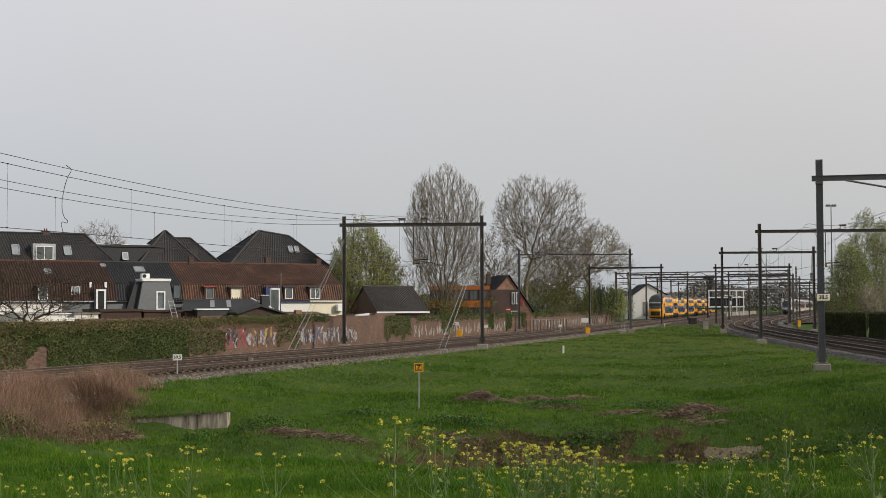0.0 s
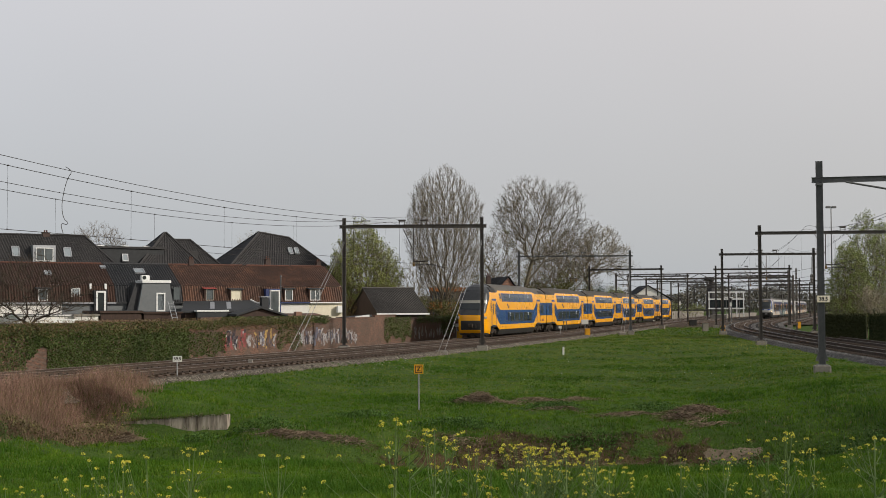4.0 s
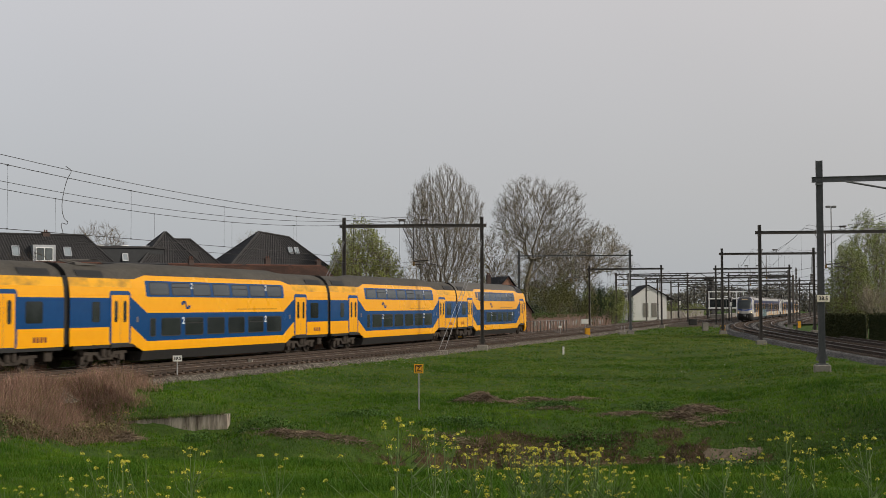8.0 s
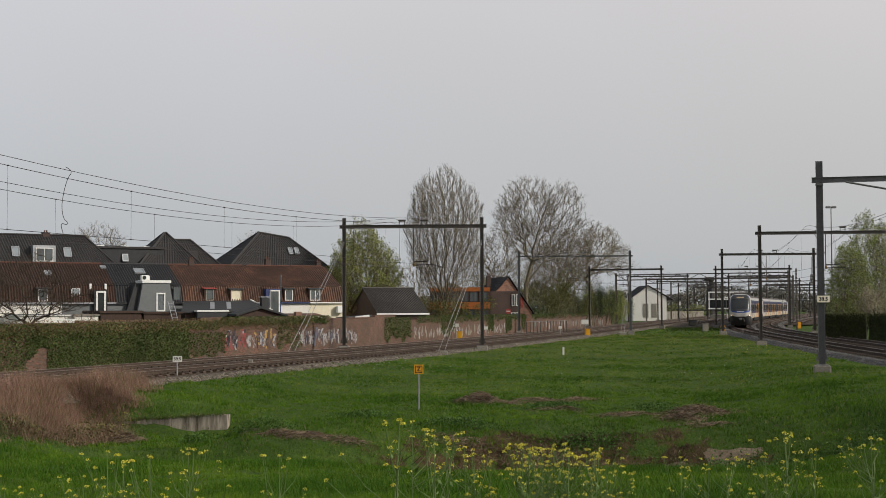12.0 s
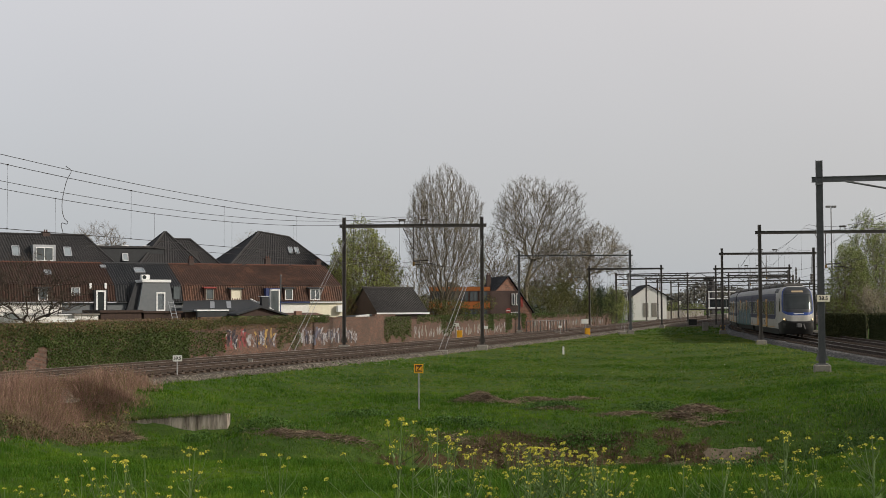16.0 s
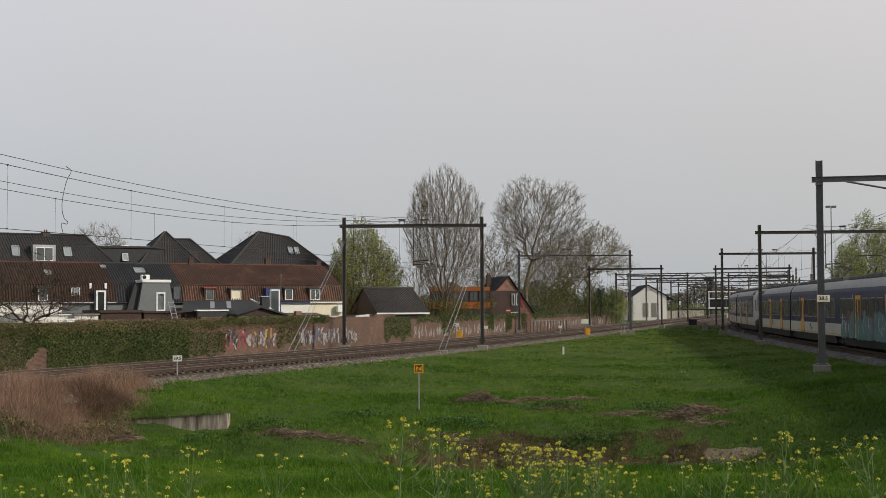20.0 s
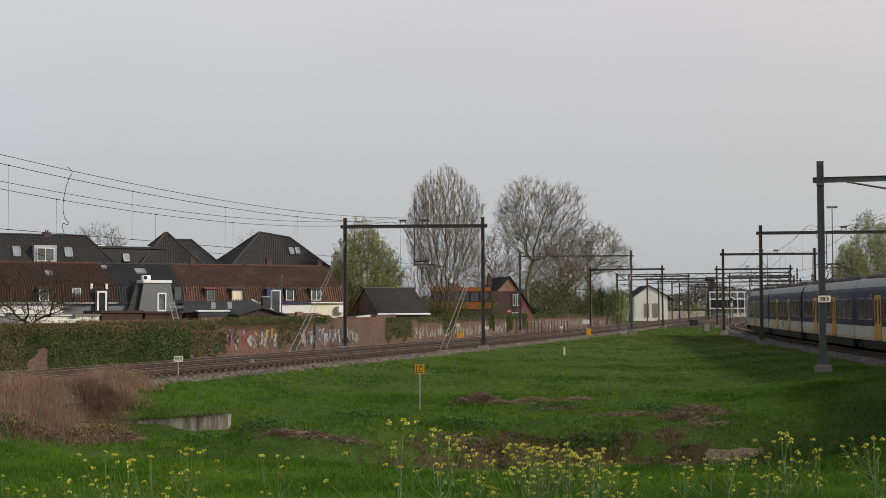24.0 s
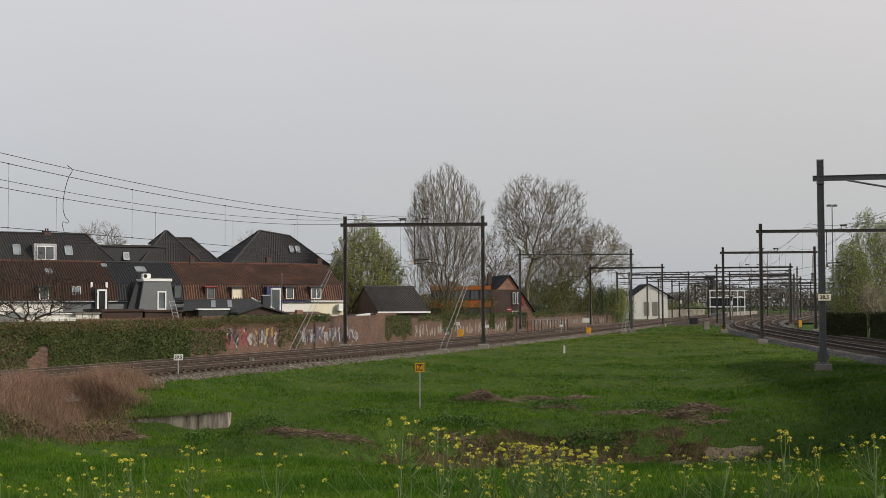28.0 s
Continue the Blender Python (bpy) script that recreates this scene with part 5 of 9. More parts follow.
def terrace_house(u0, u1, tile, wall, label, end_left=False, end_right=False, low=None):
    th = thing("terraced_house", label, "house", "row of small terraced houses", at=TERRACE)
    g = Geo()
    g.box(u0, u1, 0.0, 0.25, -0.7, EAVE - 0.05)
    g.box(u0, u1, 9.35, 9.6, -0.7, EAVE)
    for x in (u0, u1 - 0.2):
        g.prism([(0.25, -0.7), (0.25, EAVE), (V_BREAK, BREAK - 0.1), (V_RIDGE, RIDGE - 0.1), (9.35, EAVE), (9.35, -0.7)], x, x + 0.2, axis="x")
    part("wall", g, M[wall], th)
    g = Geo()
    slope(g, (u0, -0.12, EAVE), (u1, -0.12, EAVE), (u1, V_BREAK, BREAK), (u0, V_BREAK, BREAK))
    slope(g, (u0, V_BREAK, BREAK), (u1, V_BREAK, BREAK), (u1, V_RIDGE, RIDGE), (u0, V_RIDGE, RIDGE))
    part("roof", g, M[tile], th, "weathered pantile mansard roof", smooth=False)
    g = Geo()
    slope(g, (u1, 9.7, EAVE), (u0, 9.7, EAVE), (u0, V_RIDGE, RIDGE), (u1, V_RIDGE, RIDGE), wave=0.46)
    part("rear_slope", g, M[tile], th)
    g = Geo()
    for k in range(int((u1 - u0) / 0.4)):
        x = u0 + 0.4 * k
        g.tube([(x, V_RIDGE, RIDGE + 0.02), (x + 0.42, V_RIDGE, RIDGE + 0.035)], [0.1, 0.125], 7)
    tagged(part("ridge_tiles", g, M["ridge_tile" if tile != "tile_dark" else "tile_dark"], th), kind="stuff")
    g = Geo()
    g.box(u0, u1, -0.3, -0.1, EAVE - 0.12, EAVE - 0.02)
    part("gutter", g, M["zinc" if not low else low], th)
    return th


SLOPE_UP = (0, V_RIDGE - V_BREAK, RIDGE - BREAK)
I4 = Matrix()
h1 = terrace_house(-3.2, 2.8, "tile_brown", "white_wall", "small terraced house, brown pantile roof, white wall")
dormer_window(h1, 1.2, 3.36, I4)
skylight(h1, (2.1, 2.6, 5.80), (1, 0, 0), 0.6, 0.8, SLOPE_UP, I4)
h2 = terrace_house(2.8, 7.4, "tile_brown", "grey_clad", "small terraced house, brown pantile roof, grey wall")
window_parts(h2, 3.6, 4.35, 3.75, 4.5, 0.1, I4, glass="sky_glass")
skylight(h2, (7.2, 3.8, 6.40), (1, 0, 0), 0.5, 0.5, SLOPE_UP, I4)
# the upper white door on the flat roof, between two stub chimneys
g = Geo()
g.box(5.45, 6.6, -0.35, 0.6, 2.3, 4.3)
part("door_bay", g, M["bitumen"], h2)
fr = window_parts(h2, 5.6, 6.45, 2.35, 4.25, -0.42, I4, t=0.15, glass="glass_dark", name="balcony_door")
for x in (5.3, 6.6):
    g = Geo()
    g.box(x - 0.1, x + 0.1, 0.3, 0.5, 4.4, 4.9, bevel=0.02)
    part("vent_stub", g, M["white_paint"], h2)
h3 = terrace_house(7.4, 13.4, "tile_dark", "grey_clad", "terraced house with black pantile roof and grey dormer block", low="bitumen")
skylight(h3, (10.3, 3.1, 6.06), (1, 0, 0), 0.95, 0.95, SLOPE_UP, I4)
g = Geo()      # grey dormer block with sloped sides and a white fascia
g.prism([(9.1, 2.4), (9.55, 4.95), (11.95, 4.95), (12.4, 2.4)], -0.9, 2.2)
part("dormer_block", g, M["grey_clad"], h3, "grey boarded dormer block")
g = Geo()
g.prism([(8.2, 2.4), (9.0, 4.93), (9.56, 4.9), (9.1, 2.4)], -0.5, 2.2)
part("dormer_cheek", g, M["tile_dark"], h3)
g = Geo()
g.box(9.45, 12.05, -1.02, 2.3, 4.95, 5.2, bevel=0.03)
part("fascia", g, M["white_paint"], h3, "white fascia board")
window_parts(h3, 10.75, 11.55, 2.45, 4.1, -0.93, I4, glass="sky_glass", t=0.12, name="balcony_door")
g = Geo()
g.box(9.55, 10.3, -0.4, 0.1, 5.21, 5.65, bevel=0.04)
ac = part("air_conditioner", g, M["white_paint"], h3, "white air conditioner on the flat lid")
g = Geo()
g.tube([(9.82, -0.43, 5.43), (9.82, -0.4, 5.43)], 0.17, 14, cap=True)
part("fan_grille", g, M["glass_dark"], ac)
g = Geo()
g.box(12.55, 13.1, -0.1, 0.2, 3.5, 4.6)
part("window", g, M["window_glass"], h3)
h4 = terrace_house(13.4, 21.0, "tile_red", "cream_wall", "terraced house with red pantile mansard roof", low="white_paint")
dormer_window(h4, 15.9, 3.42, I4, "concrete", "red_paint", w=0.75)
dormer_window(h4, 18.4, 3.36, I4, "cream_wall", w=0.95, glass="cream_wall")
chimney(h4, 15.6, 4.6, 6.7, 7.25, I4)
h5 = terrace_house(21.0, 25.6, "tile_red", "white_wall", "terraced house with red pantile roof and blue gutter board", low="blue_trim")
g = Geo()
g.box(21.2, 22.7, -0.3, 0.6, 2.1, 4.5)
part("door_bay", g, M["blue_trim"], h5)
window_parts(h5, 21.55, 22.55, 2.1, 4.4, -0.36, I4, t=0.13, name="balcony_door")
dormer_window(h5, 23.55, 3.42, I4, w=0.75)
chimney(h5, 23.3, 4.9, 6.6, 7.4, I4, 0.5)
g = Geo()
g.tube([(22.3, -1.2, 3.3), (22.3, -1.2, 5.6)], 0.06, 8, cap=True)
g.tube([(22.3, -1.2, 5.6), (22.3, -1.2, 5.75)], [0.11, 0.04], 8, cap=True)
part("flue", g, M["galvanised"], h5, "thin metal flue")
h6 = terrace_house(25.6, 29.2, "tile_red", "cream_wall", "end terraced house with red pantile roof, cream wall", low="white_paint")
dormer_window(h6, 26.2, 3.42, I4, w=1.0, bars=2)
chimney(h6, 28.6, 4.9, 6.5, 7.2, I4)
g = Geo()
g.box(28.3, 29.0, -0.55, -0.1, 2.25, 2.9, bevel=0.03)
part("air_conditioner", g, M["white_paint"], h6, "white air conditioner on the wall")


# flat-roofed annexes and sheds in front of the row
def annex(u0, u1, v0, v1, z, wall, label, roof="bitumen", fascia="white_paint", name="annex", fz=0.18):
    th = thing(name, label, "annex", at=TERRACE)
    g = Geo()
    g.box(u0, u1, v0, v1, -0.7, z)
    part("wall", g, M[wall], th)
    g = Geo()
    g.box(u0 - 0.12, u1 + 0.12, v0 - 0.15, v1, z, z + fz)
    part("fascia", g, M[fascia], th)
    g = Geo()
    g.box(u0 - 0.05, u1 + 0.05, v0 - 0.08, v1 - 0.02, z + fz, z + fz + 0.03)
    part("flat_roof", g, M[roof], th)
    return th


annex(-2.0, 2.6, -6.5, -0.35, 2.15, "white_wall", "white flat-roofed annex behind the terraced house", fz=0.1)
annex(-3.6, 3.6, -14.0, -8.0, 1.35, "white_wall", "low pale flat roof annex with white edge", fascia="concrete", fz=0.22)
annex(2.3, 4.2, -7.0, -0.4, 2.15, "white_wall", "white flat annex under the balcony door", fascia="concrete", fz=0.12)
annex(4.4, 7.75, -7.0, -1.0, 2.35, "dark_wood", "dark brown boarded shed with flat roof", fascia="dark_wood")
annex(7.95, 11.1, -7.0, -1.1, 2.3, "dark_wood", "dark brown fence-like shed beside the ladder", fascia="dark_wood", fz=0.14)
g = Geo()
g.box(-1.0, 0.95, -14.12, -14.04, 1.62, 1.93)
tagged(part("white_board", g, M["white_paint"], at=TERRACE), "white board standing on the low annex roof edge", "board")


# the wide black shed: a roof leaning to the line, a small gable before it
shed = thing("black_shed", "wide low shed with black felt roof, white verge", "shed", at=TERRACE)
g = Geo()
g.box(11.7, 18.3, -6.2, -1.0, -0.7, 2.4)
part("wall", g, M["dark_wood"], shed)
p1, p2, p3, p4, p5 = (13.2, -1.0, 3.36), (19.4, -1.0, 3.44), (18.7, -6.5, 2.52), (11.3, -6.5, 2.5), (21.8, -1.0, 2.3)
down = lambda p: (p[0], p[1], p[2] - 0.14)
for name, ring in (("roof_slope", (p4, p3, p2, p1)), ("hip_slope", (p3, p5, p2))):
    g = Geo()
    g.face(ring)
    g.face([down(p) for p in ring][::-1])
    for q, r in zip(ring, ring[1:] + ring[:1]):
        g.face((down(q), down(r), r, q))
    part(name, g, M["bitumen"], shed, "black roofing felt")
g = Geo()
g.tube([(19.4, -1.1, 3.5), (21.85, -1.1, 2.36)], 0.07, 4)
part("verge", g, M["white_paint"], shed, "white verge board")
for a, b in ((14.1, 14.5), (15.6, 16.0)):
    g = Geo()
    g.face([(a, -5.6, 2.69), (b, -5.6, 2.69), (b + 1.2, -2.0, 3.29), (a + 1.2, -2.0, 3.29)])
    part("rooflight", g, M["zinc"], shed, "pale strip rooflight")
g = Geo()
g.box(12.4, 15.25, -7.2, -6.55, 2.44, 2.56)
part("fascia", g, M["white_paint"], shed, "white fascia")
g = Geo()
g.box(12.5, 15.15, -7.1, -6.6, 1.4, 2.44)
part("front", g, M["bitumen"], shed)
gab = thing("gabled_lean_to", "low black gabled lean-to with a pale wall", "shed", at=TERRACE)
g = Geo()
g.prism([(15.2, 2.22), (17.4, 2.86), (19.8, 2.16), (19.8, 2.02), (17.4, 2.7), (15.2, 2.06)], -9.2, -6.6)
part("roof", g, M["bitumen"], gab)
g = Geo()
g.prism([(15.5, -0.7), (15.5, 2.08), (17.4, 2.68), (19.5, 2.06), (19.5, -0.7)], -8.9, -6.7)
part("wall", g, M["dark_wood"], gab)
g = Geo()
g.box(15.2, 20.6, -9.6, -9.3, -0.7, 1.98)
part("yard_wall", g, M["concrete"], gab, "pale grubby yard wall")
flue = thing("flue_box", "dark metal flue box on the shed roof", "flue", at=TERRACE)
g = Geo()
g.box(20.3, 21.0, -1.6, -1.0, 2.3, 3.7, bevel=0.04)
part("casing", g, M["bitumen"], flue)
g = Geo()
g.box(20.2, 21.1, -1.7, -0.9, 3.7, 3.78)
part("cap", g, M["zinc"], flue)
rs = thing("brick_shed", "brick shed with a rust-red lean-to roof", "shed", at=TERRACE)
g = Geo()
g.box(20.6, 25.0, -8.8, -5.2, -0.7, 1.72)
part("wall", g, M["brick_red"], rs)
g = Geo()
g.prism([(-9.1, 1.72), (-9.1, 1.80), (-5.0, 2.25), (-5.0, 2.15)], 20.4, 24.2, axis="x")
part("roof", g, M["tile_red"], rs, "rust-red roof")
g = Geo()
g.box(24.2, 25.6, -9.1, -5.0, 1.7, 1.82)
part("flat_roof", g, M["bitumen"], rs)
g = Geo()
g.box(21.9, 23.25, -9.25, -9.1, 1.62, 1.98)
part("board", g, M["cream_wall"], rs, "cream board")
g = Geo()
g.box(20.8, 21.35, -8.6, -8.1, 1.7, 2.4, bevel=0.02)
part("chimney", g, M["brick_red"], rs)
fb = thing("slanted_shed", "small shed with a slanting white fascia", "shed", at=TERRACE)
g = Geo()
g.box(25.1, 27.6, -11.8, -8.0, -0.7, 1.75)
part("wall", g, M["dark_wood"], fb)
g = Geo()
g.prism([(24.9, 1.66), (26.2, 1.80), (26.2, 2.12), (24.9, 1.98)], -12.0, -11.85)
part("fascia", g, M["white_paint"], fb, "white fascia")
g = Geo()
g.prism([(24.9, 1.9), (27.7, 2.1), (27.7, 2.0), (24.9, 1.8)], -11.85, -7.9)
part("roof", g, M["bitumen"], fb)
lad = thing("ladder", "aluminium ladder leaning on the dark shed", "ladder", at=TERRACE)
for e in (-0.22, 0.22):
    g = Geo()
    g.tube([(10.5 + e, -8.4, 0.6), (10.1 + e, -7.3, 3.3)], 0.03, 6, cap=True)
    part("rail", g, M["zinc"], lad)
for k in range(9):
    g = Geo()
    t = (k + 0.5) / 9
    c = Vector((10.5, -8.4, 0.6)).lerp(Vector((10.1, -7.3, 3.3)), t)
    g.tube([c + Vector((-0.22, 0, 0)), c + Vector((0.22, 0, 0))], 0.02, 5)
    part("rung", g, M["zinc"], lad)


# the tall black-roofed houses behind
def hip_house(u0, u1, v0, v1, ze, r0, r1, vr, zr, mat, label, wall="brown_brick", drop=0.0):
    th = thing("tall_house", label, "house", "black-roofed houses", at=TERRACE)
    g = Geo()
    g.box(u0 + 0.2, u1 - 0.2, v0 + 0.2, v1 - 0.2, -0.7, ze)
    part("wall", g, M[wall], th)
    a, b, c, d = (u0, v0, ze), (u1, v0, ze), (u1, v1, ze), (u0, v1, ze)
    p, q = (r0, vr, zr), (r1, vr, zr - drop)
    for corners in ((a, b, q, p), (b, c, q, q), (c, d, p, q), (d, a, p, p)):
        g = Geo()
        seen = corners[0] in (a, b)
        slope(g, *corners, wave=0.26 if seen else 0.6, course=0.36 if seen else 0.7, lift=0.07)
        part("roof_slope", g, M[mat], th, "black tiled slope")
    g = Geo()
    for s, e in ((a, p), (b, q), (c, q), (d, p), (p, q)):
        if s != e:
            g.tube([Vector(s) + Vector((0, 0, 0.06)), Vector(e) + Vector((0, 0, 0.08))], 0.11, 6)
    part("hip_tiles", g, M["slate"], th)
    return th


b1 = hip_house(-12, 11.9, 14.4, 24.0, 6.3, -10, 8.6, 17.0, 9.9, "slate", "tall house with a black tiled hipped roof and dormer")
up1 = (0, 2.6, 3.6)
skylight(b1, (1.8, 15.75, 8.2), (1, 0, 0), 0.75, 1.25, up1, I4)
skylight(b1, (6.7, 15.75, 8.2), (1, 0, 0), 0.75, 1.15, up1, I4)
g = Geo()
g.box(3.25, 5.4, 14.9, 17.0, 7.2, 8.85)
part("dormer", g, M["zinc"], b1, "grey clad dormer")
window_parts(b1, 3.5, 5.15, 7.3, 8.6, 14.82, I4, bars=2)
chimney(b1, 4.9, 17.2, 9.7, 10.15, I4, 0.7)
mid = thing("linking_house", "flat dark-clad house part between hipped roofs", "house", at=TERRACE)
g = Geo()
g.box(9.0, 16.5, 16.3, 23, -0.7, 8.75)
part("wall", g, M["bitumen"], mid)
g = Geo()
g.box(8.9, 16.6, 16.15, 23.1, 8.75, 8.95)
part("roof_edge", g, M["slate"], mid)
skylight(mid, (12.5, 16.25, 7.8), (1, 0, 0), 0.6, 0.8, (0, 0.3, 1), I4)
for x in (10.5, 13.0, 15.2):
    g = Geo()
    g.box(x - 0.35, x + 0.35, 18, 18.6, 8.95, 9.12, bevel=0.03)
    part("roof_vent", g, M["white_paint"], mid)
b2 = hip_house(12.9, 21.4, 15.2, 24.0, 6.1, 16.9, 17.1, 17.6, 10.45, "slate", "tall house with a black tiled pyramid roof")
b3 = hip_house(16.5, 24.2, 17.4, 26.0, 6.2, 18.6, 20.4, 20.0, 9.9, "slate", "tall house with black tiled hip and dormer")
g = Geo()
g.box(18.6, 20.6, 17.9, 20, 7.0, 8.7)
part("dormer", g, M["slate"], b3)
b4 = hip_house(22.0, 35.6, 14.6, 25.0, 6.0, 27.2, 30.6, 17.6, 10.75, "slate", "large house with steep black tiled hipped roof", drop=0.5)
skylight(b4, (30.3, 16.4, 8.78), (1, 0, 0), 0.5, 0.9, (0, 3.6, 4.9), I4)
skylight(b4, (31.0, 16.4, 8.78), (1, 0, 0), 0.5, 0.9, (0, 3.6, 4.9), I4)


# ---- shed, orange school block, gabled house, white house
M["corrugated"] = material("corrugated", (0.055, 0.05, 0.047), (0.12, 0.11, 0.10), 0.85, grain=4, stain=0.5, bump=0.15)
sh = thing("shed", "brick shed with a grey corrugated roof", "shed", at=Matrix.Translation((-6.5, 128.0, 0)) @ Matrix.Rotation(radians(28), 4, "Z"))
g = Geo()
g.prism([(0, -0.7), (0, 2.2), (3.2, 4.5), (6.4, 2.2), (6.4, -0.7)], 0, 5.4, axis="x")
part("wall", g, M["brown_brick"], sh)
for sgn in (0, 1):
    g = Geo()
    if sgn == 0:
        slope(g, (-0.15, -0.3, 2.15), (5.55, -0.3, 2.15), (5.55, 3.2, 4.66), (-0.15, 3.2, 4.66), wave=0.18, course=1.2)
    else:
        slope(g, (5.55, 6.7, 2.15), (-0.15, 6.7, 2.15), (-0.15, 3.2, 4.66), (5.55, 3.2, 4.66), wave=0.36, course=1.2)
    part("roof_slope", g, M["corrugated"], sh, "grey corrugated roof")
g = Geo()
g.tube([(-0.2, 3.2, 4.72), (5.6, 3.2, 4.72)], 0.09, 6, cap=True)
part("ridge_cap", g, M["corrugated"], sh)
g = Geo()
g.box(-0.2, 5.6, -0.42, -0.3, 2.02, 2.18)
part("gutter", g, M["white_paint"], sh)

ob = thing("school_building", "two-storey block with orange panels and window bands", "building", at=Matrix.Translation((-1.5, 150.0, -0.42)))
g = Geo()
g.box(0, 6.8, 0, 9, -0.7, 5.35)
part("wall", g, M["brown_brick"], ob)
for z0, z1 in ((2.95, 3.75), (5.0, 5.45)):
    g = Geo()
    g.box(-0.1, 6.9, -0.12, 9, z0, z1)
    part("panel_band", g, M["orange_panel"], ob, "orange panel band")
for z0, z1 in ((1.0, 2.9), (3.8, 4.95)):
    for k in range(6):
        window_parts(ob, 0.15 + 1.1 * k, 1.15 + 1.1 * k, z0, z1, -0.06, I4, frame_mat="brown_brick", glass="window_glass", bars=2)

gh = thing("gabled_house", "brick house with steep dark roof, gable end", "house", at=Matrix.Translation((7.75, 158.0, 0)) @ Matrix.Rotation(radians(12), 4, "Z"))
g = Geo()
g.prism([(-2.7, -0.7), (-2.7, 3.2), (0.2, 6.3), (3.1, 2.2), (3.1, -0.7)], 0, 8)
part("wall", g, M["brick_house"], gh)
for a, b in (((-2.95, 3.0), (0.2, 6.45)), ((3.4, 1.9), (0.2, 6.45))):
    g = Geo()
    if a[0] < 0:
        slope(g, (a[0], 8.2, a[1]), (a[0], -0.25, a[1]), (b[0], -0.25, b[1]), (b[0], 8.2, b[1]), wave=0.3)
    else:
        slope(g, (a[0], -0.25, a[1]), (a[0], 8.2, a[1]), (b[0], 8.2, b[1]), (b[0], -0.25, b[1]), wave=0.3)
    part("roof_slope", g, M["tile_dark"], gh, "dark tiled slope")
g = Geo()
g.box(-6.2, 1.0, -1.8, 4.0, -0.7, 4.65)
part("annex", g, M["brown_brick"], gh, "flat dark brick annex")
for x in (0.1, 0.62):
    window_parts(gh, x, x + 0.4, 2.9, 4.3, -1.88, I4)
window_parts(gh, 0.0, 1.0, 0.6, 2.1, -1.88, I4, bars=2)
g = Geo()
g.box(1.7, 2.0, -0.05, 0.1, 2.7, 3.9)
part("shutter", g, M["red_paint"], gh)
chimney(gh, -1.8, 2.0, 4.6, 6.6, I4, 0.5)

wh = thing("white_house", "white rendered house with low dark gable roof", "house", at=Matrix.Translation((44.4, 304.0, 0)) @ Matrix.Diagonal((1.22, 1.22, 1.17, 1)))
g = Geo()
g.prism([(0, -0.7), (0, 4.3), (2.9, 6.45), (6.4, 4.3), (6.4, -0.7)], 0, 12)
part("wall", g, M["white_wall"], wh)
for a, b in (((-0.4, 4.1), (2.9, 6.6)), ((7.9, 3.6), (2.9, 6.6))):
    g = Geo()
    if a[0] < 1:
        slope(g, (a[0], 12.2, a[1]), (a[0], -0.3, a[1]), (b[0], -0.3, b[1]), (b[0], 12.2, b[1]), wave=0.4)
    else:
        slope(g, (a[0], -0.3, a[1]), (a[0], 12.2, a[1]), (b[0], 12.2, b[1]), (b[0], -0.3, b[1]), wave=0.4)
    part("roof_slope", g, M["tile_dark"], wh)
for x in (1.9, 3.5):
    g = Geo()
    g.box(x, x + 1.0, -0.06, 0.1, 0.2, 3.0)
    part("boarded_door", g, M["concrete"], wh, "pale boarded opening")


# ---------------------------------------------------------------- garden wall along the line
WALL = Line([(-41, 22), (-29.5, 45), (-20.4, 68.9), (-16.3, 79.3), (-12, 91.2), (-4.6, 114), (2.5, 136), (15.2, 176), (28.6, 223)])


def build_wall():
    th = thing("wall_garden", "old brick garden wall with ivy and sprayed colours", "wall", kind="structure")
    s, k = 0.0, 0
    rnd = random.Random(5)
    while s < WALL.s[-1] - 1:
        n = min(rnd.uniform(5, 9), WALL.s[-1] - s)
        top = 1.95 + rnd.uniform(-0.12, 0.12) - (0.35 if s > 95 else 0)
        g, rows = Geo(), []
        for q in np.linspace(s, s + n, 6):
            rows.append([(*WALL.beside(q, d), z) for d, z in ((0.11, -0.8), (0.11, top), (0.15, top), (0.15, top + 0.08), (-0.15, top + 0.08), (-0.15, top), (-0.11, top), (-0.11, -0.8))])
        g.grid(rows, closed=True)
        g.face(rows[0])
        g.face(rows[-1][::-1])
        part("wall_panel", g, M["brick_garden"], th)
        s += n - 0.01
    return th


wall_thing = build_wall()
for tint, colour in (("spray_red", (0.27, 0.055, 0.06)), ("spray_sun", (0.42, 0.27, 0.08)), ("spray_blue", (0.11, 0.115, 0.16)), ("spray_pale", (0.34, 0.33, 0.34)), ("spray_ink", (0.03, 0.028, 0.04))):
    M[tint] = material(tint, (0.12, 0.075, 0.058), colour, 0.75, grain=7, stain=2.2, bump=0.1, contrast=(0.42, 0.53))


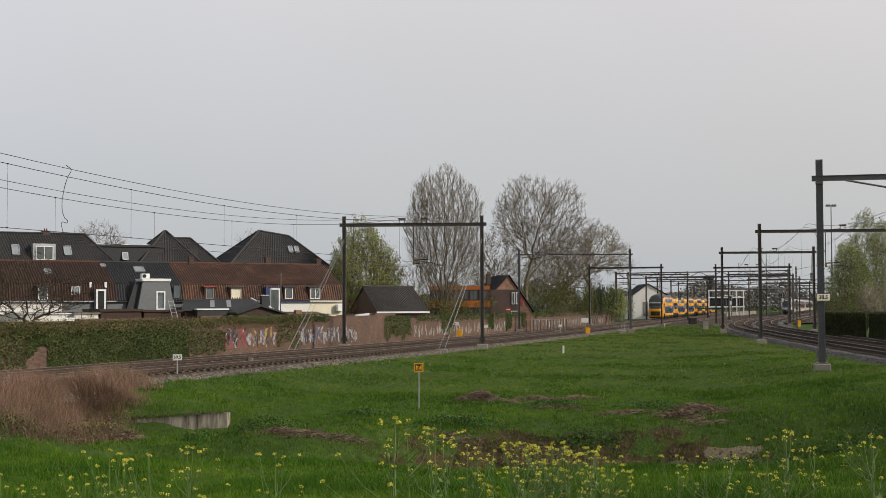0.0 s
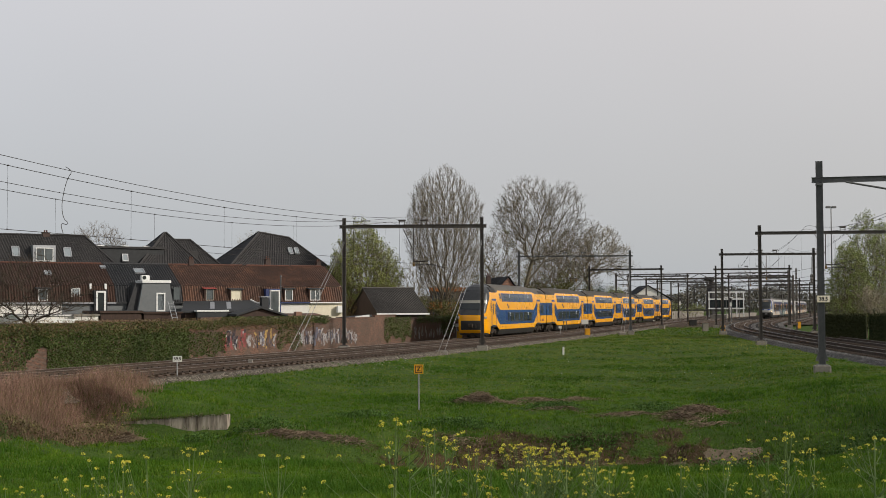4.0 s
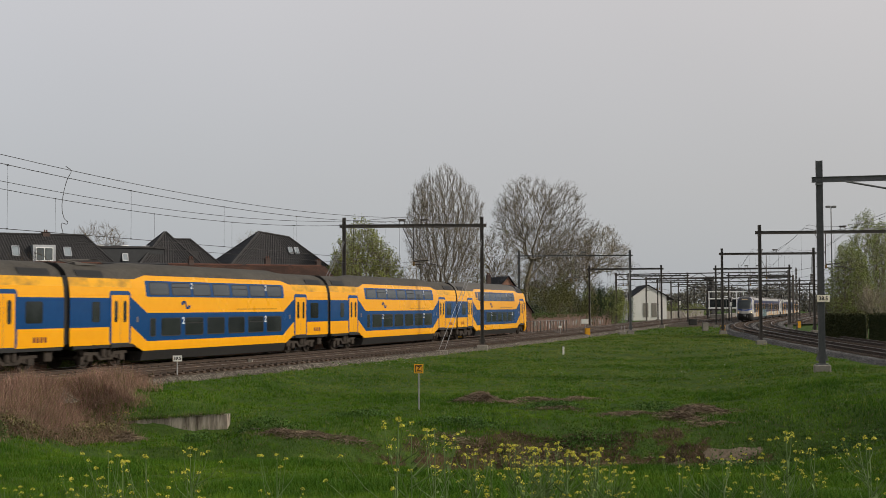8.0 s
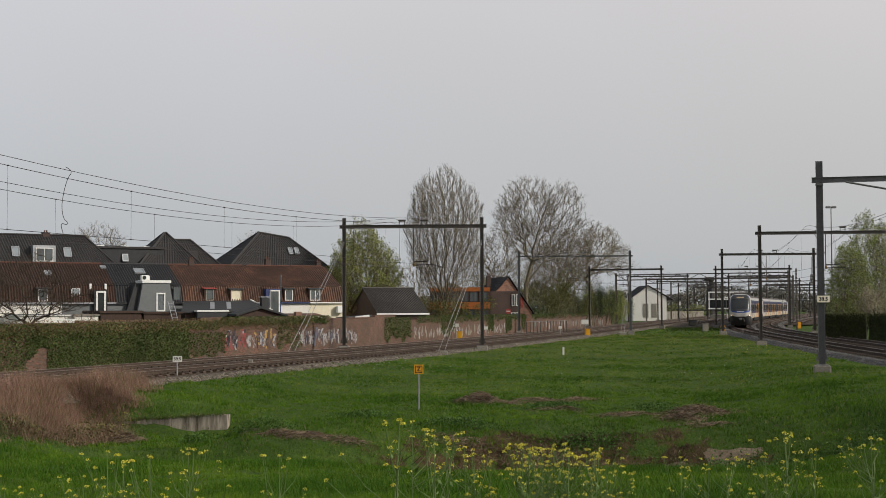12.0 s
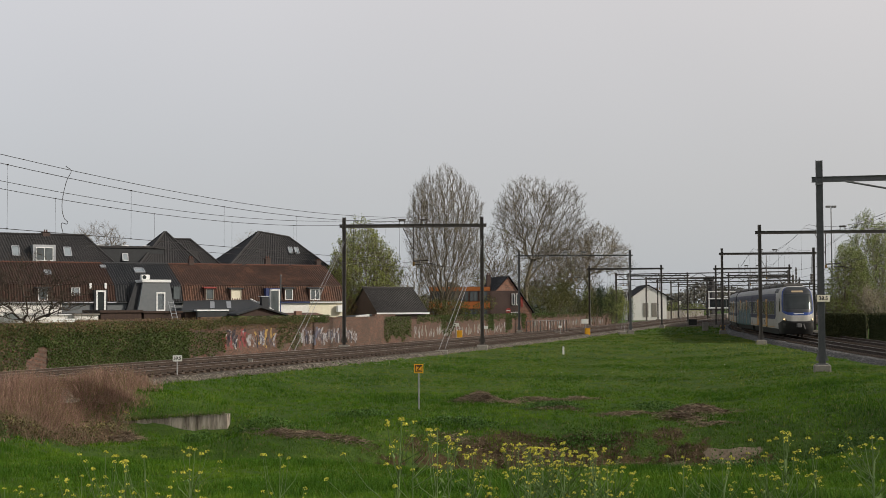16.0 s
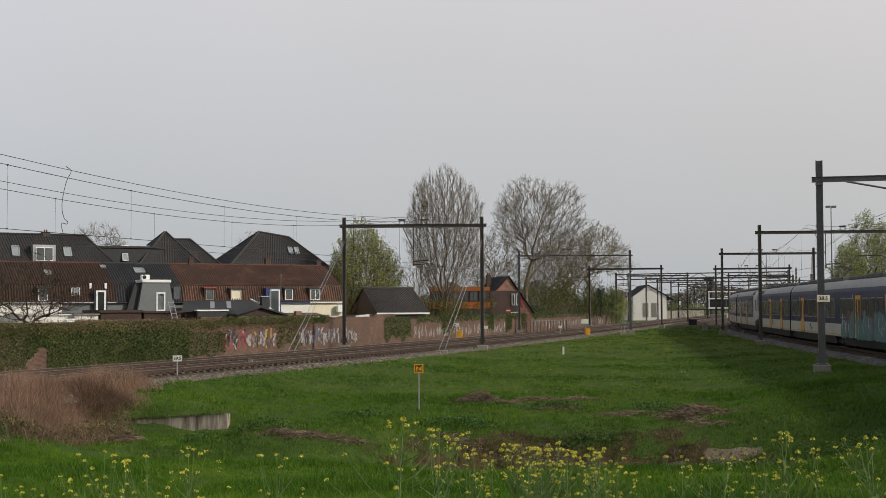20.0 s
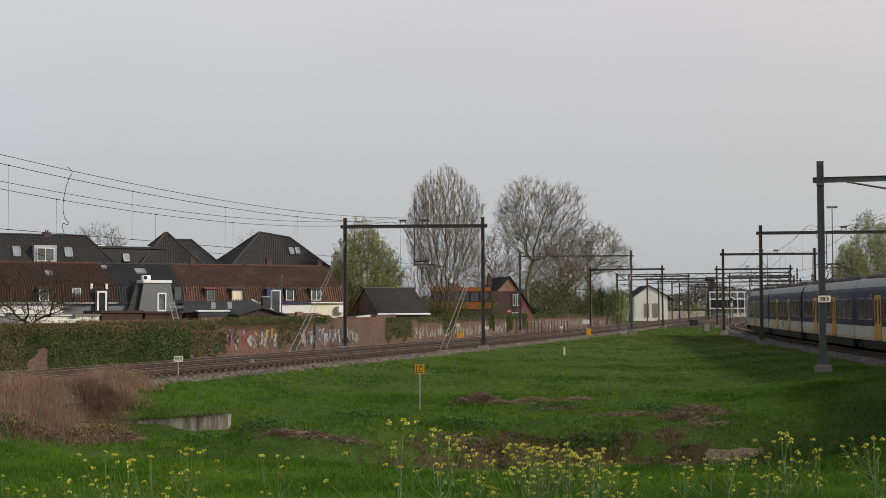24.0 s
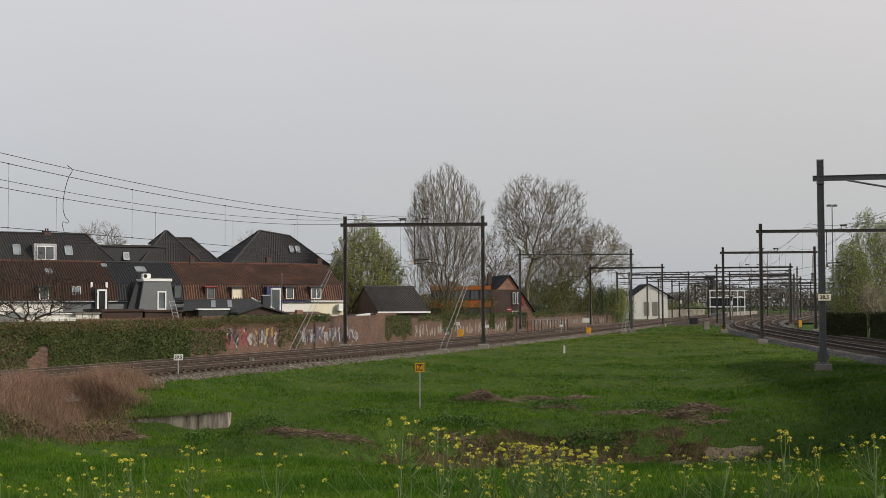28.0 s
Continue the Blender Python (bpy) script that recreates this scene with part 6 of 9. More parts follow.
def sprayed(s0, s1, z0, z1, tints, seed, step=0.55):
    """Graffiti: bent bands of thin worn paint on the bricks, letter beside letter."""
    rnd = random.Random(seed)
    s = s0
    while s < s1:
        for k in range(3):
            p, q = s + rnd.uniform(-0.25, 0.25), z0 + (z1 - z0) * rnd.uniform(0, 0.45)
            dx, dz = rnd.uniform(-0.12, 0.12), (z1 - z0) * rnd.uniform(0.35, 0.55)
            bow, wd = rnd.uniform(-0.18, 0.18), rnd.uniform(0.08, 0.2)
            rows = []
            for i in range(8):
                t = i / 7
                c, z = p + dx * t + bow * math.sin(math.pi * t * 1.3), q + dz * t
                rows.append([(*WALL.beside(c - wd, 0.114 + 0.002 * k), z), (*WALL.beside(c + wd, 0.114 + 0.002 * k), z)])
            g = Geo()
            g.grid(rows)
            part("spray_stroke", g, M[tints[rnd.randrange(len(tints))]], wall_thing)
        s += step * rnd.uniform(0.7, 1.2)


def wall_s(y):
    return WALL.near_y(y)


sprayed(wall_s(84.6), wall_s(88.2), -0.1, 1.5, ("spray_red", "spray_pale", "spray_ink", "spray_red"), 1, 0.4)
sprayed(wall_s(88.5), wall_s(91.5), -0.1, 1.4, ("spray_blue", "spray_sun", "spray_sun", "spray_ink", "spray_pale"), 2, 0.4)
sprayed(wall_s(95.5), wall_s(106.0), -0.2, 1.3, ("spray_pale", "spray_blue", "spray_ink", "spray_pale"), 3, 0.4)
sprayed(wall_s(120), wall_s(150), -0.2, 1.1, ("spray_pale", "concrete", "concrete"), 4, 1.1)
sprayed(wall_s(160), wall_s(215), -0.2, 1.1, ("concrete", "spray_teal", "concrete", "spray_pale"), 5, 1.6)

# ---------------------------------------------------------------- trees and shrubs
M["bark_grey"] = material("bark_grey", (0.17, 0.145, 0.10), (0.32, 0.275, 0.20), 0.9, grain=6, stain=1, bump=0.3)
M["bark_lime"] = material("bark_lime", (0.105, 0.088, 0.060), (0.23, 0.195, 0.14), 0.9, grain=6, stain=1, bump=0.3)
M["bark_brown"] = material("bark_brown", (0.10, 0.08, 0.055), (0.20, 0.155, 0.105), 0.9, grain=6, stain=1, bump=0.3)
M["bark_dark"] = material("bark_dark", (0.04, 0.03, 0.022), (0.09, 0.07, 0.05), 0.9, grain=6, stain=1, bump=0.3)
M["leaf_spring"] = leafy("leaf_spring", (0.15, 0.175, 0.04), (0.31, 0.335, 0.10))
M["leaf_birch"] = leafy("leaf_birch", (0.15, 0.19, 0.05), (0.30, 0.335, 0.11))
M["leaf_olive"] = leafy("leaf_olive", (0.07, 0.072, 0.02), (0.15, 0.15, 0.045))
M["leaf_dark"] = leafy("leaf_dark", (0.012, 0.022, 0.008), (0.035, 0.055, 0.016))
M["leaf_hedge"] = leafy("leaf_hedge", (0.028, 0.034, 0.012), (0.085, 0.088, 0.034))
M["leaf_ivy"] = leafy("leaf_ivy", (0.032, 0.054, 0.014), (0.115, 0.150, 0.042), 0.4)
M["leaf_rust"] = leafy("leaf_rust", (0.11, 0.078, 0.035), (0.23, 0.165, 0.08))
M["leaf_bud"] = leafy("leaf_bud", (0.07, 0.055, 0.032), (0.13, 0.10, 0.055))
M["blossom_white"] = leafy("blossom_white", (0.30, 0.30, 0.26), (0.5, 0.5, 0.45))
M["far_wood"] = leafy("far_wood", (0.085, 0.078, 0.062), (0.15, 0.14, 0.11), 0.2)


def grow(rnd, start, heading, length, radius, depth, rule, segs, tips):
    """Collects tapering branch segments; rule: dict of spread, ratio, kids, up, curl, min."""
    p, d = Vector(start), Vector(heading).normalized()
    n = 3 if depth > 2 else 2
    r0 = radius
    for k in range(n):
        q = p + d * (length / n)
        r1 = radius * (1 - (k + 1) / n * (1 - rule["taper"]))
        segs.append((p.copy(), q.copy(), r0, r1, depth))
        p, r0 = q, r1
        d = (d + Vector((rnd.uniform(-1, 1), rnd.uniform(-1, 1), rnd.uniform(-0.4, 0.6) + rule["up"])) * rule["curl"]).normalized()
        if depth > 0 and (k >= 1 or depth < rule["levels"]):
            for _ in range(rule["kids"] if k < n - 1 else rule["kids"] + 1):
                a = d.orthogonal().normalized()
                a = Matrix.Rotation(rnd.uniform(0, 2 * math.pi), 3, d) @ a
                h = (d * math.cos(rule["spread"] * rnd.uniform(0.6, 1.2)) + a * math.sin(rule["spread"] * rnd.uniform(0.6, 1.2)) + Vector((0, 0, rule["up"] * 0.5))).normalized()
                grow(rnd, p, h, length * rule["ratio"] * rnd.uniform(0.75, 1.15), r1 * rule["thin"], depth - 1, rule, segs, tips)
    tips.append(p)


def branch_mesh(name, segs, mat, min_r):
    """Three- or five-sided bars from segments, as arrays."""
    P = np.array([(*a, *b, max(r0, min_r), max(r1, min_r * 0.7)) for a, b, r0, r1, _ in segs])
    A, B, R0, R1 = P[:, :3], P[:, 3:6], P[:, 6], P[:, 7]
    D = B - A
    D /= np.linalg.norm(D, axis=1)[:, None] + 1e-9
    ref = np.where(np.abs(D[:, 2:3]) < 0.9, np.array([[0, 0, 1.0]]), np.array([[1.0, 0, 0]]))
    U = np.cross(D, ref)
    U /= np.linalg.norm(U, axis=1)[:, None]
    W = np.cross(D, U)
    V = []
    k = 3
    for c, r in ((A, R0), (B, R1)):
        for j in range(k):
            t = 2 * math.pi * j / k
            V.append(c + (U * math.cos(t) + W * math.sin(t)) * r[:, None])
    V = np.stack(V, 1).reshape(-1, 3)
    n = len(segs)
    base = (np.arange(n) * 2 * k)[:, None]
    Q = np.concatenate([base + np.array([[j, (j + 1) % k, k + (j + 1) % k, k + j]]) for j in range(k)], 0)
    return fast_mesh(name, V, Q, [mat])


def leaf_quads(pts, size, seed, mats, flat=0.0, aspect=0.6):
    """A small tilted four-sided leaf at each point."""
    r = np.random.RandomState(seed)
    n = len(pts)
    a = r.normal(size=(n, 3))
    a[:, 2] *= 1 - flat
    a /= np.linalg.norm(a, axis=1)[:, None]
    b = np.cross(a, r.normal(size=(n, 3)))
    b /= np.linalg.norm(b, axis=1)[:, None]
    s = (size * r.uniform(0.6, 1.3, n))[:, None]
    P = np.asarray(pts)
    V = np.stack([P - a * s * 0.5, P - b * s * aspect * 0.5, P + a * s * 0.5, P + b * s * aspect * 0.5], 1).reshape(-1, 3)
    return fast_mesh("leaves", V, np.arange(4 * n).reshape(n, 4), mats)


def build_tree(name, x, y, height, seed, rule, label, bark="bark_grey", leaf=None, leaf_n=0, leaf_size=0.15, trunk=0.3, z0=-0.6, trunk_len=None, min_r=0.012, spread=0.5):
    rnd = random.Random(seed)
    th = thing(name, label, "tree", at=Matrix.Translation((x, y, z0)))
    segs, tips = [], []
    tl = trunk_len or height * 0.28
    grow(rnd, (0, 0, 0), (rnd.uniform(-0.04, 0.04), rnd.uniform(-0.04, 0.04), 1), tl, trunk, rule["levels"], rule, segs, tips)
    top = max(t.z for t in tips)
    k = height / top
    wide = rule.get("wide", 1.0)
    fit = lambda p: Vector((p.x * k * wide, p.y * k * wide, p.z * k))
    segs = [(fit(a), fit(b), r0, r1, d) for a, b, r0, r1, d in segs]
    big = [s for s in segs if s[4] >= rule["levels"] - 1]
    small = [s for s in segs if s[4] < rule["levels"] - 1]
    part("trunk", branch_mesh("trunk", big, M[bark], min_r), None, th, "trunk and main limbs")
    tagged(part("crown", branch_mesh("crown", small, M[bark], min_r), None, th, "crown of fine bare twigs"), kind="stuff")
    if leaf:
        r = np.random.RandomState(seed)
        t = np.array([fit(q) for q in tips])
        pick = t[r.randint(0, len(t), leaf_n)] + r.normal(size=(leaf_n, 3)) * spread * 0.5
        tagged(part("leaves", leaf_quads(pick, leaf_size, seed, [M[leaf]]), None, th, "thin young spring leaves"), kind="stuff")
    return th


BUSHY = dict(levels=4, spread=0.6, ratio=0.75, kids=2, up=0.1, curl=0.25, taper=0.7, thin=0.6)


def crown_points(rnd, n, shape):
    """Points spread through a crown: rows of (x, y, z, radius across, half height), or of (z, radius) round the stem."""
    out = []
    if len(shape[0]) == 2:
        zs, rs = [a for a, b in shape], [b for a, b in shape]
        big = max(rs)
        while len(out) < n:
            z, x, y = rnd.uniform(zs[0], zs[-1]), rnd.uniform(-big, big), rnd.uniform(-big, big)
            r = float(np.interp(z, zs, rs)) * (1 + 0.10 * math.sin(3 * math.atan2(y, x) + z))
            q = math.hypot(x, y)
            if q < r and rnd.random() < 0.25 + 0.75 * q / r:
                out.append((x, y, z))
        return np.array(out)
    vol = [r * r * h for _, _, _, r, h in shape]
    while len(out) < n:
        cx, cy, cz, r, h = rnd.choices(shape, vol)[0]
        v = Vector((rnd.gauss(0, 1), rnd.gauss(0, 1), rnd.gauss(0, 1))).normalized() * rnd.uniform(0.15, 1) ** 0.45
        out.append((cx + v.x * r, cy + v.y * r, cz + v.z * h))
    return np.array(out)


def wild_tree(name, x, y, seed, shape, label, n=1500, fork=3.0, bark="bark_grey", twig=0.006, twigs=5, long=0.5, up=0.4, direct=0.35, climb=1.0, leaf=None, leaf_n=0, leaf_size=0.1, z0=-0.6, category="tree", pipe=2.25):
    """A tree that reaches every point of its crown by the shortest growth: each point is joined to the stem or branch
    that serves it best, by distance and by the way back to the root; limbs thicken with what they carry."""
    rnd = random.Random(seed)
    th = thing(name, label, category, at=Matrix.Translation((x, y, z0)))
    P = crown_points(rnd, n, shape)
    stem = [np.array((0.06 * math.sin(k * 0.9 + seed), 0.06 * math.cos(k * 0.7), z)) for k, z in enumerate(np.linspace(0, fork, max(3, int(fork / 0.7))))]
    nodes, parent, path = [], [], []
    best, who = np.full(n, 1e9), np.zeros(n, int)

    def add(p, par):
        nodes.append(p)
        parent.append(par)
        path.append(0.0 if par < 0 else path[par] + float(np.linalg.norm(p - nodes[par])))
        d = P - p
        dist = np.linalg.norm(d, axis=1)
        c = dist + direct * path[-1] + climb * np.clip(0.25 * np.hypot(d[:, 0], d[:, 1]) - d[:, 2], 0, None)
        if par < 0 or len(nodes) < len(stem) - 1:
            c = c + 4.0
        hit = c < best
        best[hit] = c[hit]
        who[hit] = len(nodes) - 1

    for k, p in enumerate(stem):
        add(p, k - 1)
    open_ones = np.ones(n, bool)
    for _ in range(n):
        j = int(np.argmin(np.where(open_ones, best, 1e12)))
        open_ones[j] = False
        add(P[j] + np.array((rnd.gauss(0, 0.05), rnd.gauss(0, 0.05), rnd.gauss(0, 0.05))), int(who[j]))
    m = len(nodes)
    load = np.zeros(m)
    for j in range(m - 1, 0, -1):
        load[j] = load[j] + (twig * 1.25) ** pipe
        load[parent[j]] += load[j]
    rad = np.maximum(load, (twig * 1.25) ** pipe) ** (1 / pipe)
    big, small, tips = [], [], []
    mid = np.mean(P, axis=0)
    for j in range(1, m):
        a, b = Vector(nodes[parent[j]]), Vector(nodes[j])
        (big if rad[j] > 0.045 or j < len(stem) else small).append((a, b, min(rad[parent[j]], rad[j] * 1.25), rad[j], 0))
        if rad[j] < twig * 4.5 and j >= len(stem):
            d = (b - a).normalized()
            out = (b - Vector(mid)).normalized()
            for k in range(twigs):
                h = (d * 0.7 + out * 0.45 + Vector((rnd.gauss(0, 0.42), rnd.gauss(0, 0.42), rnd.gauss(up, 0.35)))).normalized()
                s = a.lerp(b, rnd.uniform(0.35, 1.0))
                e = s + h * long * rnd.uniform(0.5, 1.3)
                small.append((s, e, twig * 0.8, twig * 0.4, 0))
                tips.append(e)
                if k % 2:
                    h = (h + Vector((rnd.gauss(0, 0.5), rnd.gauss(0, 0.5), rnd.gauss(up * 0.6, 0.4)))).normalized()
                    s = s.lerp(e, rnd.uniform(0.3, 0.8))
                    e = s + h * long * rnd.uniform(0.3, 0.8)
                    small.append((s, e, twig * 0.6, twig * 0.3, 0))
                    tips.append(e)
    part("trunk", branch_mesh("trunk", big, M[bark], 0.01), None, th, "trunk and main limbs")
    tagged(part("crown", branch_mesh("crown", small, M[bark], twig * 0.3), None, th, "crown of fine twigs"), kind="stuff")
    if leaf:
        r = np.random.RandomState(seed)
        t = np.array([tuple(q) for q in tips])
        pick = t[r.randint(0, len(t), leaf_n)] + r.normal(size=(leaf_n, 3)) * 0.09
        tagged(part("leaves", leaf_quads(pick, leaf_size, seed, [M[leaf]]), None, th, "thin young spring leaves"), kind="stuff")
    return th


wild_tree("lime_tree", 0.1, 140.0, 11, [(3.4, 1.6), (5.0, 2.4), (6.6, 3.0), (8.5, 3.7), (10.9, 4.1), (13.0, 4.15), (15.2, 3.6), (16.6, 2.7), (17.9, 1.5), (18.6, 0.4)], "tall bare tree with a dense egg-shaped crown of upright twigs", n=3000, fork=3.2, bark="bark_lime", twig=0.0066, twigs=7, long=0.62, up=0.8, direct=0.72, climb=2.4, pipe=2.35, leaf="leaf_bud", leaf_n=5000, leaf_size=0.07)
wild_tree("plane_tree", 11.6, 182.0, 23, [(0.4, 0, 17.0, 4.5, 4.6), (-1.8, 0.5, 15.4, 3.2, 3.6), (5.1, 0, 16.8, 3.4, 4.4), (2.2, 0.5, 12.6, 5.2, 3.0), (7.6, -0.3, 13.2, 2.6, 2.8)], "broad bare tree with crooked limbs", n=2400, fork=6.4, bark="bark_lime", twig=0.0085, twigs=6, long=0.75, up=0.3, direct=0.5, climb=0.9, pipe=2.3, leaf="leaf_bud", leaf_n=6000, leaf_size=0.09)
wild_tree("plane_tree", 28.0, 236.0, 37, [(0.4, 0, 13.8, 4.4, 4.6), (-2.6, 0, 11.6, 3.0, 3.2), (3.6, 0.4, 12.0, 3.0, 3.4)], "bare tree with spreading grey twigs", n=1300, fork=4.4, twig=0.0125, twigs=5, long=0.9, up=0.2, direct=0.3, climb=0.6)
wild_tree("ash_tree", 21.1, 215.0, 41, [(0, 0, 11.6, 4.2, 4.6), (-2.5, 0, 9.0, 3.2, 3.4), (2.4, 0, 9.0, 3.2, 3.4)], "smaller bare tree with brown twigs", n=900, fork=3.4, bark="bark_brown", twig=0.0115, twigs=5, long=0.8, up=0.3)
wild_tree("ash_tree", 7.2, 174.0, 43, [(0, 0, 9.6, 3.4, 4.0), (-1.8, 0, 7.4, 2.8, 3.0), (2.0, 0, 7.2, 2.8, 3.0)], "smaller bare tree beside the brick house", n=800, fork=2.6, bark="bark_brown", twig=0.0095, twigs=5, long=0.7, up=0.3, leaf="leaf_olive", leaf_n=7000, leaf_size=0.10)
wild_tree("ash_tree", -3.6, 168.0, 47, [(0, 0, 6.8, 3.0, 3.2), (1.6, 0, 5.4, 2.2, 2.4)], "small bare tree behind the shed", n=420, fork=2.0, twig=0.0095, twigs=5, long=0.7, up=0.3)
wild_tree("ash_tree", 16.5, 200.0, 44, [(0, 0, 9.6, 4.4, 4.2), (-2.4, 0, 7.4, 3.0, 3.0), (2.4, 0, 7.6, 3.0, 3.2)], "bare tree behind the ivy wall", n=900, fork=2.8, bark="bark_brown", twig=0.011, twigs=5, long=0.8, up=0.3, leaf="leaf_olive", leaf_n=8000, leaf_size=0.11)
wild_tree("poplar", -8.6, 138.0, 5, [(0.9, 2.6), (2.6, 4.0), (5.6, 4.2), (7.8, 3.6), (9.8, 2.6), (11.4, 1.3), (12.7, 0.3)], "upright fan-shaped poplar with a haze of yellow-green leaves", n=2500, fork=0.9, bark="bark_brown", twig=0.007, twigs=6, long=0.65, up=1.5, direct=0.7, climb=3.0, leaf="leaf_spring", leaf_n=54000, leaf_size=0.135)
wild_tree("fruit_tree", -31.8, 100.0, 51, [(-2.8, 0, 4.6, 2.3, 1.9), (0.0, 0.4, 5.8, 2.6, 1.9), (3.0, 0, 4.9, 2.3, 1.8), (0.2, 0, 3.6, 3.8, 1.3)], "small bare garden tree with spreading twigs", n=760, fork=1.9, bark="bark_dark", twig=0.0085, twigs=4, long=0.55, up=0.3, direct=0.3, climb=0.5, pipe=2.45)
build_tree("pollard_tree", -27.0, 99.0, 3.5, 52, dict(BUSHY, levels=3, spread=0.9), "low pollarded garden tree with knotty head", bark="bark_brown", trunk=0.12, trunk_len=1.9)
for k, (x, y, h, r, sd) in enumerate(((40.0, 128, 9.6, 1.9, 61), (42.6, 131, 12.8, 2.4, 62), (45.8, 133, 12.4, 2.5, 63), (49.6, 136, 12.8, 2.6, 64))):
    wild_tree("birch_tree", x, y, sd, [(1.6, r * 0.7), (h * 0.3, r), (h * 0.55, r), (h * 0.78, r * 0.75), (h * 0.93, r * 0.4), (h, 0.2)], "slender tree in fresh light green leaf", n=600, fork=1.8, bark="bark_brown", twig=0.007, twigs=5, long=0.7, up=0.1, direct=0.6, climb=1.6, leaf="leaf_birch", leaf_n=20000, leaf_size=0.122)
build_tree("blossom_tree", 40.6, 121.5, 5.6, 66, dict(BUSHY, wide=0.8), "small pale-stemmed tree with white blossom", bark="bark_grey", leaf="blossom_white", leaf_n=160, leaf_size=0.12, trunk=0.07, trunk_len=2.0)
wild_tree("garden_tree", -50.5, 190.0, 71, [(0, 0, 12.4, 4.0, 3.4), (2.5, 0, 10.6, 2.6, 2.6)], "bare tree behind the black roofs", n=380, fork=6.0, bark="bark_brown", twig=0.011, twigs=5, long=0.9, up=0.3)
wild_tree("garden_tree", -26.5, 186.0, 72, [(0, 0, 10.8, 3.6, 3.2), (-2.4, 0, 9.4, 2.4, 2.4)], "bare tree behind the black roofs", n=380, fork=5.0, bark="bark_grey", twig=0.011, twigs=5, long=0.9, up=0.3, leaf="leaf_olive", leaf_n=2500, leaf_size=0.12)


def shrub(x, y, w, d, h, n, leaf, seed, label, size=0.15, z0=-0.6, name="shrub"):
    """An uneven bush: stems inside, leaves in several lumps."""
    r = np.random.RandomState(seed)
    n = int(n * 1.35)
    th = thing(name, label, "shrub", at=Matrix.Translation((x, y, z0)))
    lumps = np.stack([r.uniform(-w / 2, w / 2, 9), r.uniform(-d / 2, d / 2, 9), r.uniform(0.25, 0.75, 9) * h], 1)
    rad = r.uniform(0.25, 0.45, 9)[:, None] * np.array([[w * 0.6, d * 0.6, h * 0.6]])
    k = r.randint(0, 9, n)
    q = r.normal(size=(n, 3))
    q = q / np.linalg.norm(q, axis=1)[:, None] * (r.uniform(0.35, 1.05, n) ** 0.6)[:, None]
    pts = lumps[k] + q * rad[k]
    pts[:, 2] = np.abs(pts[:, 2])
    tagged(part("foliage", leaf_quads(pts, size, seed, [M[leaf]]), None, th), kind="stuff")
    for j in range(5):
        g = Geo()
        g.tube([(lumps[j][0] * 0.3, lumps[j][1] * 0.3, 0), tuple(lumps[j])], [0.05, 0.02], 5)
        part("stem", g, M["bark_brown"], th)
    return th


for k, (x, y, w, d, h, n, leaf) in enumerate((
        (-10.4, 133, 3.0, 3, 4.6, 2600, "leaf_rust"), (-12.5, 136, 4, 3, 4.0, 2200, "leaf_olive"), (-4.5, 141, 6, 4, 5.2, 3400, "leaf_olive"), (-1.5, 139, 5, 3, 4.4, 2600, "leaf_rust"), (2.6, 144, 5, 3, 5.2, 2600, "leaf_olive"),
        (8.5, 178, 7, 4, 10.0, 3800, "leaf_olive"), (14.0, 178, 7, 4, 10.5, 4200, "leaf_olive"), (19.0, 196, 7, 4, 9.5, 3800, "leaf_olive"), (24.2, 206, 3, 3, 8.6, 2600, "leaf_dark"), (4.0, 176, 6, 4, 8.5, 3000, "leaf_olive"), (7.4, 176, 6, 4, 6.6, 3000, "leaf_olive"), (14.9, 184, 7, 4, 6.6, 3400, "leaf_olive"), (20.2, 200, 6, 4, 8.0, 3400, "leaf_olive"), (22.4, 206, 4, 3, 6.4, 3000, "leaf_dark"), (27.0, 222, 6, 4, 7.4, 3000, "leaf_spring"),
        (32.0, 246, 6, 4, 6.4, 2600, "leaf_olive"), (36.0, 268, 5, 4, 5.4, 2400, "leaf_dark"), (40.0, 292, 5, 3, 6.0, 2000, "leaf_olive"), (46.5, 322, 5, 3, 6.0, 2000, "leaf_dark"), (9.8, 175, 6, 4, 5.0, 2500, "leaf_dark"), (54.5, 345, 8, 4, 4.5, 1800, "leaf_spring"),
        (42.6, 124, 4.2, 3, 3.8, 2600, "leaf_dark"), (46.0, 127, 5, 3, 4.6, 2600, "leaf_olive"), (39.5, 126, 3, 3, 3.6, 1800, "leaf_olive"), (52, 320, 12, 4, 5, 2600, "leaf_spring"), (66, 345, 12, 4, 5, 2600, "leaf_spring"), (-40, 158, 6, 4, 9.5, 2600, "leaf_olive"), (49.5, 128, 5, 4, 6, 3000, "leaf_olive"), (31.5, 258, 9, 5, 9.5, 4200, "leaf_olive"), (35.0, 275, 8, 5, 9, 3600, "leaf_olive"), (27.5, 240, 7, 4, 8, 3200, "leaf_dark"), (26.6, 216, 5, 4, 7.6, 3200, "leaf_dark"), (29.6, 227, 5, 4, 8.2, 3200, "leaf_spring"), (31.5, 238, 5, 4, 7.6, 2800, "leaf_dark"), (-0.6, 137, 3.5, 2.5, 5.0, 2000, "leaf_olive"))):
    shrub(x, y, w, d, h, n, leaf, 100 + k, {"leaf_rust": "russet shrub in bud behind the wall", "leaf_olive": "olive-brown shrub with thin spring leaves", "leaf_dark": "dark evergreen shrub behind the wall", "leaf_spring": "fresh green shrub in young leaf"}[leaf])


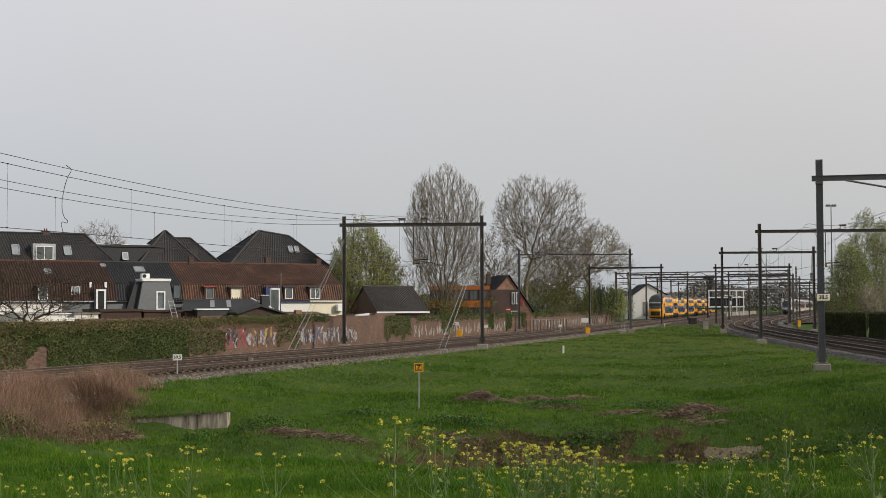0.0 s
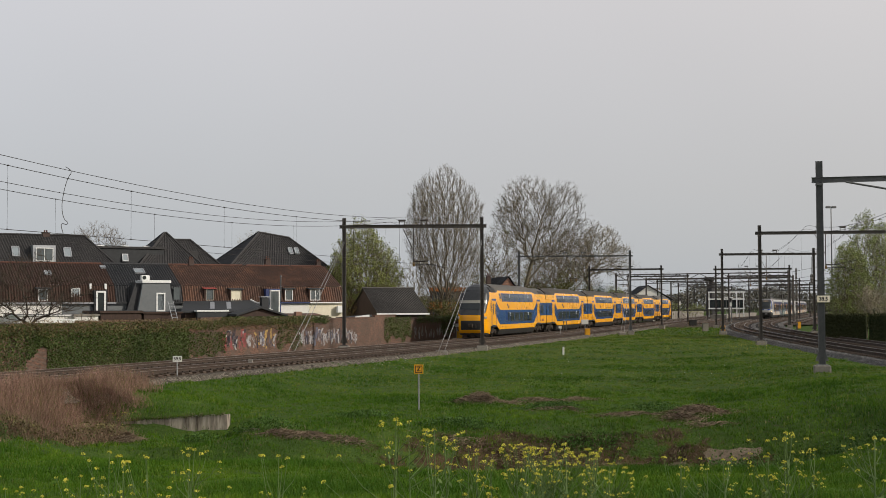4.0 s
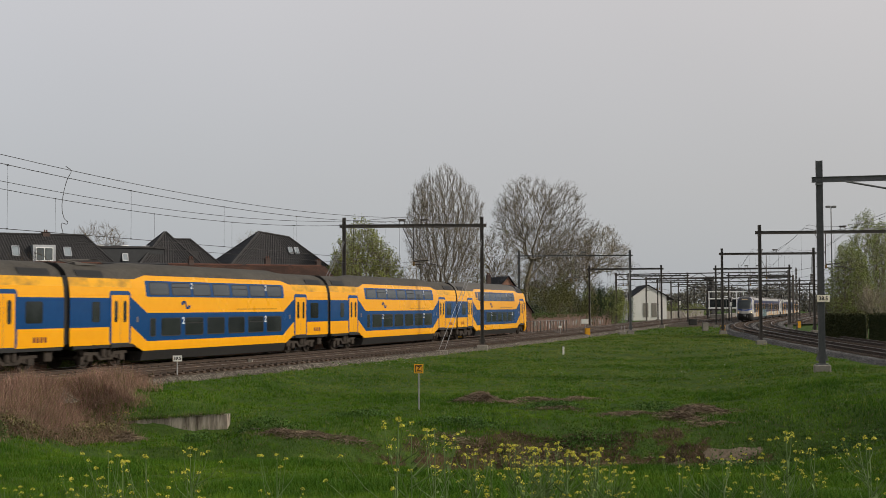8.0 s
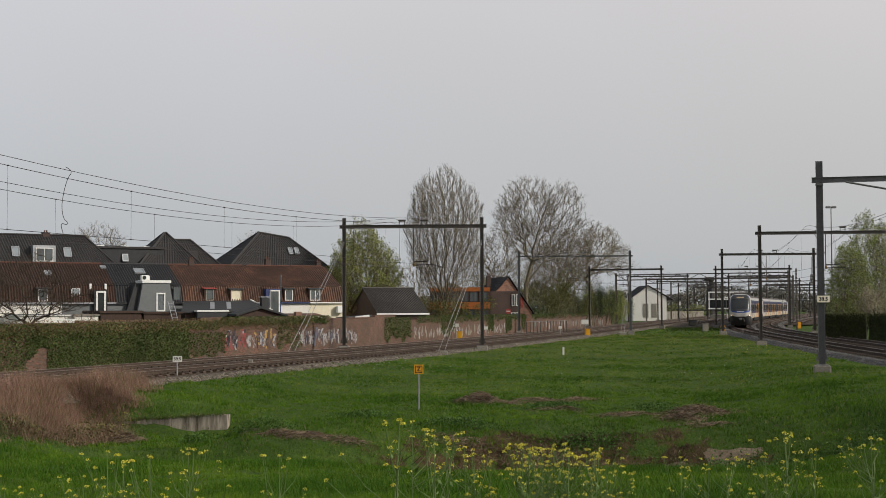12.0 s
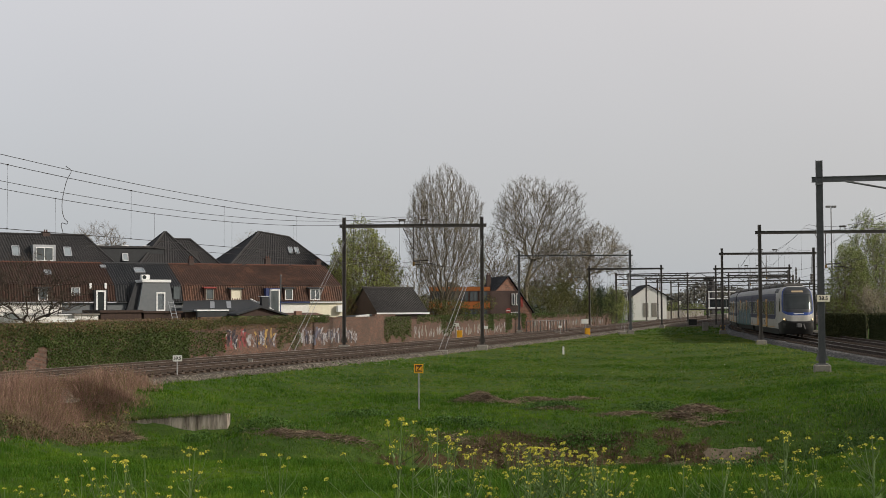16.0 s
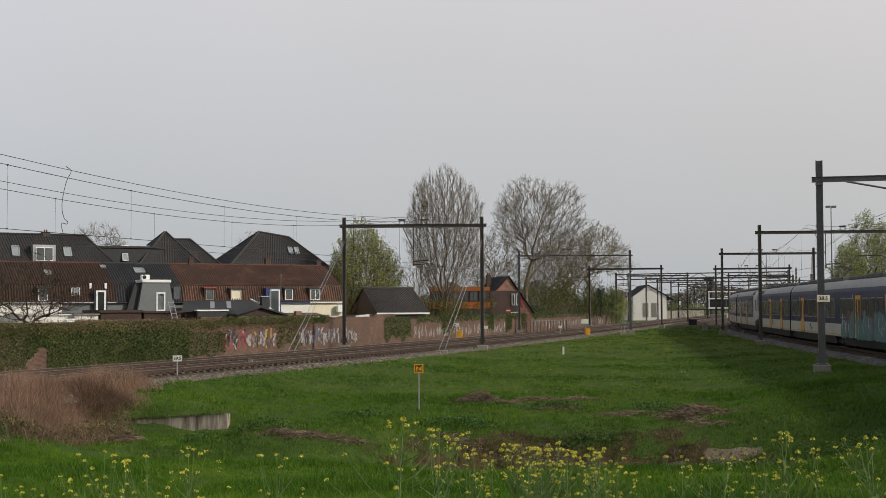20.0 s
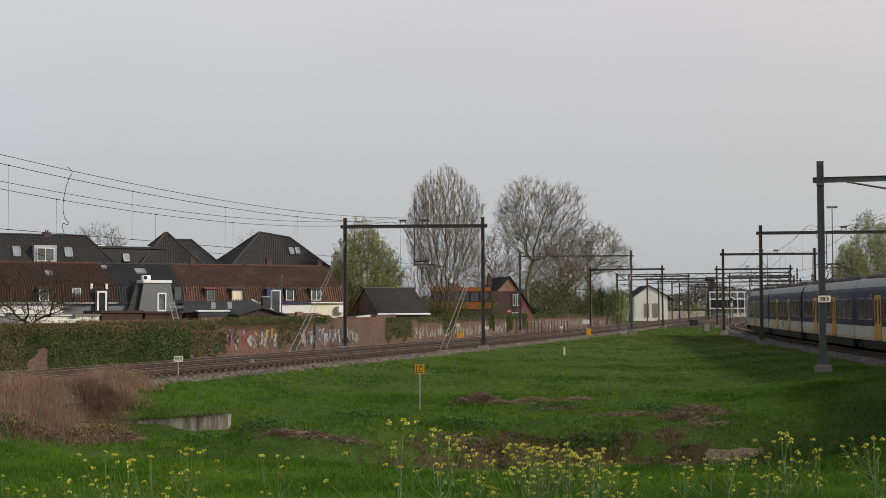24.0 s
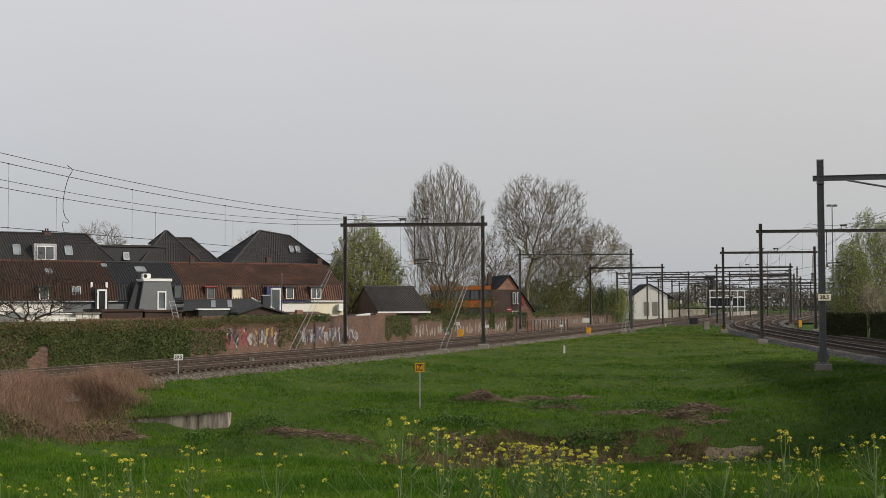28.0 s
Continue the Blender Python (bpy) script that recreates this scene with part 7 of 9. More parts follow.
def far_woods():
    r = np.random.RandomState(9)
    n = 64000
    x = r.uniform(-60, 260, n)
    y = 520 + r.uniform(0, 60, n) + 0.2 * x
    top = 8.5 + 2.5 * np.sin(x * 0.06) + 2.5 * np.sin(x * 0.17 + 1) + 1.5 * np.sin(x * 0.51)
    z = r.uniform(0, 1, n) ** 0.7 * top
    return tagged(part("far_woods", leaf_quads(np.stack([x, y, z], 1), 1.2, 9, [M["far_wood"]], aspect=0.4), None), "hazy grey-brown row of distant bare trees", "woods", kind="stuff")


far_woods()


def clipped_hedge(x0, y0, x1, y1, h, thick, seed, label):
    r = np.random.RandomState(seed)
    v = Vector((x1 - x0, y1 - y0, 0))
    th = thing("hedge", label, "hedge", at=Matrix.Translation((x0, y0, -0.5)) @ Matrix.Rotation(math.atan2(v.y, v.x), 4, "Z"))
    n = 9000
    L = v.length
    a, b, c = r.uniform(0, L, n), r.uniform(-thick / 2, thick / 2, n), r.uniform(0, h, n)
    f = r.randint(0, 5, n)
    b = np.where(f < 3, -thick / 2 + np.abs(r.normal(0, 0.05, n)), b)
    c = np.where(f == 3, h + r.normal(0, 0.05, n), c)
    tagged(part("foliage", leaf_quads(np.stack([a, b, c], 1), 0.13, seed, [M["leaf_hedge"]]), None, th), kind="stuff")
    # solid core: the shade between the leaves is put into its dark colour
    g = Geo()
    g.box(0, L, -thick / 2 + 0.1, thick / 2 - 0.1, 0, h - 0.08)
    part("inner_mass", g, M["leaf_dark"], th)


clipped_hedge(34.7, 118.6, 38.1, 117.3, 2.45, 1.4, 1, "dark clipped hedge with a level top")
clipped_hedge(38.5, 117.0, 44.0, 112.5, 2.45, 1.4, 2, "dark clipped hedge beside the curving tracks")


def ivy():
    """Ivy on the garden wall: a full coat at the near end, hanging patches further on."""
    r = np.random.RandomState(21)
    out = []
    def coat(s0, s1, z0, z1, n, thick=0.12, ragged=0.35):
        n = int(n * 1.3)
        s, z = r.uniform(s0, s1, n), r.uniform(0, 1, n)
        edge = 0.5 + 0.5 * np.sin(s * 2.3) * np.sin(s * 0.9 + 1)
        low = z0 + ragged * edge * (z1 - z0)
        z = low + (z1 - low) * z
        d = 0.12 + np.abs(r.normal(0, thick, n))
        for a, b, c in zip(s, d, z):
            out.append((*WALL.beside(a, b), c))
    w = wall_s
    coat(w(30), w(66.3), -0.6, 1.7, 30000, ragged=0.1)
    coat(w(66.3), w(67.9), 0.0, 1.6, 1500, ragged=0.5)
    coat(w(67.9), w(80.5), -0.6, 1.5, 16000, ragged=0.08)
    coat(w(80.5), w(84.6), -0.5, 1.2, 1600, ragged=0.3)
    coat(w(62), w(84), 1.3, 1.95, 4200, thick=0.22, ragged=0.3)
    coat(w(84), w(100), 1.5, 2.15, 4200, thick=0.22, ragged=0.3)
    coat(w(91.6), w(95.4), -0.5, 2.0, 1300, ragged=0.3)
    coat(w(112), w(118.5), -0.4, 1.9, 3000, ragged=0.35)
    coat(w(120), w(176), 1.1, 1.95, 6500, thick=0.2, ragged=0.5)
    for y0, y1 in ((127, 131), (143, 145), (150, 152.5), (157, 160)):
        coat(w(y0), w(y1), -0.3, 1.8, 1300, ragged=0.4)
    coat(w(176), w(222), 1.0, 1.9, 2200, thick=0.2, ragged=0.5)
    th = tagged(part("ivy", leaf_quads(np.array(out), 0.088, 21, [M["leaf_ivy"]], aspect=0.85), None), "glossy dark green ivy hanging over the wall", "ivy", kind="stuff")
    n = 13000
    s = r.uniform(w(50), w(97), n)
    pts = np.array([(*WALL.beside(a, 0.24 + abs(b)), c) for a, b, c in zip(s, r.normal(0, 0.2, n), 1.25 + 0.85 * r.uniform(0, 1, n) ** 0.7)])
    tagged(part("dry_twigs", leaf_quads(pts, 0.16, 22, [M["leaf_rust"]], aspect=0.16), None), "dry brown creeper twigs on the wall top", "creeper", kind="stuff")


ivy()

# ---------------------------------------------------------------- grass, reeds, heaps, flowers
M["blade"] = material("blade", (0.032, 0.080, 0.005), (0.150, 0.240, 0.016), 0.75, grain=1.6, stain=0.16, bump=0, island=0.12, spec=0.1, third=(0.070, 0.148, 0.009))
M["blade_pale"] = material("blade_pale", (0.115, 0.155, 0.025), (0.23, 0.25, 0.06), 0.8, grain=1.2, stain=0.2, bump=0, island=0.2, spec=0.15)
M["blade_deep"] = material("blade_deep", (0.020, 0.062, 0.005), (0.062, 0.145, 0.010), 0.7, grain=1.2, stain=0.3, bump=0, island=0.15, spec=0.1)
M["bramble"] = leafy("bramble", (0.065, 0.066, 0.022), (0.18, 0.15, 0.06), 0.45)
M["straw"] = material("straw", (0.08, 0.055, 0.037), (0.34, 0.26, 0.18), 0.85, grain=1.5, stain=0.5, bump=0, island=0.4, spec=0.2)
M["reed_dry"] = material("reed_dry", (0.15, 0.085, 0.062), (0.43, 0.27, 0.205), 0.85, grain=1.6, stain=0.7, bump=0, island=0.35, spec=0.2)
M["weed"] = leafy("weed", (0.03, 0.072, 0.012), (0.085, 0.165, 0.03), 0.4)


def blades(x, y, z, h, w, seed, lean=0.35, per=5, mats=("blade",), pale=0.0, kind=None):
    """Tufts of pointed blades at the given places."""
    r = np.random.RandomState(seed)
    n = len(x)
    X, Y, Z = (np.repeat(v, per) for v in (x, y, z))
    Hh, W = np.repeat(h, per) * r.uniform(0.55, 1.15, n * per), np.repeat(w, per)
    a = r.uniform(0, 2 * np.pi, n * per)
    l = r.uniform(0.15 * lean, lean, n * per) * Hh
    jx, jy = r.normal(0, 0.07, n * per), r.normal(0, 0.07, n * per)
    ca, sa = np.cos(a), np.sin(a)
    X, Y = X + jx, Y + jy
    V = np.stack([np.stack([X - sa * W, Y + ca * W, Z - 0.03], 1), np.stack([X + sa * W, Y - ca * W, Z - 0.03], 1), np.stack([X + ca * l, Y + sa * l, Z + Hh], 1)], 1).reshape(-1, 3)
    idx = np.repeat((r.uniform(size=n) < pale).astype(int) if kind is None else kind, per)
    me = fast_mesh("blades", V, np.arange(3 * n * per).reshape(-1, 3), [M[m] for m in mats], idx)
    return me


def clear_of_tracks(x, y):
    dl, dr = LEFT.dist(x, y) - GAP / 2, RIGHT.dist(x, y) - GAP / 2
    return (np.abs(dl) > 4.4) & (np.abs(dr) > 4.8)


def lie(x, y):
    return ground_z(x, y) + rough_z(x, y)


def patch(x, y, s):
    """Slow variation over the meadow, 0 to 1."""
    return 0.5 + 0.25 * np.sin(x * 0.31 * s + 1.7 * np.sin(y * 0.17 * s)) + 0.25 * np.sin(y * 0.43 * s + 1.1 * np.sin(x * 0.23 * s + 2))


def build_meadow():
    r = np.random.RandomState(77)
    # distance from, to, tufts to the square metre, height, half width of a blade, half the view, how far it leans, share of pale blades
    for band, (y0, y1, dens, h, w, half, lean, pale) in enumerate(((19, 31, 170, 0.15, 0.0045, 0.40, 1.3, 0.05), (31, 42, 150, 0.13, 0.006, 0.39, 1.2, 0.06), (42, 58, 88, 0.11, 0.008, 0.38, 1.1, 0.10), (58, 84, 42, 0.09, 0.011, 0.38, 1.1, 0.32),
                                                                   (84, 150, 12, 0.085, 0.02, 0.36, 1.2, 0.65), (150, 212, 3, 0.10, 0.04, 0.30, 1.2, 0.4))):
        n = int((y1 - y0) * (y0 + y1) * half * dens)
        y = np.sqrt(r.uniform(y0 ** 2, y1 ** 2, n))
        x = r.uniform(-half, half, n) * y
        keep = clear_of_tracks(x, y) & (LEFT.dist(x, y) > 0) & (RIGHT.dist(x, y) < 0)
        keep &= r.uniform(size=n) > 1.15 * bareness(x, y)
        x, y = x[keep], y[keep]
        z = lie(x, y)
        lush = np.clip(0.5 + 0.9 * (patch(x, y, 1.6) - 0.5) + 0.8 * (patch(y * 0.7 + 9, x, 3.1) - 0.5), 0, 1)
        hh = h * (0.45 + 0.75 * lush + 0.35 * patch(x, y, 4.3)) * r.uniform(0.7, 1.3, len(x))
        # rank dark tussocks, long leaning blades, and finer pale ones
        kind = np.where(r.uniform(size=len(x)) < pale * (1.6 - 1.2 * lush), 1, np.where(r.uniform(size=len(x)) < 0.75 * np.clip(lush * 1.7 - 0.75 + (0.5, 0.3, 0, 0, 0, 0)[band], 0, 1), 2, 0))
        me = blades(x, y, z, hh, np.full(len(x), w) * r.uniform(0.8, 1.4, len(x)), 200 + band, lean=lean, per=4, mats=("blade", "blade_pale", "blade_deep"), kind=kind)
        tagged(part("meadow_grass", me, None), "lush green uneven meadow grass", "grass", kind="stuff")


build_meadow()


def bank_stubble():
    r = np.random.RandomState(78)
    n = 42000
    x, y = r.uniform(-8, 17, n), r.uniform(41, 48, n)
    keep = r.uniform(size=n) < 0.75 * bareness(x, y) + 0.03
    x, y = x[keep], y[keep]
    me = blades(x, y, lie(x, y), r.uniform(0.05, 0.14, len(x)), np.full(len(x), 0.009), 79, lean=2.2, per=4, mats=("straw", "blade"), pale=0.5)
    tagged(part("bank_stubble", me, None), "short dry brown stubble on the ditch bank", "stubble", kind="stuff")


bank_stubble()


def daisies():
    r = np.random.RandomState(81)
    n = 420
    x, y = np.concatenate([r.normal(-3.2, 1.1, 300), r.normal(10.5, 3.0, 120)]), np.concatenate([r.normal(79, 3.6, 300), r.normal(70, 5.0, 120)])
    pts = np.stack([x, y, lie(x, y) + r.uniform(0.06, 0.14, n)], 1)
    tagged(part("daisies", leaf_quads(pts, 0.042, 82, [M["daisy"]], aspect=0.9), None), "scattered small white daisies in the grass", "flowers", kind="stuff")


M["daisy"] = leafy("daisy", (0.45, 0.46, 0.40), (0.62, 0.62, 0.56), 0.1)
daisies()


def straw_heap(x, y, w, d, h, n, seed, label="heap of dry brown cut reeds on the grass", mat="straw", size=0.5):
    r = np.random.RandomState(seed)
    px, py = r.normal(0, w / 3.2, n), r.normal(0, d / 3.2, n)
    q = np.exp(-(px / (w / 2)) ** 2 - (py / (d / 2)) ** 2)
    pz = q * h * r.uniform(0.3, 1.1, n) + 0.02
    a = r.uniform(0, 2 * np.pi, n)
    L, tilt = size * r.uniform(0.4, 1.3, n), r.normal(0, 0.25, n)
    dx, dy, dz = np.cos(a) * L / 2, np.sin(a) * L / 2, tilt * L / 2
    wv = 0.0034 * r.uniform(0.6, 1.8, n)
    gx, gy = x + px, y + py
    gz = lie(gx, gy) + pz
    C = np.stack([gx, gy, gz], 1)
    D, N = np.stack([dx, dy, dz], 1), np.stack([-np.sin(a) * wv, np.cos(a) * wv, wv], 1)
    V = np.stack([C - D - N, C - D + N, C + D + N, C + D - N], 1).reshape(-1, 3)
    return tagged(part("straw_heap", fast_mesh("straw", V, np.arange(4 * n).reshape(n, 4), [M[mat]]), None), label, "straw heap", kind="stuff")


# x, y, width, depth, height, stalks, length of a stalk
for k, (x, y, w, d, h, n, size) in enumerate(((1.45, 54.6, 1.5, 1.2, 0.36, 1500, 0.32), (2.4, 54.2, 1.6, 0.9, 0.12, 500, 0.28), (4.2, 55.0, 2.0, 0.9, 0.12, 600, 0.26), (5.6, 55.2, 1.6, 0.8, 0.12, 450, 0.26), (4.6, 51.6, 1.8, 0.7, 0.10, 450, 0.24),
                                              (9.9, 50.2, 1.8, 1.3, 0.30, 1700, 0.34), (8.9, 48.6, 1.3, 0.9, 0.22, 900, 0.32), (7.2, 49.8, 2.6, 0.9, 0.10, 700, 0.24), (9.7, 47.4, 1.6, 0.6, 0.08, 300, 0.22), (-5.6, 45.4, 1.5, 0.5, 0.14, 420, 0.36), (-4.5, 45.0, 1.6, 0.5, 0.12, 380, 0.36), (-3.2, 44.8, 1.4, 0.4, 0.10, 200, 0.3), (-13.2, 49.8, 1.4, 0.5, 0.2, 420, 0.45), (-12.6, 49.2, 1.2, 0.4, 0.15, 300, 0.45),
                                              (-11.3, 46.4, 1.0, 0.6, 0.30, 520, 0.36), (-7.6, 40.2, 1.1, 0.5, 0.10, 300, 0.22), (3.6, 45.6, 2.4, 1.2, 0.16, 600, 0.26), (0.6, 45.6, 2.0, 0.9, 0.12, 300, 0.26), (6.0, 45.2, 2.4, 1.0, 0.10, 350, 0.26))):
    straw_heap(x, y, w, d, h, int(n * 1.6), 300 + k, size=size)
M["dry_earth"] = material("dry_earth", (0.07, 0.052, 0.036), (0.30, 0.235, 0.17), 0.95, grain=9, stain=1.5, bump=0.7, depth=0.04, spec=0.1)
for k, (x, y, w, d) in enumerate(((7.9, 45.0, 1.7, 0.9), (9.9, 45.2, 2.2, 1.0), (-6.9, 46.6, 1.1, 0.6))):
    g, rows = Geo(), []
    rnd = random.Random(k)
    for i in range(9):
        row = []
        for j in range(24):
            t = 2 * math.pi * j / 24
            q = i / 8 * (1 + 0.2 * math.sin(3 * t + k) + rnd.uniform(-0.05, 0.05))
            px, py = x + math.cos(t) * w / 2 * q, y + math.sin(t) * d / 2 * q
            row.append((px, py, float(lie(px, py)) + 0.13 * (1 - (i / 8) ** 2) - 0.04 + rnd.uniform(-0.015, 0.015)))
        rows.append(row)
    g.grid(rows, closed=True)
    tagged(part("earth_mound", g, M["dry_earth"], smooth=True), "bare pale patch of slumped ditch earth", "earth")


def build_reeds():
    r = np.random.RandomState(31)
    n = 88000
    y = r.uniform(37, 62, n)
    x = y * r.uniform(-0.42, -0.20, n)
    dl = LEFT.dist(x, y) - GAP / 2
    keep = (x < (-0.252 + 0.012 * (y > 46)) * y + 0.5 * np.sin(y * 3.1) + r.normal(0, 0.45, n)) & (dl > np.where(y < 53, 3.1, 3.95))
    q = ((x + 14.2) * -4.8 + (y - 41.8) * 2.2) / 5.28      # metres up the bank from the foot of the stand
    keep &= (r.uniform(size=n) < 0.55 + 0.7 * patch(x, y, 3.7)) & (q > 0.15 + 0.2 * np.sin(y * 2.3) + r.normal(0, 0.15, n))
    x, y = x[keep], y[keep]
    ex, ey = np.append(r.normal(-14.1, 0.55, 2200), r.normal(-12.7, 0.4, 1000)), np.append(r.normal(49.3, 0.7, 2200), r.normal(48.9, 0.35, 1000))
    x, y, q, keep = np.append(x, ex), np.append(y, ey), np.append(q[keep], np.full(3200, 1.0)), slice(None)
    z = lie(x, y)
    h = 0.80 * (0.35 + 0.8 * patch(x, y, 2.6)) * np.clip(0.5 + 0.5 * q[keep], 0.5, 1) * r.uniform(0.6, 1.25, len(x))
    me = blades(x, y, z, h, np.full(len(x), 0.0055), 32, lean=0.95, per=4, mats=("reed_dry", "straw", "blade_pale"), kind=np.where(r.uniform(size=len(x)) < 0.14, 1, np.where(r.uniform(size=len(x)) < 0.08 + 0.25 * (q[keep] < 0.7), 2, 0)))
    tagged(part("dry_reeds", me, None), "pinkish brown stand of dry reeds beside the ditch", "reeds", kind="stuff")
    # a tangle of brambles in front of them, brown and green
    m = 5200
    u, v = r.uniform(-0.5, 1.1, m), r.normal(0.1, 0.4, m)
    cx, cy = -14.2 + 2.2 * u - 0.91 * v, 41.8 + 4.8 * u + 0.42 * v
    top = 0.28 + 0.42 * patch(cx, cy, 3.3)
    pts = np.stack([cx, cy, lie(cx, cy) + r.uniform(0, 1, m) * top], 1)
    tagged(part("brambles", leaf_quads(pts, 0.085, 34, [M["bramble"]], aspect=0.7), None), "low tangled brown-green brambles below the reeds", "brambles", kind="stuff")
    u, v = r.uniform(-0.5, 1.15, 2600), r.normal(0.3, 0.45, 2600)
    cx, cy = -14.2 + 2.2 * u - 0.91 * v, 41.8 + 4.8 * u + 0.42 * v
    me = blades(cx, cy, lie(cx, cy), r.uniform(0.3, 0.75, 2600), np.full(2600, 0.006), 35, lean=1.4, per=4, mats=("straw", "reed_dry"), pale=0.5)
    tagged(part("bramble_stems", me, None), "dry arching stems among the brambles", "brambles", kind="stuff")
    # weeds at the foot of the reeds and along the ditch
    pts = []
    for cx, cy, w, d, h, m in ((-14.2, 41.3, 1.2, 1.0, 0.45, 700), (-8.6, 45.8, 1.6, 0.8, 0.4, 500), (-6.4, 46.4, 2.6, 0.7, 0.5, 1100), (5.2, 46.3, 3, 1.1, 0.35, 1400), (9.6, 44.5, 4.5, 1.2, 0.4, 2000), (0.6, 47.3, 3.4, 1.2, 0.3, 1300), (-3.2, 49.6, 3, 1.6, 0.2, 900), (4.4, 51.8, 3.2, 1.4, 0.3, 1200), (9.8, 42.0, 4, 1.0, 0.4, 1400), (-6.5, 72, 3, 3, 0.2, 500), (13, 43.5, 5, 2.0, 0.35, 1800), (8.3, 51.6, 3, 1.4, 0.25, 1000)):
        a, b = r.normal(0, w / 4, m), r.normal(0, d / 4, m)
        pts.append(np.stack([cx + a, cy + b, lie(cx + a, cy + b) + r.uniform(0, h, m) * np.exp(-(a / w) ** 2 * 3)], 1))
    tagged(part("ditch_weeds", leaf_quads(np.concatenate(pts), 0.08, 33, [M["weed"]]), None), "dark green broad-leaved weeds along the ditch", "weeds", kind="stuff")


build_reeds()

# concrete head wall of a culvert
hw = thing("head_wall", "weathered concrete culvert head wall among reeds", "head wall")
g = Geo()
rows = []
rnd = random.Random(8)
for i in range(25):
    t = i / 24
    x, y = -13.0 + 5.05 * t, 48.9 - 0.9 * t
    top = -1.56 + 0.38 * t + rnd.uniform(-0.03, 0.03)
    rows.append([(x, y, -2.6), (x, y, top), (x + 0.06, y + 0.3, top + rnd.uniform(-0.02, 0.02)), (x + 0.06, y + 0.3, -2.6)])
g.grid(rows)
g.face(rows[0])
g.face(rows[-1][::-1])
part("wall", g, M["stained_concrete"] if "stained_concrete" in M else M.setdefault("stained_concrete", material("stained_concrete", (0.075, 0.058, 0.042), (0.50, 0.43, 0.35), 0.92, grain=3, stain=1.2, bump=0.4, contrast=(0.38, 0.6), stretch=(2.4, 2.4, 0.35))), hw)
tuft = np.random.RandomState(52)
along = tuft.uniform(0.1, 0.98, 420)
tagged(part("wall_fringe", blades(-13.0 + 5.05 * along, 48.95 - 0.9 * along, -1.56 + 0.38 * along, tuft.uniform(0.06, 0.2, 420), np.full(420, 0.007), 53, lean=2.4, per=4, mats=("straw", "blade", "blade_deep"), kind=tuft.randint(0, 3, 420)), None), "grass and dry stems overhanging the culvert wall", "grass", kind="stuff")
g = Geo()
g.box(-11.9, -7.93, 47.9, 48.0, -2.75, -2.5, bevel=0.03)
part("footing", g, M["stained_concrete"], hw)

# ---- flowering rape in the foreground
M["petal"] = leafy("petal", (0.50, 0.46, 0.04), (0.68, 0.63, 0.11), 0.2)
M["stalk"] = leafy("stalk", (0.085, 0.135, 0.04), (0.17, 0.24, 0.085), 0.2)


def rape_plant(seed, h, heads, wide=1.0):
    """Bare stalks, forked low down, each with one round flower head."""
    rnd = random.Random(seed)
    th = thing("rape_plant", "flowering rape plant with yellow heads in the grass", "plant", "rape plants")
    st, fl, lf = Geo(), [], []
    top = Vector((rnd.uniform(-0.05, 0.05), rnd.uniform(-0.05, 0.05), h))
    st.tube([(0, 0, -0.05), top * 0.5 + Vector((0.02, 0, 0)), top], [0.008, 0.006, 0.003], 5)
    ends = [top]
    for k in range(heads - 1):
        t = rnd.uniform(0.34, 0.84)
        a = rnd.uniform(0, 2 * math.pi)
        b = top * t
        r = rnd.uniform(0.32, 0.72) * (1.12 - t) * wide
        e = b + Vector((math.cos(a) * r, math.sin(a) * r, min(h * 0.99 - b.z, rnd.uniform(0.16, 0.46) * h)))
        st.tube([b, b.lerp(e, 0.5) + Vector((math.cos(a) * 0.03, math.sin(a) * 0.03, -0.02)), e], [0.0045, 0.0035, 0.0022], 4)
        ends.append(e)
        lf += [b + Vector((math.cos(a) * 0.05, math.sin(a) * 0.05, 0.01))]
    for e in ends:
        for j in range(rnd.randint(14, 26)):
            a, c = rnd.uniform(0, 2 * math.pi), rnd.uniform(-0.4, 1)
            q = math.sqrt(1 - c * c) * 0.019
            fl.append(e + Vector((math.cos(a) * q, math.sin(a) * q, c * 0.015)))
        if rnd.random() < 0.3:
            fl += [e + Vector((rnd.gauss(0, 0.014), rnd.gauss(0, 0.014), -0.04 - rnd.random() * 0.05)) for _ in range(4)]
    lf += [Vector((rnd.gauss(0, 0.06), rnd.gauss(0, 0.06), rnd.uniform(0.05, h * 0.45))) for _ in range(11)]
    part("stalk", st, M["stalk"], th)
    tagged(part("blossom", leaf_quads(np.array(fl), 0.0145, seed, [M["petal"]], aspect=0.9), None, th, "bright yellow petals"), kind="stuff")
    tagged(part("foliage", leaf_quads(np.array(lf), 0.075, seed + 1, [M["stalk"]], aspect=0.28), None, th), kind="stuff")
    return th


RAPE = []


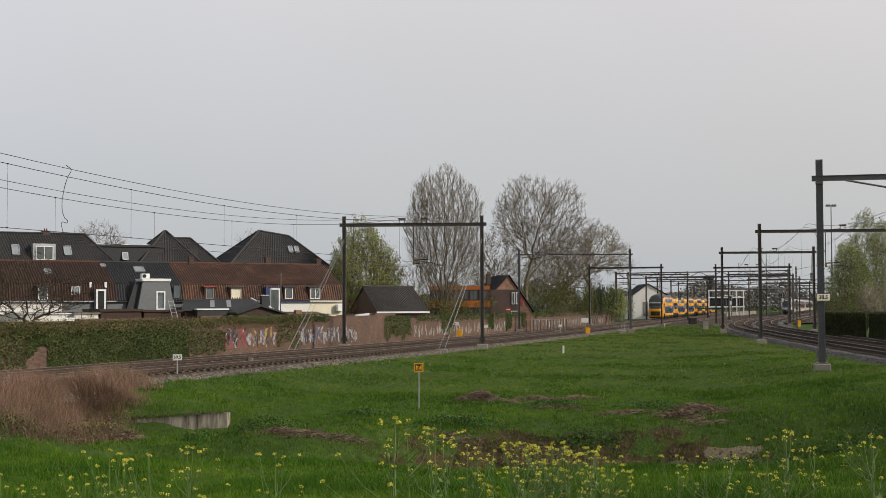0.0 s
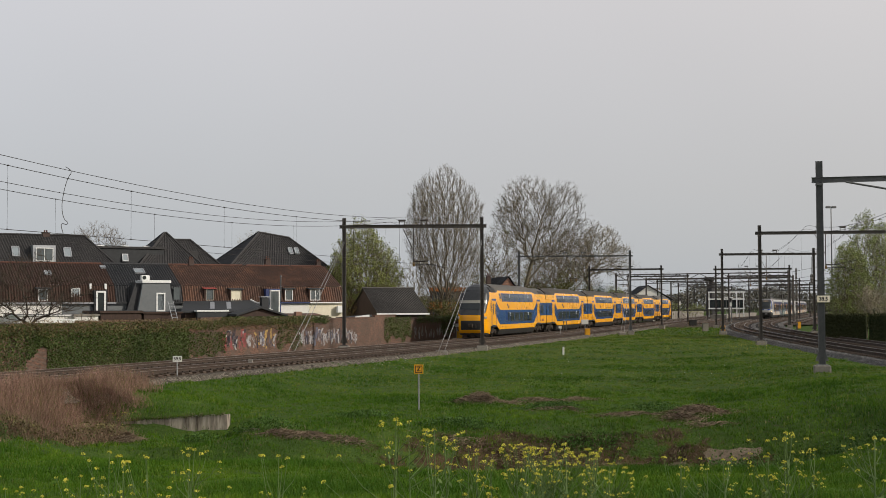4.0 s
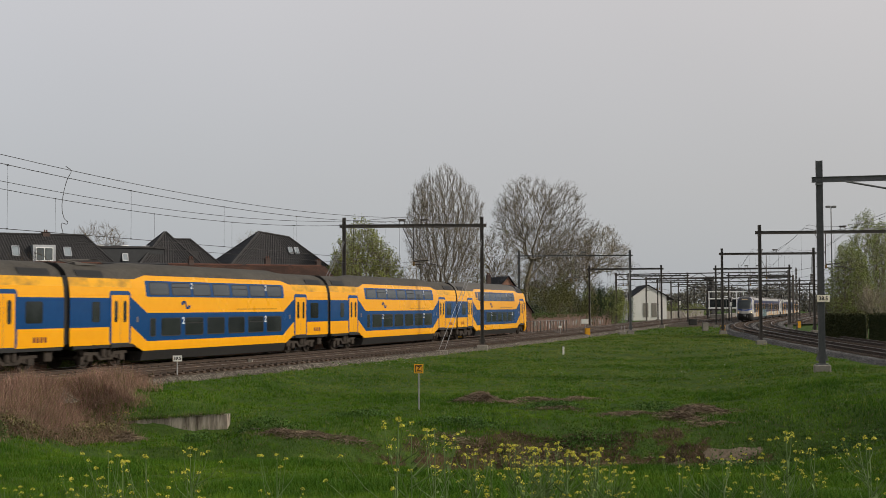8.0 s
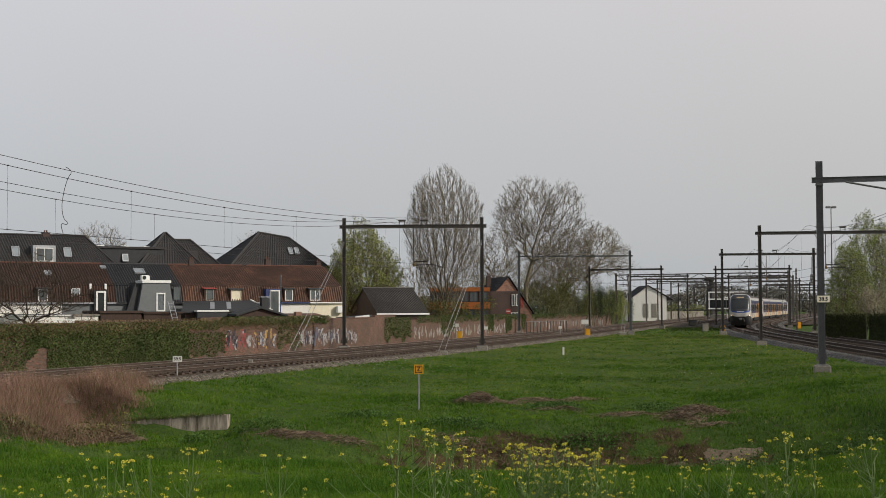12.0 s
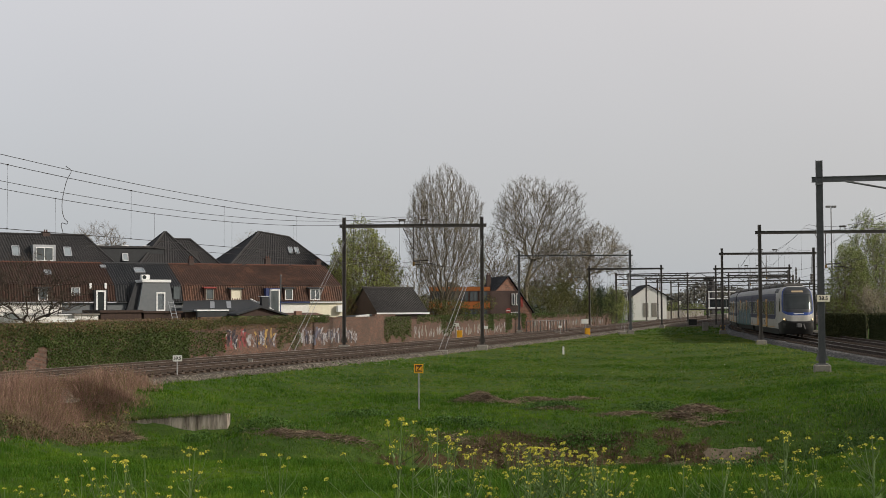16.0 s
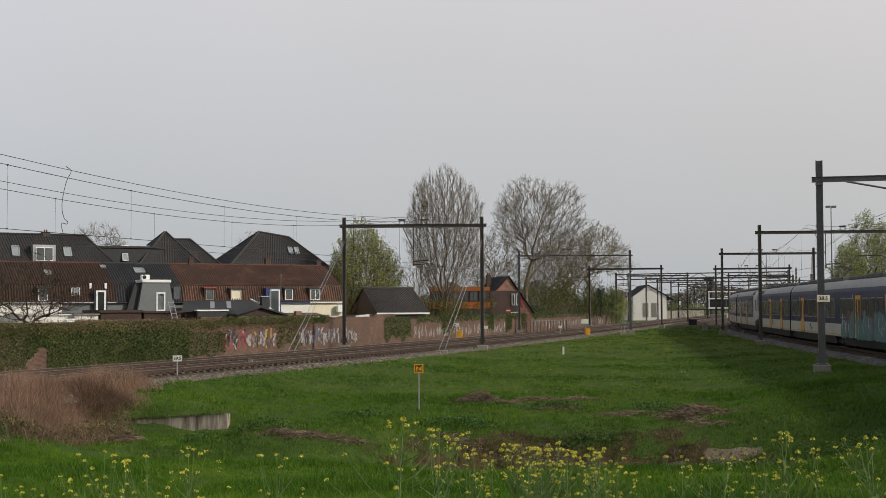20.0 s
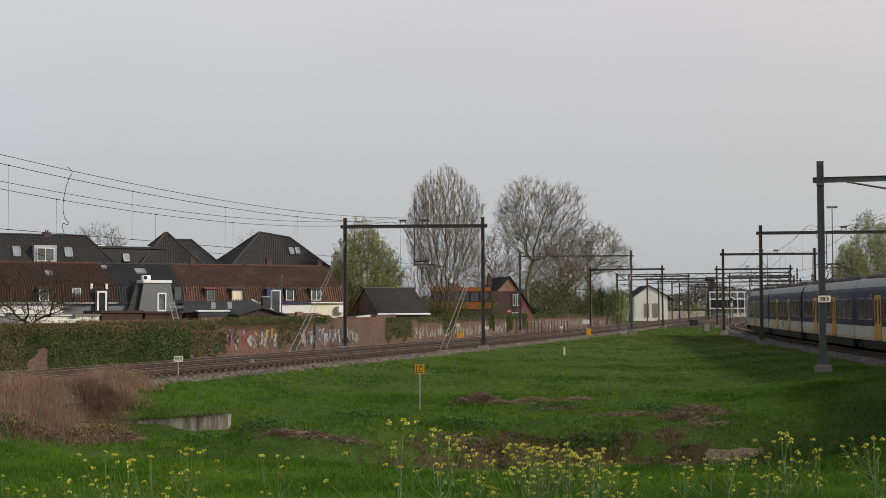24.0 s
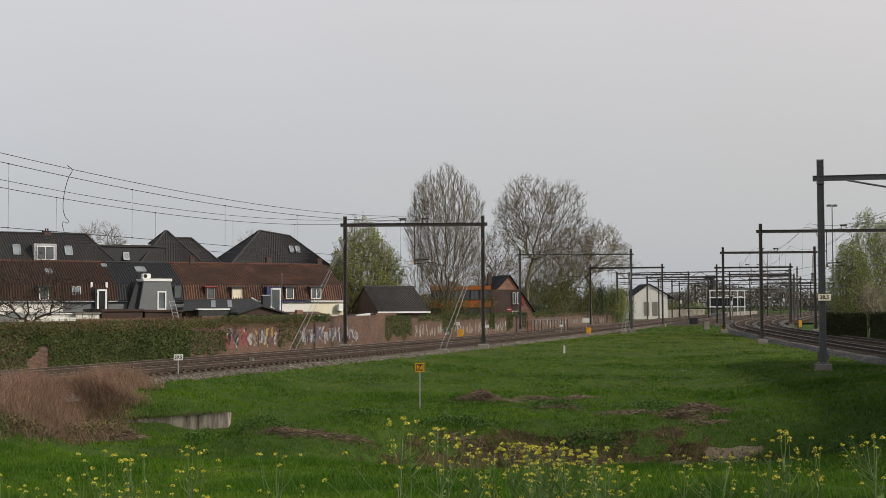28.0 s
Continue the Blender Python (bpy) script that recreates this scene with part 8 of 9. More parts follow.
def plant_rape():
    kinds = [rape_plant(s, 1.3, n, w) for s, n, w in ((1, 12, 1.0), (2, 9, 0.8), (3, 16, 1.1), (4, 7, 0.7), (5, 11, 1.3), (6, 18, 0.9))]
    rnd = random.Random(17)
    # metres across, height: single plants, then stands
    places = [(-3.72, 1.12), (-3.65, 1.02), (-3.02, 1.11), (-2.88, 1.30), (-2.62, 1.22), (-2.40, 1.25), (-2.22, 1.30), (-2.05, 1.14), (-1.42, 1.23), 
              (-0.42, 1.50), (-0.30, 1.36), (-0.10, 1.40), (0.02, 1.34), (0.22, 1.24), (0.30, 1.18), (2.02, 1.10), (2.2, 1.02), (2.42, 1.08), (2.9, 1.30), (2.98, 1.25), (2.8, 1.12), (3.1, 1.15), (2.6, 0.96), (2.95, 0.98), (3.5, 1.24), (3.6, 1.15), (3.72, 1.2)]
    places += [(rnd.uniform(0.4, 1.0), rnd.uniform(1.02, 1.26)) for _ in range(9)]
    places += [(rnd.uniform(1.0, 1.5), rnd.uniform(0.95, 1.2)) for _ in range(8)]
    used = set()
    for x, h in places:
        k = rnd.choice((0, 1, 3, 4)) if x < 0.25 or x > 1.6 else rnd.randrange(6)
        y = rnd.uniform(10.6, 11.4)
        m = Matrix.Translation((x, y, float(ground_z(x, y)))) @ Matrix.Rotation(rnd.uniform(0, 6.28), 4, "Z")
        if k in used:
            ob = copy_thing(kinds[k], m)
        else:
            used.add(k)
            ob = kinds[k]
            ob.matrix_basis = m
        f = h / 1.3
        ob.scale = (f, f, f)
        RAPE.append((ob, m, rnd.uniform(0, 6.28), rnd.uniform(0.6, 1.1)))
    for k in range(6):
        if k not in used:
            kinds[k].matrix_basis = Matrix.Translation((0.7, 11.0, float(ground_z(0.7, 11.0))))
    # a few distant plants in the meadow
    for x, y in ((17.9, 78), (18.7, 80), (17.0, 76), (19.6, 82), (18.3, 84), (-11.4, 46.9), (-11.7, 46.6), (16.6, 79), (19.0, 77)):
        ob = copy_thing(kinds[rnd.randrange(5)], Matrix.Translation((x, y, float(ground_z(x, y)))) @ Matrix.Rotation(rnd.uniform(0, 6), 4, "Z"))
        ob.scale = (0.75, 0.75, 0.75)


plant_rape()

# ---------------------------------------------------------------- overhead line: portals, wires, stays
M["pale_steel"] = plain("pale_steel", (0.30, 0.30, 0.30), 0.5, 0.3)
for a, b in PORTALS_LEFT + ((LEFT.beside(LEFT.near_y(38), -3.2), LEFT.beside(LEFT.near_y(38), GAP + 3.2)),):
    far = a[1] > 150
    build_portal(a, b, mat="galvanised" if far else "mast_steel", beam_h=0.075 if far else 0.13, label="slender grey catenary portal over two tracks" if far else "dark steel catenary portal over two tracks")
build_portal(*PORTALS_RIGHT[0], top=9.66, mat="galvanised", wide=0.16, label="grey galvanised catenary portal with a bracket arm")
for a, b in PORTALS_RIGHT[1:]:
    build_portal(a, b)
for ya in (196, 240, 287, 335, 385, 440):
    for line in (LEFT, RIGHT):
        s = line.near_y(ya)
        build_portal(line.beside(s, -3.4), line.beside(s, GAP + 3.4), beam_z=8.35, top=8.9, label="distant dark steel catenary portal", near=False)


def lattice_beam(a, b, z0, z1, label):
    th = thing("lattice_beam", label, "catenary beam", "lattice beams of the station throat")
    a, b = Vector((*a, 0)), Vector((*b, 0))
    for z in (z0, z1):
        g = Geo()
        g.tube([a + Vector((0, 0, z)), b + Vector((0, 0, z))], 0.09, 4)
        part("chord", g, M["mast_steel"], th)
    n = int((b - a).length / 1.8)
    for k in range(n):
        g = Geo()
        p, q = a.lerp(b, k / n), a.lerp(b, (k + 1) / n)
        zz = (z0, z1) if k % 2 else (z1, z0)
        g.tube([p + Vector((0, 0, zz[0])), q + Vector((0, 0, zz[1]))], 0.05, 4)
        part("brace", g, M["mast_steel"], th)
    for p in (a, b):
        g = Geo()
        g.prism(h_section(0.15, 0.15, 0.03), -0.6, z1 + 0.3, axis="z", mat=Matrix.Translation(p))
        part("post", g, M["mast_steel"], th)


lattice_beam(LEFT.beside(LEFT.near_y(226), -3.6), RIGHT.beside(RIGHT.near_y(214), GAP + 3.6), 7.4, 8.3, "dark lattice beam across all four tracks")
lattice_beam(LEFT.beside(LEFT.near_y(268), -3.6), RIGHT.beside(RIGHT.near_y(256), GAP + 3.6), 7.6, 8.5, "dark lattice beam across all four tracks")
lattice_beam(LEFT.beside(LEFT.near_y(318), -3.6), RIGHT.beside(RIGHT.near_y(300), GAP + 12), 7.6, 8.6, "dark lattice beam over the station tracks")


def wire(name, line, off, y0, y1, z_at, label, r=0.011, step=2.0):
    g = Geo()
    pts = []
    for y in np.arange(y0, y1 + step, step):
        x, yy = line.beside(line.near_y(y), off)
        pts.append((x, yy, z_at(y)))
    g.tube(pts, r, 4)
    return tagged(part(name, g, M["wire"]), label, "wire", "wires of the overhead line")


def sag(spans, top, low):
    """Height of a cable slung between supports at the given distances."""
    def z(y):
        for a, b in zip(spans[:-1], spans[1:]):
            if a <= y <= b:
                t = (y - a) / (b - a)
                return top - (top - low) * 4 * t * (1 - t)
        return top
    return z


L_SPAN, R_SPAN = (-20, 38, 96.4, 153.9, 196, 240, 287, 335), (15, 60.5, 106.2, 149.8, 196, 240, 287, 335)
droppers = thing("dropper_wires", "thin dropper wires between messenger and contact wire", "wire")
for line, spans, y1, offs in ((LEFT, L_SPAN, 335, ((0.0, 9.1, 7.45), (GAP, 9.15, 7.68))), (RIGHT, R_SPAN, 335, ((0.0, 9.1, 7.9), (GAP, 9.2, 8.0)))):
    for off, top, low in offs:
        mess = sag(spans, top, low)
        wire("messenger_wire", line, off, spans[0], y1, mess, "dark slack messenger wire over the track", 0.013)
        wire("feeder_wire", line, off + 0.25, spans[0], spans[4], lambda y, m=mess: m(y) + 0.28, "second dark wire above the messenger wire", 0.012)
        wire("contact_wire", line, off, spans[0], y1, lambda y: 5.72, "taut dark contact wire over the track", 0.012)
        for y in np.arange(spans[0] + 4, 200, 7.4):
            x, yy = line.beside(line.near_y(y), off)
            g = Geo()
            g.tube([(x, yy, 5.72), (x, yy, mess(y))], 0.006, 3)
            g.box(x - 0.035, x + 0.035, yy - 0.02, yy + 0.02, mess(y) - 0.025, mess(y) + 0.025)
            g.box(x - 0.03, x + 0.03, yy - 0.02, yy + 0.02, 5.70, 5.75)
            part("dropper", g, M["wire"], droppers)
g = Geo()
x, y = LEFT.beside(LEFT.near_y(53.8), GAP)
bends = ((0.0, 8.45), (0.22, 8.25), (0.08, 7.95), (-0.05, 7.5), (-0.13, 7.0), (-0.12, 6.6), (-0.02, 6.3), (0.10, 6.2), (0.06, 6.1), (-0.12, 6.15), (-0.16, 6.05), (-0.08, 5.74))
curve = Line(bends, 0.06)
g.tube([(x + a, y, b) for a, b in curve.p], 0.014, 5)
part("jumper_cable", g, M["wire"], droppers, "slack curled cable")


def cantilever(line, off, y, portal_z, side, label="bracket with insulators holding the contact wire"):
    """A drop post under the beam and a steady arm."""
    th = thing("steady_arm", label, "bracket", "steady arms")
    x, yy = line.beside(line.near_y(y), off + 2.3 * side)
    wx, wy = line.beside(line.near_y(y), off)
    g = Geo()
    g.tube([(x, yy, portal_z), (x, yy, 5.75)], 0.04, 6)
    part("drop_post", g, M["mast_steel"], th)
    g = Geo()
    tx, ty = line.beside(line.near_y(y), off + 3.2 * side)
    g.tube([(tx, ty, portal_z), (x, yy, 6.9)], 0.03, 5)
    part("brace", g, M["mast_steel"], th)
    g = Geo()
    g.box(x - 0.07, x + 0.07, yy - 0.07, yy + 0.07, 5.75, 6.05, bevel=0.02)
    part("insulator", g, M["insulator"], th, "ochre insulator block")
    g = Geo()
    g.tube([(x, yy, 5.85), (x * 0.4 + wx * 0.6, yy * 0.4 + wy * 0.6, 5.9), (wx, wy, 5.64)], 0.03, 5)
    g.tube([(x, yy, 6.1), ((x + wx) / 2, (yy + wy) / 2, 6.15)], 0.05, 6)
    part("arm", g, M["mast_steel"], th)


M["insulator"] = plain("insulator", (0.17, 0.10, 0.025), 0.6)
for y in (96.4, 153.9, 196, 240):
    cantilever(LEFT, GAP, y, 8.7 if y < 160 else 8.3, -1)
    if y > 100:
        cantilever(LEFT, 0.0, y, 8.7 if y < 160 else 8.3, 1)
for y in (106.2, 149.8, 196, 240):
    cantilever(RIGHT, GAP, y, 8.7 if y < 160 else 8.3, -1)


def stay(mast, z, foot, label):
    th = thing("stay_rods", label, "stay", "stays of the masts")
    for e in (0.0, 0.4):
        g = Geo()
        g.tube([(mast[0] + e * 0.2, mast[1] + e * 0.3, z), (foot[0] + e, foot[1] + e * 0.5, foot[2])], 0.019, 6)
        part("rod", g, M["pale_steel"], th)
    g = Geo()
    g.box(foot[0] - 0.25, foot[0] + 0.6, foot[1] - 0.3, foot[1] + 0.4, foot[2] - 0.6, foot[2] - 0.02, bevel=0.05)
    part("anchor_block", g, M["concrete"], th)


stay((-7.36, 96.7), 7.7, (-10.4, 87.3, -0.2), "pair of pale steel stay rods from mast to anchor")
stay((2.88, 96.2), 7.7, (-0.3, 88.6, -0.2), "pair of pale steel stay rods from mast to anchor")
stay((22.1, 153.6), 7.2, (20.6, 151.0, -0.2), "pair of pale steel stay rods from mast to anchor")
# slanting strut under the beam of the nearest portal
g = Geo()
g.tube([(19.2, 61.7, 8.62), (24.5, 60.4, 7.5)], 0.05, 6)
strut = thing("bracket_strut", "slanting grey strut below the portal beam", "strut")
part("strut", g, M["galvanised"], strut)
# weights and insulators on the mast beside the curve
cw = thing("tension_weights", "dark tension weights and wheel on the mast", "weights")
for k in range(7):
    g = Geo()
    g.box(42.05, 42.35, 148.6, 148.9, 5.2 + 0.17 * k, 5.34 + 0.17 * k, bevel=0.02)
    part("weight", g, M["mast_steel"], cw)
g = Geo()
g.tube([(42.2, 148.75, 5.2), (42.2, 148.75, 8.4)], 0.02, 4)
part("cable", g, M["wire"], cw)

# ---------------------------------------------------------------- signs, boxes and posts
M["sign_white"] = plain("sign_white", (0.62, 0.62, 0.58), 0.5, vary=0.08)
M["sign_yellow"] = plain("sign_yellow", (0.75, 0.36, 0.01), 0.5, vary=0.1)
M["ink"] = plain("ink", (0.012, 0.012, 0.012), 0.6)
M["cable_box"] = plain("cable_box", (0.62, 0.30, 0.012), 0.5, vary=0.15)


def board(name, x, y, ground, height, w, h, text, size, face, label, post=0.03, facing=0.0):
    """A small board on a post, turned to face the line of sight along -y by `facing` degrees."""
    th = thing(name, label, "sign", at=Matrix.Translation((x, y, ground)) @ Matrix.Rotation(radians(facing), 4, "Z"))
    g = Geo()
    g.tube([(0, 0, -0.3), (0, 0, height - h)], post, 8)
    part("post", g, M["pale_steel"], th)
    g = Geo()
    g.box(-w / 2, w / 2, -0.02, 0.02, height - h, height, bevel=0.008)
    part("board", g, M[face], th)
    if text:
        word(text, size, M["ink"], th, Matrix.Translation((0, -0.026, height - h / 2)) @ Matrix.Rotation(math.pi / 2, 4, "X"), "lettering")
    return th


board("kilometre_sign", -11.7, 57.3, -0.82, 1.44, 0.40, 0.26, "59.5", 0.19, "sign_white", "white kilometre board 59.5 on a thin post", facing=12)
zs = board("warning_sign", -0.98, 51.66, -1.27, 1.72, 0.36, 0.36, "Z", 0.25, "sign_yellow", "yellow square board with a letter on a post")
g = Geo()
for a, b, c, d in ((-0.145, 0.145, 1.40, 1.43), (-0.145, 0.145, 1.65, 1.68), (-0.145, -0.115, 1.40, 1.68), (0.115, 0.145, 1.40, 1.68)):
    g.box(a, b, -0.026, -0.021, c, d)
part("border", g, M["ink"], zs)
plate = thing("kilometre_plate", "cream kilometre plate 38.5 on the mast", "sign", at=Matrix.Translation((18.05, 61.9, 3.05)))
g = Geo()
g.box(-0.3, 0.3, -0.16, -0.13, -0.16, 0.16, bevel=0.01)
part("board", g, M["cream_wall"], plate)
word("38.5", 0.25, M["ink"], plate, Matrix.Translation((0, -0.166, 0)) @ Matrix.Rotation(math.pi / 2, 4, "X"), "lettering")


def stub_post(x, y, z, h, mat, label, w=0.12):
    th = thing("marker_post", label, "post")
    g = Geo()
    g.box(x - w / 2, x + w / 2, y - w / 2, y + w / 2, z - 0.4, z + h, bevel=0.025)
    part("post", g, M[mat], th)
    g = Geo()
    g.box(x - w / 2 - 0.015, x + w / 2 + 0.015, y - w / 2 - 0.015, y + w / 2 + 0.015, z + h, z + h + 0.03, bevel=0.01)
    part("cap", g, M["concrete"], th)


stub_post(8.36, 90.8, -0.72, 0.65, "sign_white", "short white concrete marker post in the grass", 0.13)
stub_post(-10.05, 67.85, -0.4, 0.42, "concrete", "short concrete post beside the ballast", 0.24)
stub_post(32.0, 139.0, -0.35, 0.5, "concrete", "short grey post beside the curve", 0.1)


def cabinet(x, y, w, d, h, mat, label, name="trackside_box", z=-0.4):
    th = thing(name, label, "box", at=Matrix.Translation((x, y, z)))
    g = Geo()
    g.box(-w / 2, w / 2, -d / 2, d / 2, 0, h, bevel=0.04)
    part("body", g, M[mat], th)
    g = Geo()
    g.box(-w / 2 - 0.03, w / 2 + 0.03, -d / 2 - 0.03, d / 2 + 0.03, h, h + 0.05, bevel=0.015)
    part("lid", g, M[mat], th)
    g = Geo()
    g.box(-w / 2 + 0.06, w / 2 - 0.06, -d / 2 - 0.012, -d / 2, 0.08, h - 0.08)
    part("door", g, M[mat], th)


cabinet(15.5, 140.0, 0.55, 0.5, 0.75, "cable_box", "yellow trackside box beside a white board")
cabinet(1.6, 128.5, 0.55, 0.5, 0.75, "cable_box", "yellow trackside box before the wall")
cabinet(12.2, 139.0, 0.5, 0.4, 0.4, "concrete", "low grey trackside box between rails")
cabinet(33.2, 165.0, 0.7, 0.6, 1.0, "concrete", "grey concrete cabinet at the tip of the meadow")
cabinet(32.0, 167.0, 1.0, 0.5, 0.7, "black", "black trackside cabinet beside the rails", z=0.3)
cabinet(34.8, 162.0, 0.5, 0.4, 0.7, "cable_box", "yellow trackside box at the mast foot")
cabinet(50.0, 183.0, 0.5, 0.4, 0.9, "cable_box", "yellow trackside box at a distant mast")
board("signal_board", 15.4, 141.5, -0.4, 1.75, 0.75, 0.5, "", 0.1, "sign_white", "pale trackside board with unreadable lines", 0.05)
board("signal_board", 1.3, 131.0, -0.4, 1.5, 0.55, 0.35, "", 0.1, "sign_white", "small pale board beside the wall", 0.04)
board("signal_board", 4.3, 131.0, -0.4, 1.2, 0.4, 0.3, "", 0.1, "sign_white", "small pale board beside the wall", 0.04)
board("signal_board", 12.4, 138.0, -0.4, 1.1, 0.35, 0.25, "", 0.1, "sign_white", "small pale board beside the rails", 0.04)
ns = board("no_entry_sign", 7.6, 152.0, -0.4, 2.9, 0.45, 0.45, "", 0.1, "sign_white", "round red no-entry sign on a post", 0.03)
g = Geo()
g.tube([(0, -0.03, 2.67), (0, -0.045, 2.67)], 0.32, 18, cap=True)
part("disc", g, M["red_paint"], ns)
g = Geo()
g.box(-0.22, 0.22, -0.056, -0.05, 2.61, 2.73)
part("bar", g, M["sign_white"], ns)

# railing between the tracks and the wall
rl = thing("railing", "dark steel railing with thin posts beside the track", "railing")
for k in range(13):
    p = Vector((9.0, 140.5, 0)).lerp(Vector((14.3, 151.0, 0)), k / 12)
    g = Geo()
    g.box(p.x - 0.04, p.x + 0.04, p.y - 0.04, p.y + 0.04, -0.5, 1.15)
    part("post", g, M["mast_steel"], rl)
g = Geo()
g.tube([(9.0, 140.5, 1.15), (14.3, 151.0, 1.15)], 0.04, 5)
part("handrail", g, M["galvanised"], rl)

# ---------------------------------------------------------------- station throat and far things
tw = thing("water_tower", "dark far tower with a wide rounded cap", "tower", at=Matrix.Translation((87.5, 425, -0.6)))
g = Geo()
g.tube([(0, 0, 0), (0, 0, 7.0), (0.4, 0, 11.6)], [1.8, 1.5, 0.8], 12, cap=True)
part("shaft", g, M["slate"], tw)
g = Geo()
g.tube([(-0.6, 0, 11.5), (-0.6, 0, 11.9), (-0.6, 0, 12.7), (-0.6, 0, 13.0)], [1.2, 1.7, 1.7, 1.2], 14, cap=True)
part("cap", g, M["black"], tw)
pf = thing("platform_building", "white framed station shelter with dark glass", "shelter", at=Matrix.Translation((68.5, 335, -0.5)) @ Matrix.Rotation(radians(-6), 4, "Z"))
for k in range(6):
    g = Geo()
    g.box(1.75 * k - 0.12, 1.75 * k + 0.12, 0, 0.3, 0.6, 7.0)
    part("column", g, M["white_paint"], pf)
for z in (2.6, 5.0, 6.8):
    g = Geo()
    g.box(-0.3, 9.05, -0.1, 0.35, z, z + 0.32)
    part("beam", g, M["white_paint"], pf)
for k in range(5):
    g = Geo()
    g.box(1.75 * k + 0.15, 1.75 * k + 1.6, 0.12, 0.2, 2.9, 5.0)
    part("pane", g, M["glass_dark"], pf)
g = Geo()
g.box(-6.5, 3.0, -1.5, 2.0, 2.2, 2.5)
part("canopy", g, M["slate"], pf)
pl = thing("platform", "low concrete station platform with a pale edge", "platform", at=Matrix.Translation((68, 322, -0.6)) @ Matrix.Rotation(radians(73), 4, "Z"))
g = Geo()
g.box(0, 120, -2, 2, 0, 1.3, bevel=0.05)
part("body", g, M["concrete"], pl)
fb = thing("footbridge", "grey lattice footbridge over the station tracks", "footbridge")
for z in (4.6, 7.4):
    for yy in (380, 383):
        g = Geo()
        g.tube([(84, yy, z), (118, yy - 8, z)], 0.16, 5)
        part("chord", g, M["galvanised"], fb)
for k in range(16):
    p, q = Vector((84, 380, 0)).lerp(Vector((118, 372, 0)), k / 16), Vector((84, 380, 0)).lerp(Vector((118, 372, 0)), (k + 1) / 16)
    g = Geo()
    a, b = (4.6, 7.4) if k % 2 else (7.4, 4.6)
    g.tube([p + Vector((0, 0, a)), q + Vector((0, 0, b))], 0.1, 4)
    part("brace", g, M["galvanised"], fb)
for x, y in ((86, 381), (101, 377), (116, 373)):
    g = Geo()
    g.box(x - 0.3, x + 0.3, y - 0.3, y + 0.3, -0.6, 4.6)
    part("pier", g, M["galvanised"], fb)
fl = thing("floodlight_mast", "tall thin floodlight mast with a small head", "lamp mast", at=Matrix.Translation((47.9, 160, -0.5)))
g = Geo()
g.tube([(0, 0, 0), (0, 0, 15.3)], [0.11, 0.06], 8, cap=True)
part("pole", g, M["galvanised"], fl)
for s in (-1, 1):
    g = Geo()
    g.box(s * 0.35 - 0.28, s * 0.35 + 0.28, -0.2, 0.2, 15.3, 15.55, bevel=0.04)
    part("lamp_head", g, M["roof_grey"], fl)


def signal(x, y, h, label):
    th = thing("railway_signal", label, "signal", "railway signals", at=Matrix.Translation((x, y, -0.5)))
    g = Geo()
    g.tube([(0, 0, 0), (0, 0, h)], 0.07, 8)
    part("mast", g, M["galvanised"], th)
    g = Geo()
    g.box(-0.28, 0.28, -0.08, 0.08, h - 0.9, h, bevel=0.05)
    part("backplate", g, M["black"], th)
    for k in range(3):
        g = Geo()
        g.tube([(0, -0.1, h - 0.2 - 0.25 * k), (0, -0.16, h - 0.2 - 0.25 * k)], 0.08, 10, cap=True)
        part("lens", g, M["lens"], th)
    g = Geo()
    g.box(-0.16, 0.16, -0.06, 0.06, h - 1.7, h - 1.0)
    part("marker_plate", g, M["sign_white"], th)


signal(45.5, 250, 5.2, "slim three-light railway signal beside the tracks")
signal(58.0, 262, 5.0, "slim three-light railway signal between tracks")
signal(71.0, 272, 5.6, "slim three-light railway signal beside the curve")
signal(84.0, 280, 5.2, "slim three-light railway signal far off")
sp = thing("striped_pole", "slim lattice pole with a dark head", "pole", at=Matrix.Translation((41.3, 152.0, -0.4)))
for k in range(18):
    g = Geo()
    g.box(-0.09, 0.09, -0.09, 0.09, 0.42 * k, 0.42 * k + 0.3)
    part("segment", g, M["mast_steel"], sp)
g = Geo()
g.tube([(-0.06, 0, 0), (-0.06, 0, 7.6)], 0.03, 5)
g.tube([(0.06, 0, 0), (0.06, 0, 7.6)], 0.03, 5)
part("rails", g, M["mast_steel"], sp)
# station lamps
for k, (x, y) in enumerate(((57, 262), (61, 275), (66, 290), (56, 330), (88, 330), (97, 345), (80, 320), (106, 340))):
    lp = thing("platform_lamp", "thin platform lamp post with a white head", "lamp", "platform lamps", at=Matrix.Translation((x, y, -0.5)))
    g = Geo()
    g.tube([(0, 0, 0), (0, 0, 5.0)], 0.06, 6)
    part("pole", g, M["galvanised"], lp)
    g = Geo()
    g.box(-0.3, 0.3, -0.15, 0.15, 5.0, 5.2, bevel=0.04)
    part("lamp_head", g, M["white_paint"], lp)
# long pale fence behind the tracks
fc = thing("concrete_fence", "pale concrete panel fence behind the station tracks", "fence")
for k in range(26):
    g = Geo()
    p = Vector((53.5, 312, 0)).lerp(Vector((82, 410, 0)), k / 26)
    q = Vector((53.5, 312, 0)).lerp(Vector((82, 410, 0)), (k + 0.94) / 26)
    g.prism([(p.x, p.y), (q.x, q.y), (q.x + 0.1, q.y), (p.x + 0.1, p.y)], -0.6, 1.6, axis="z")
    part("panel", g, M["concrete"], fc)

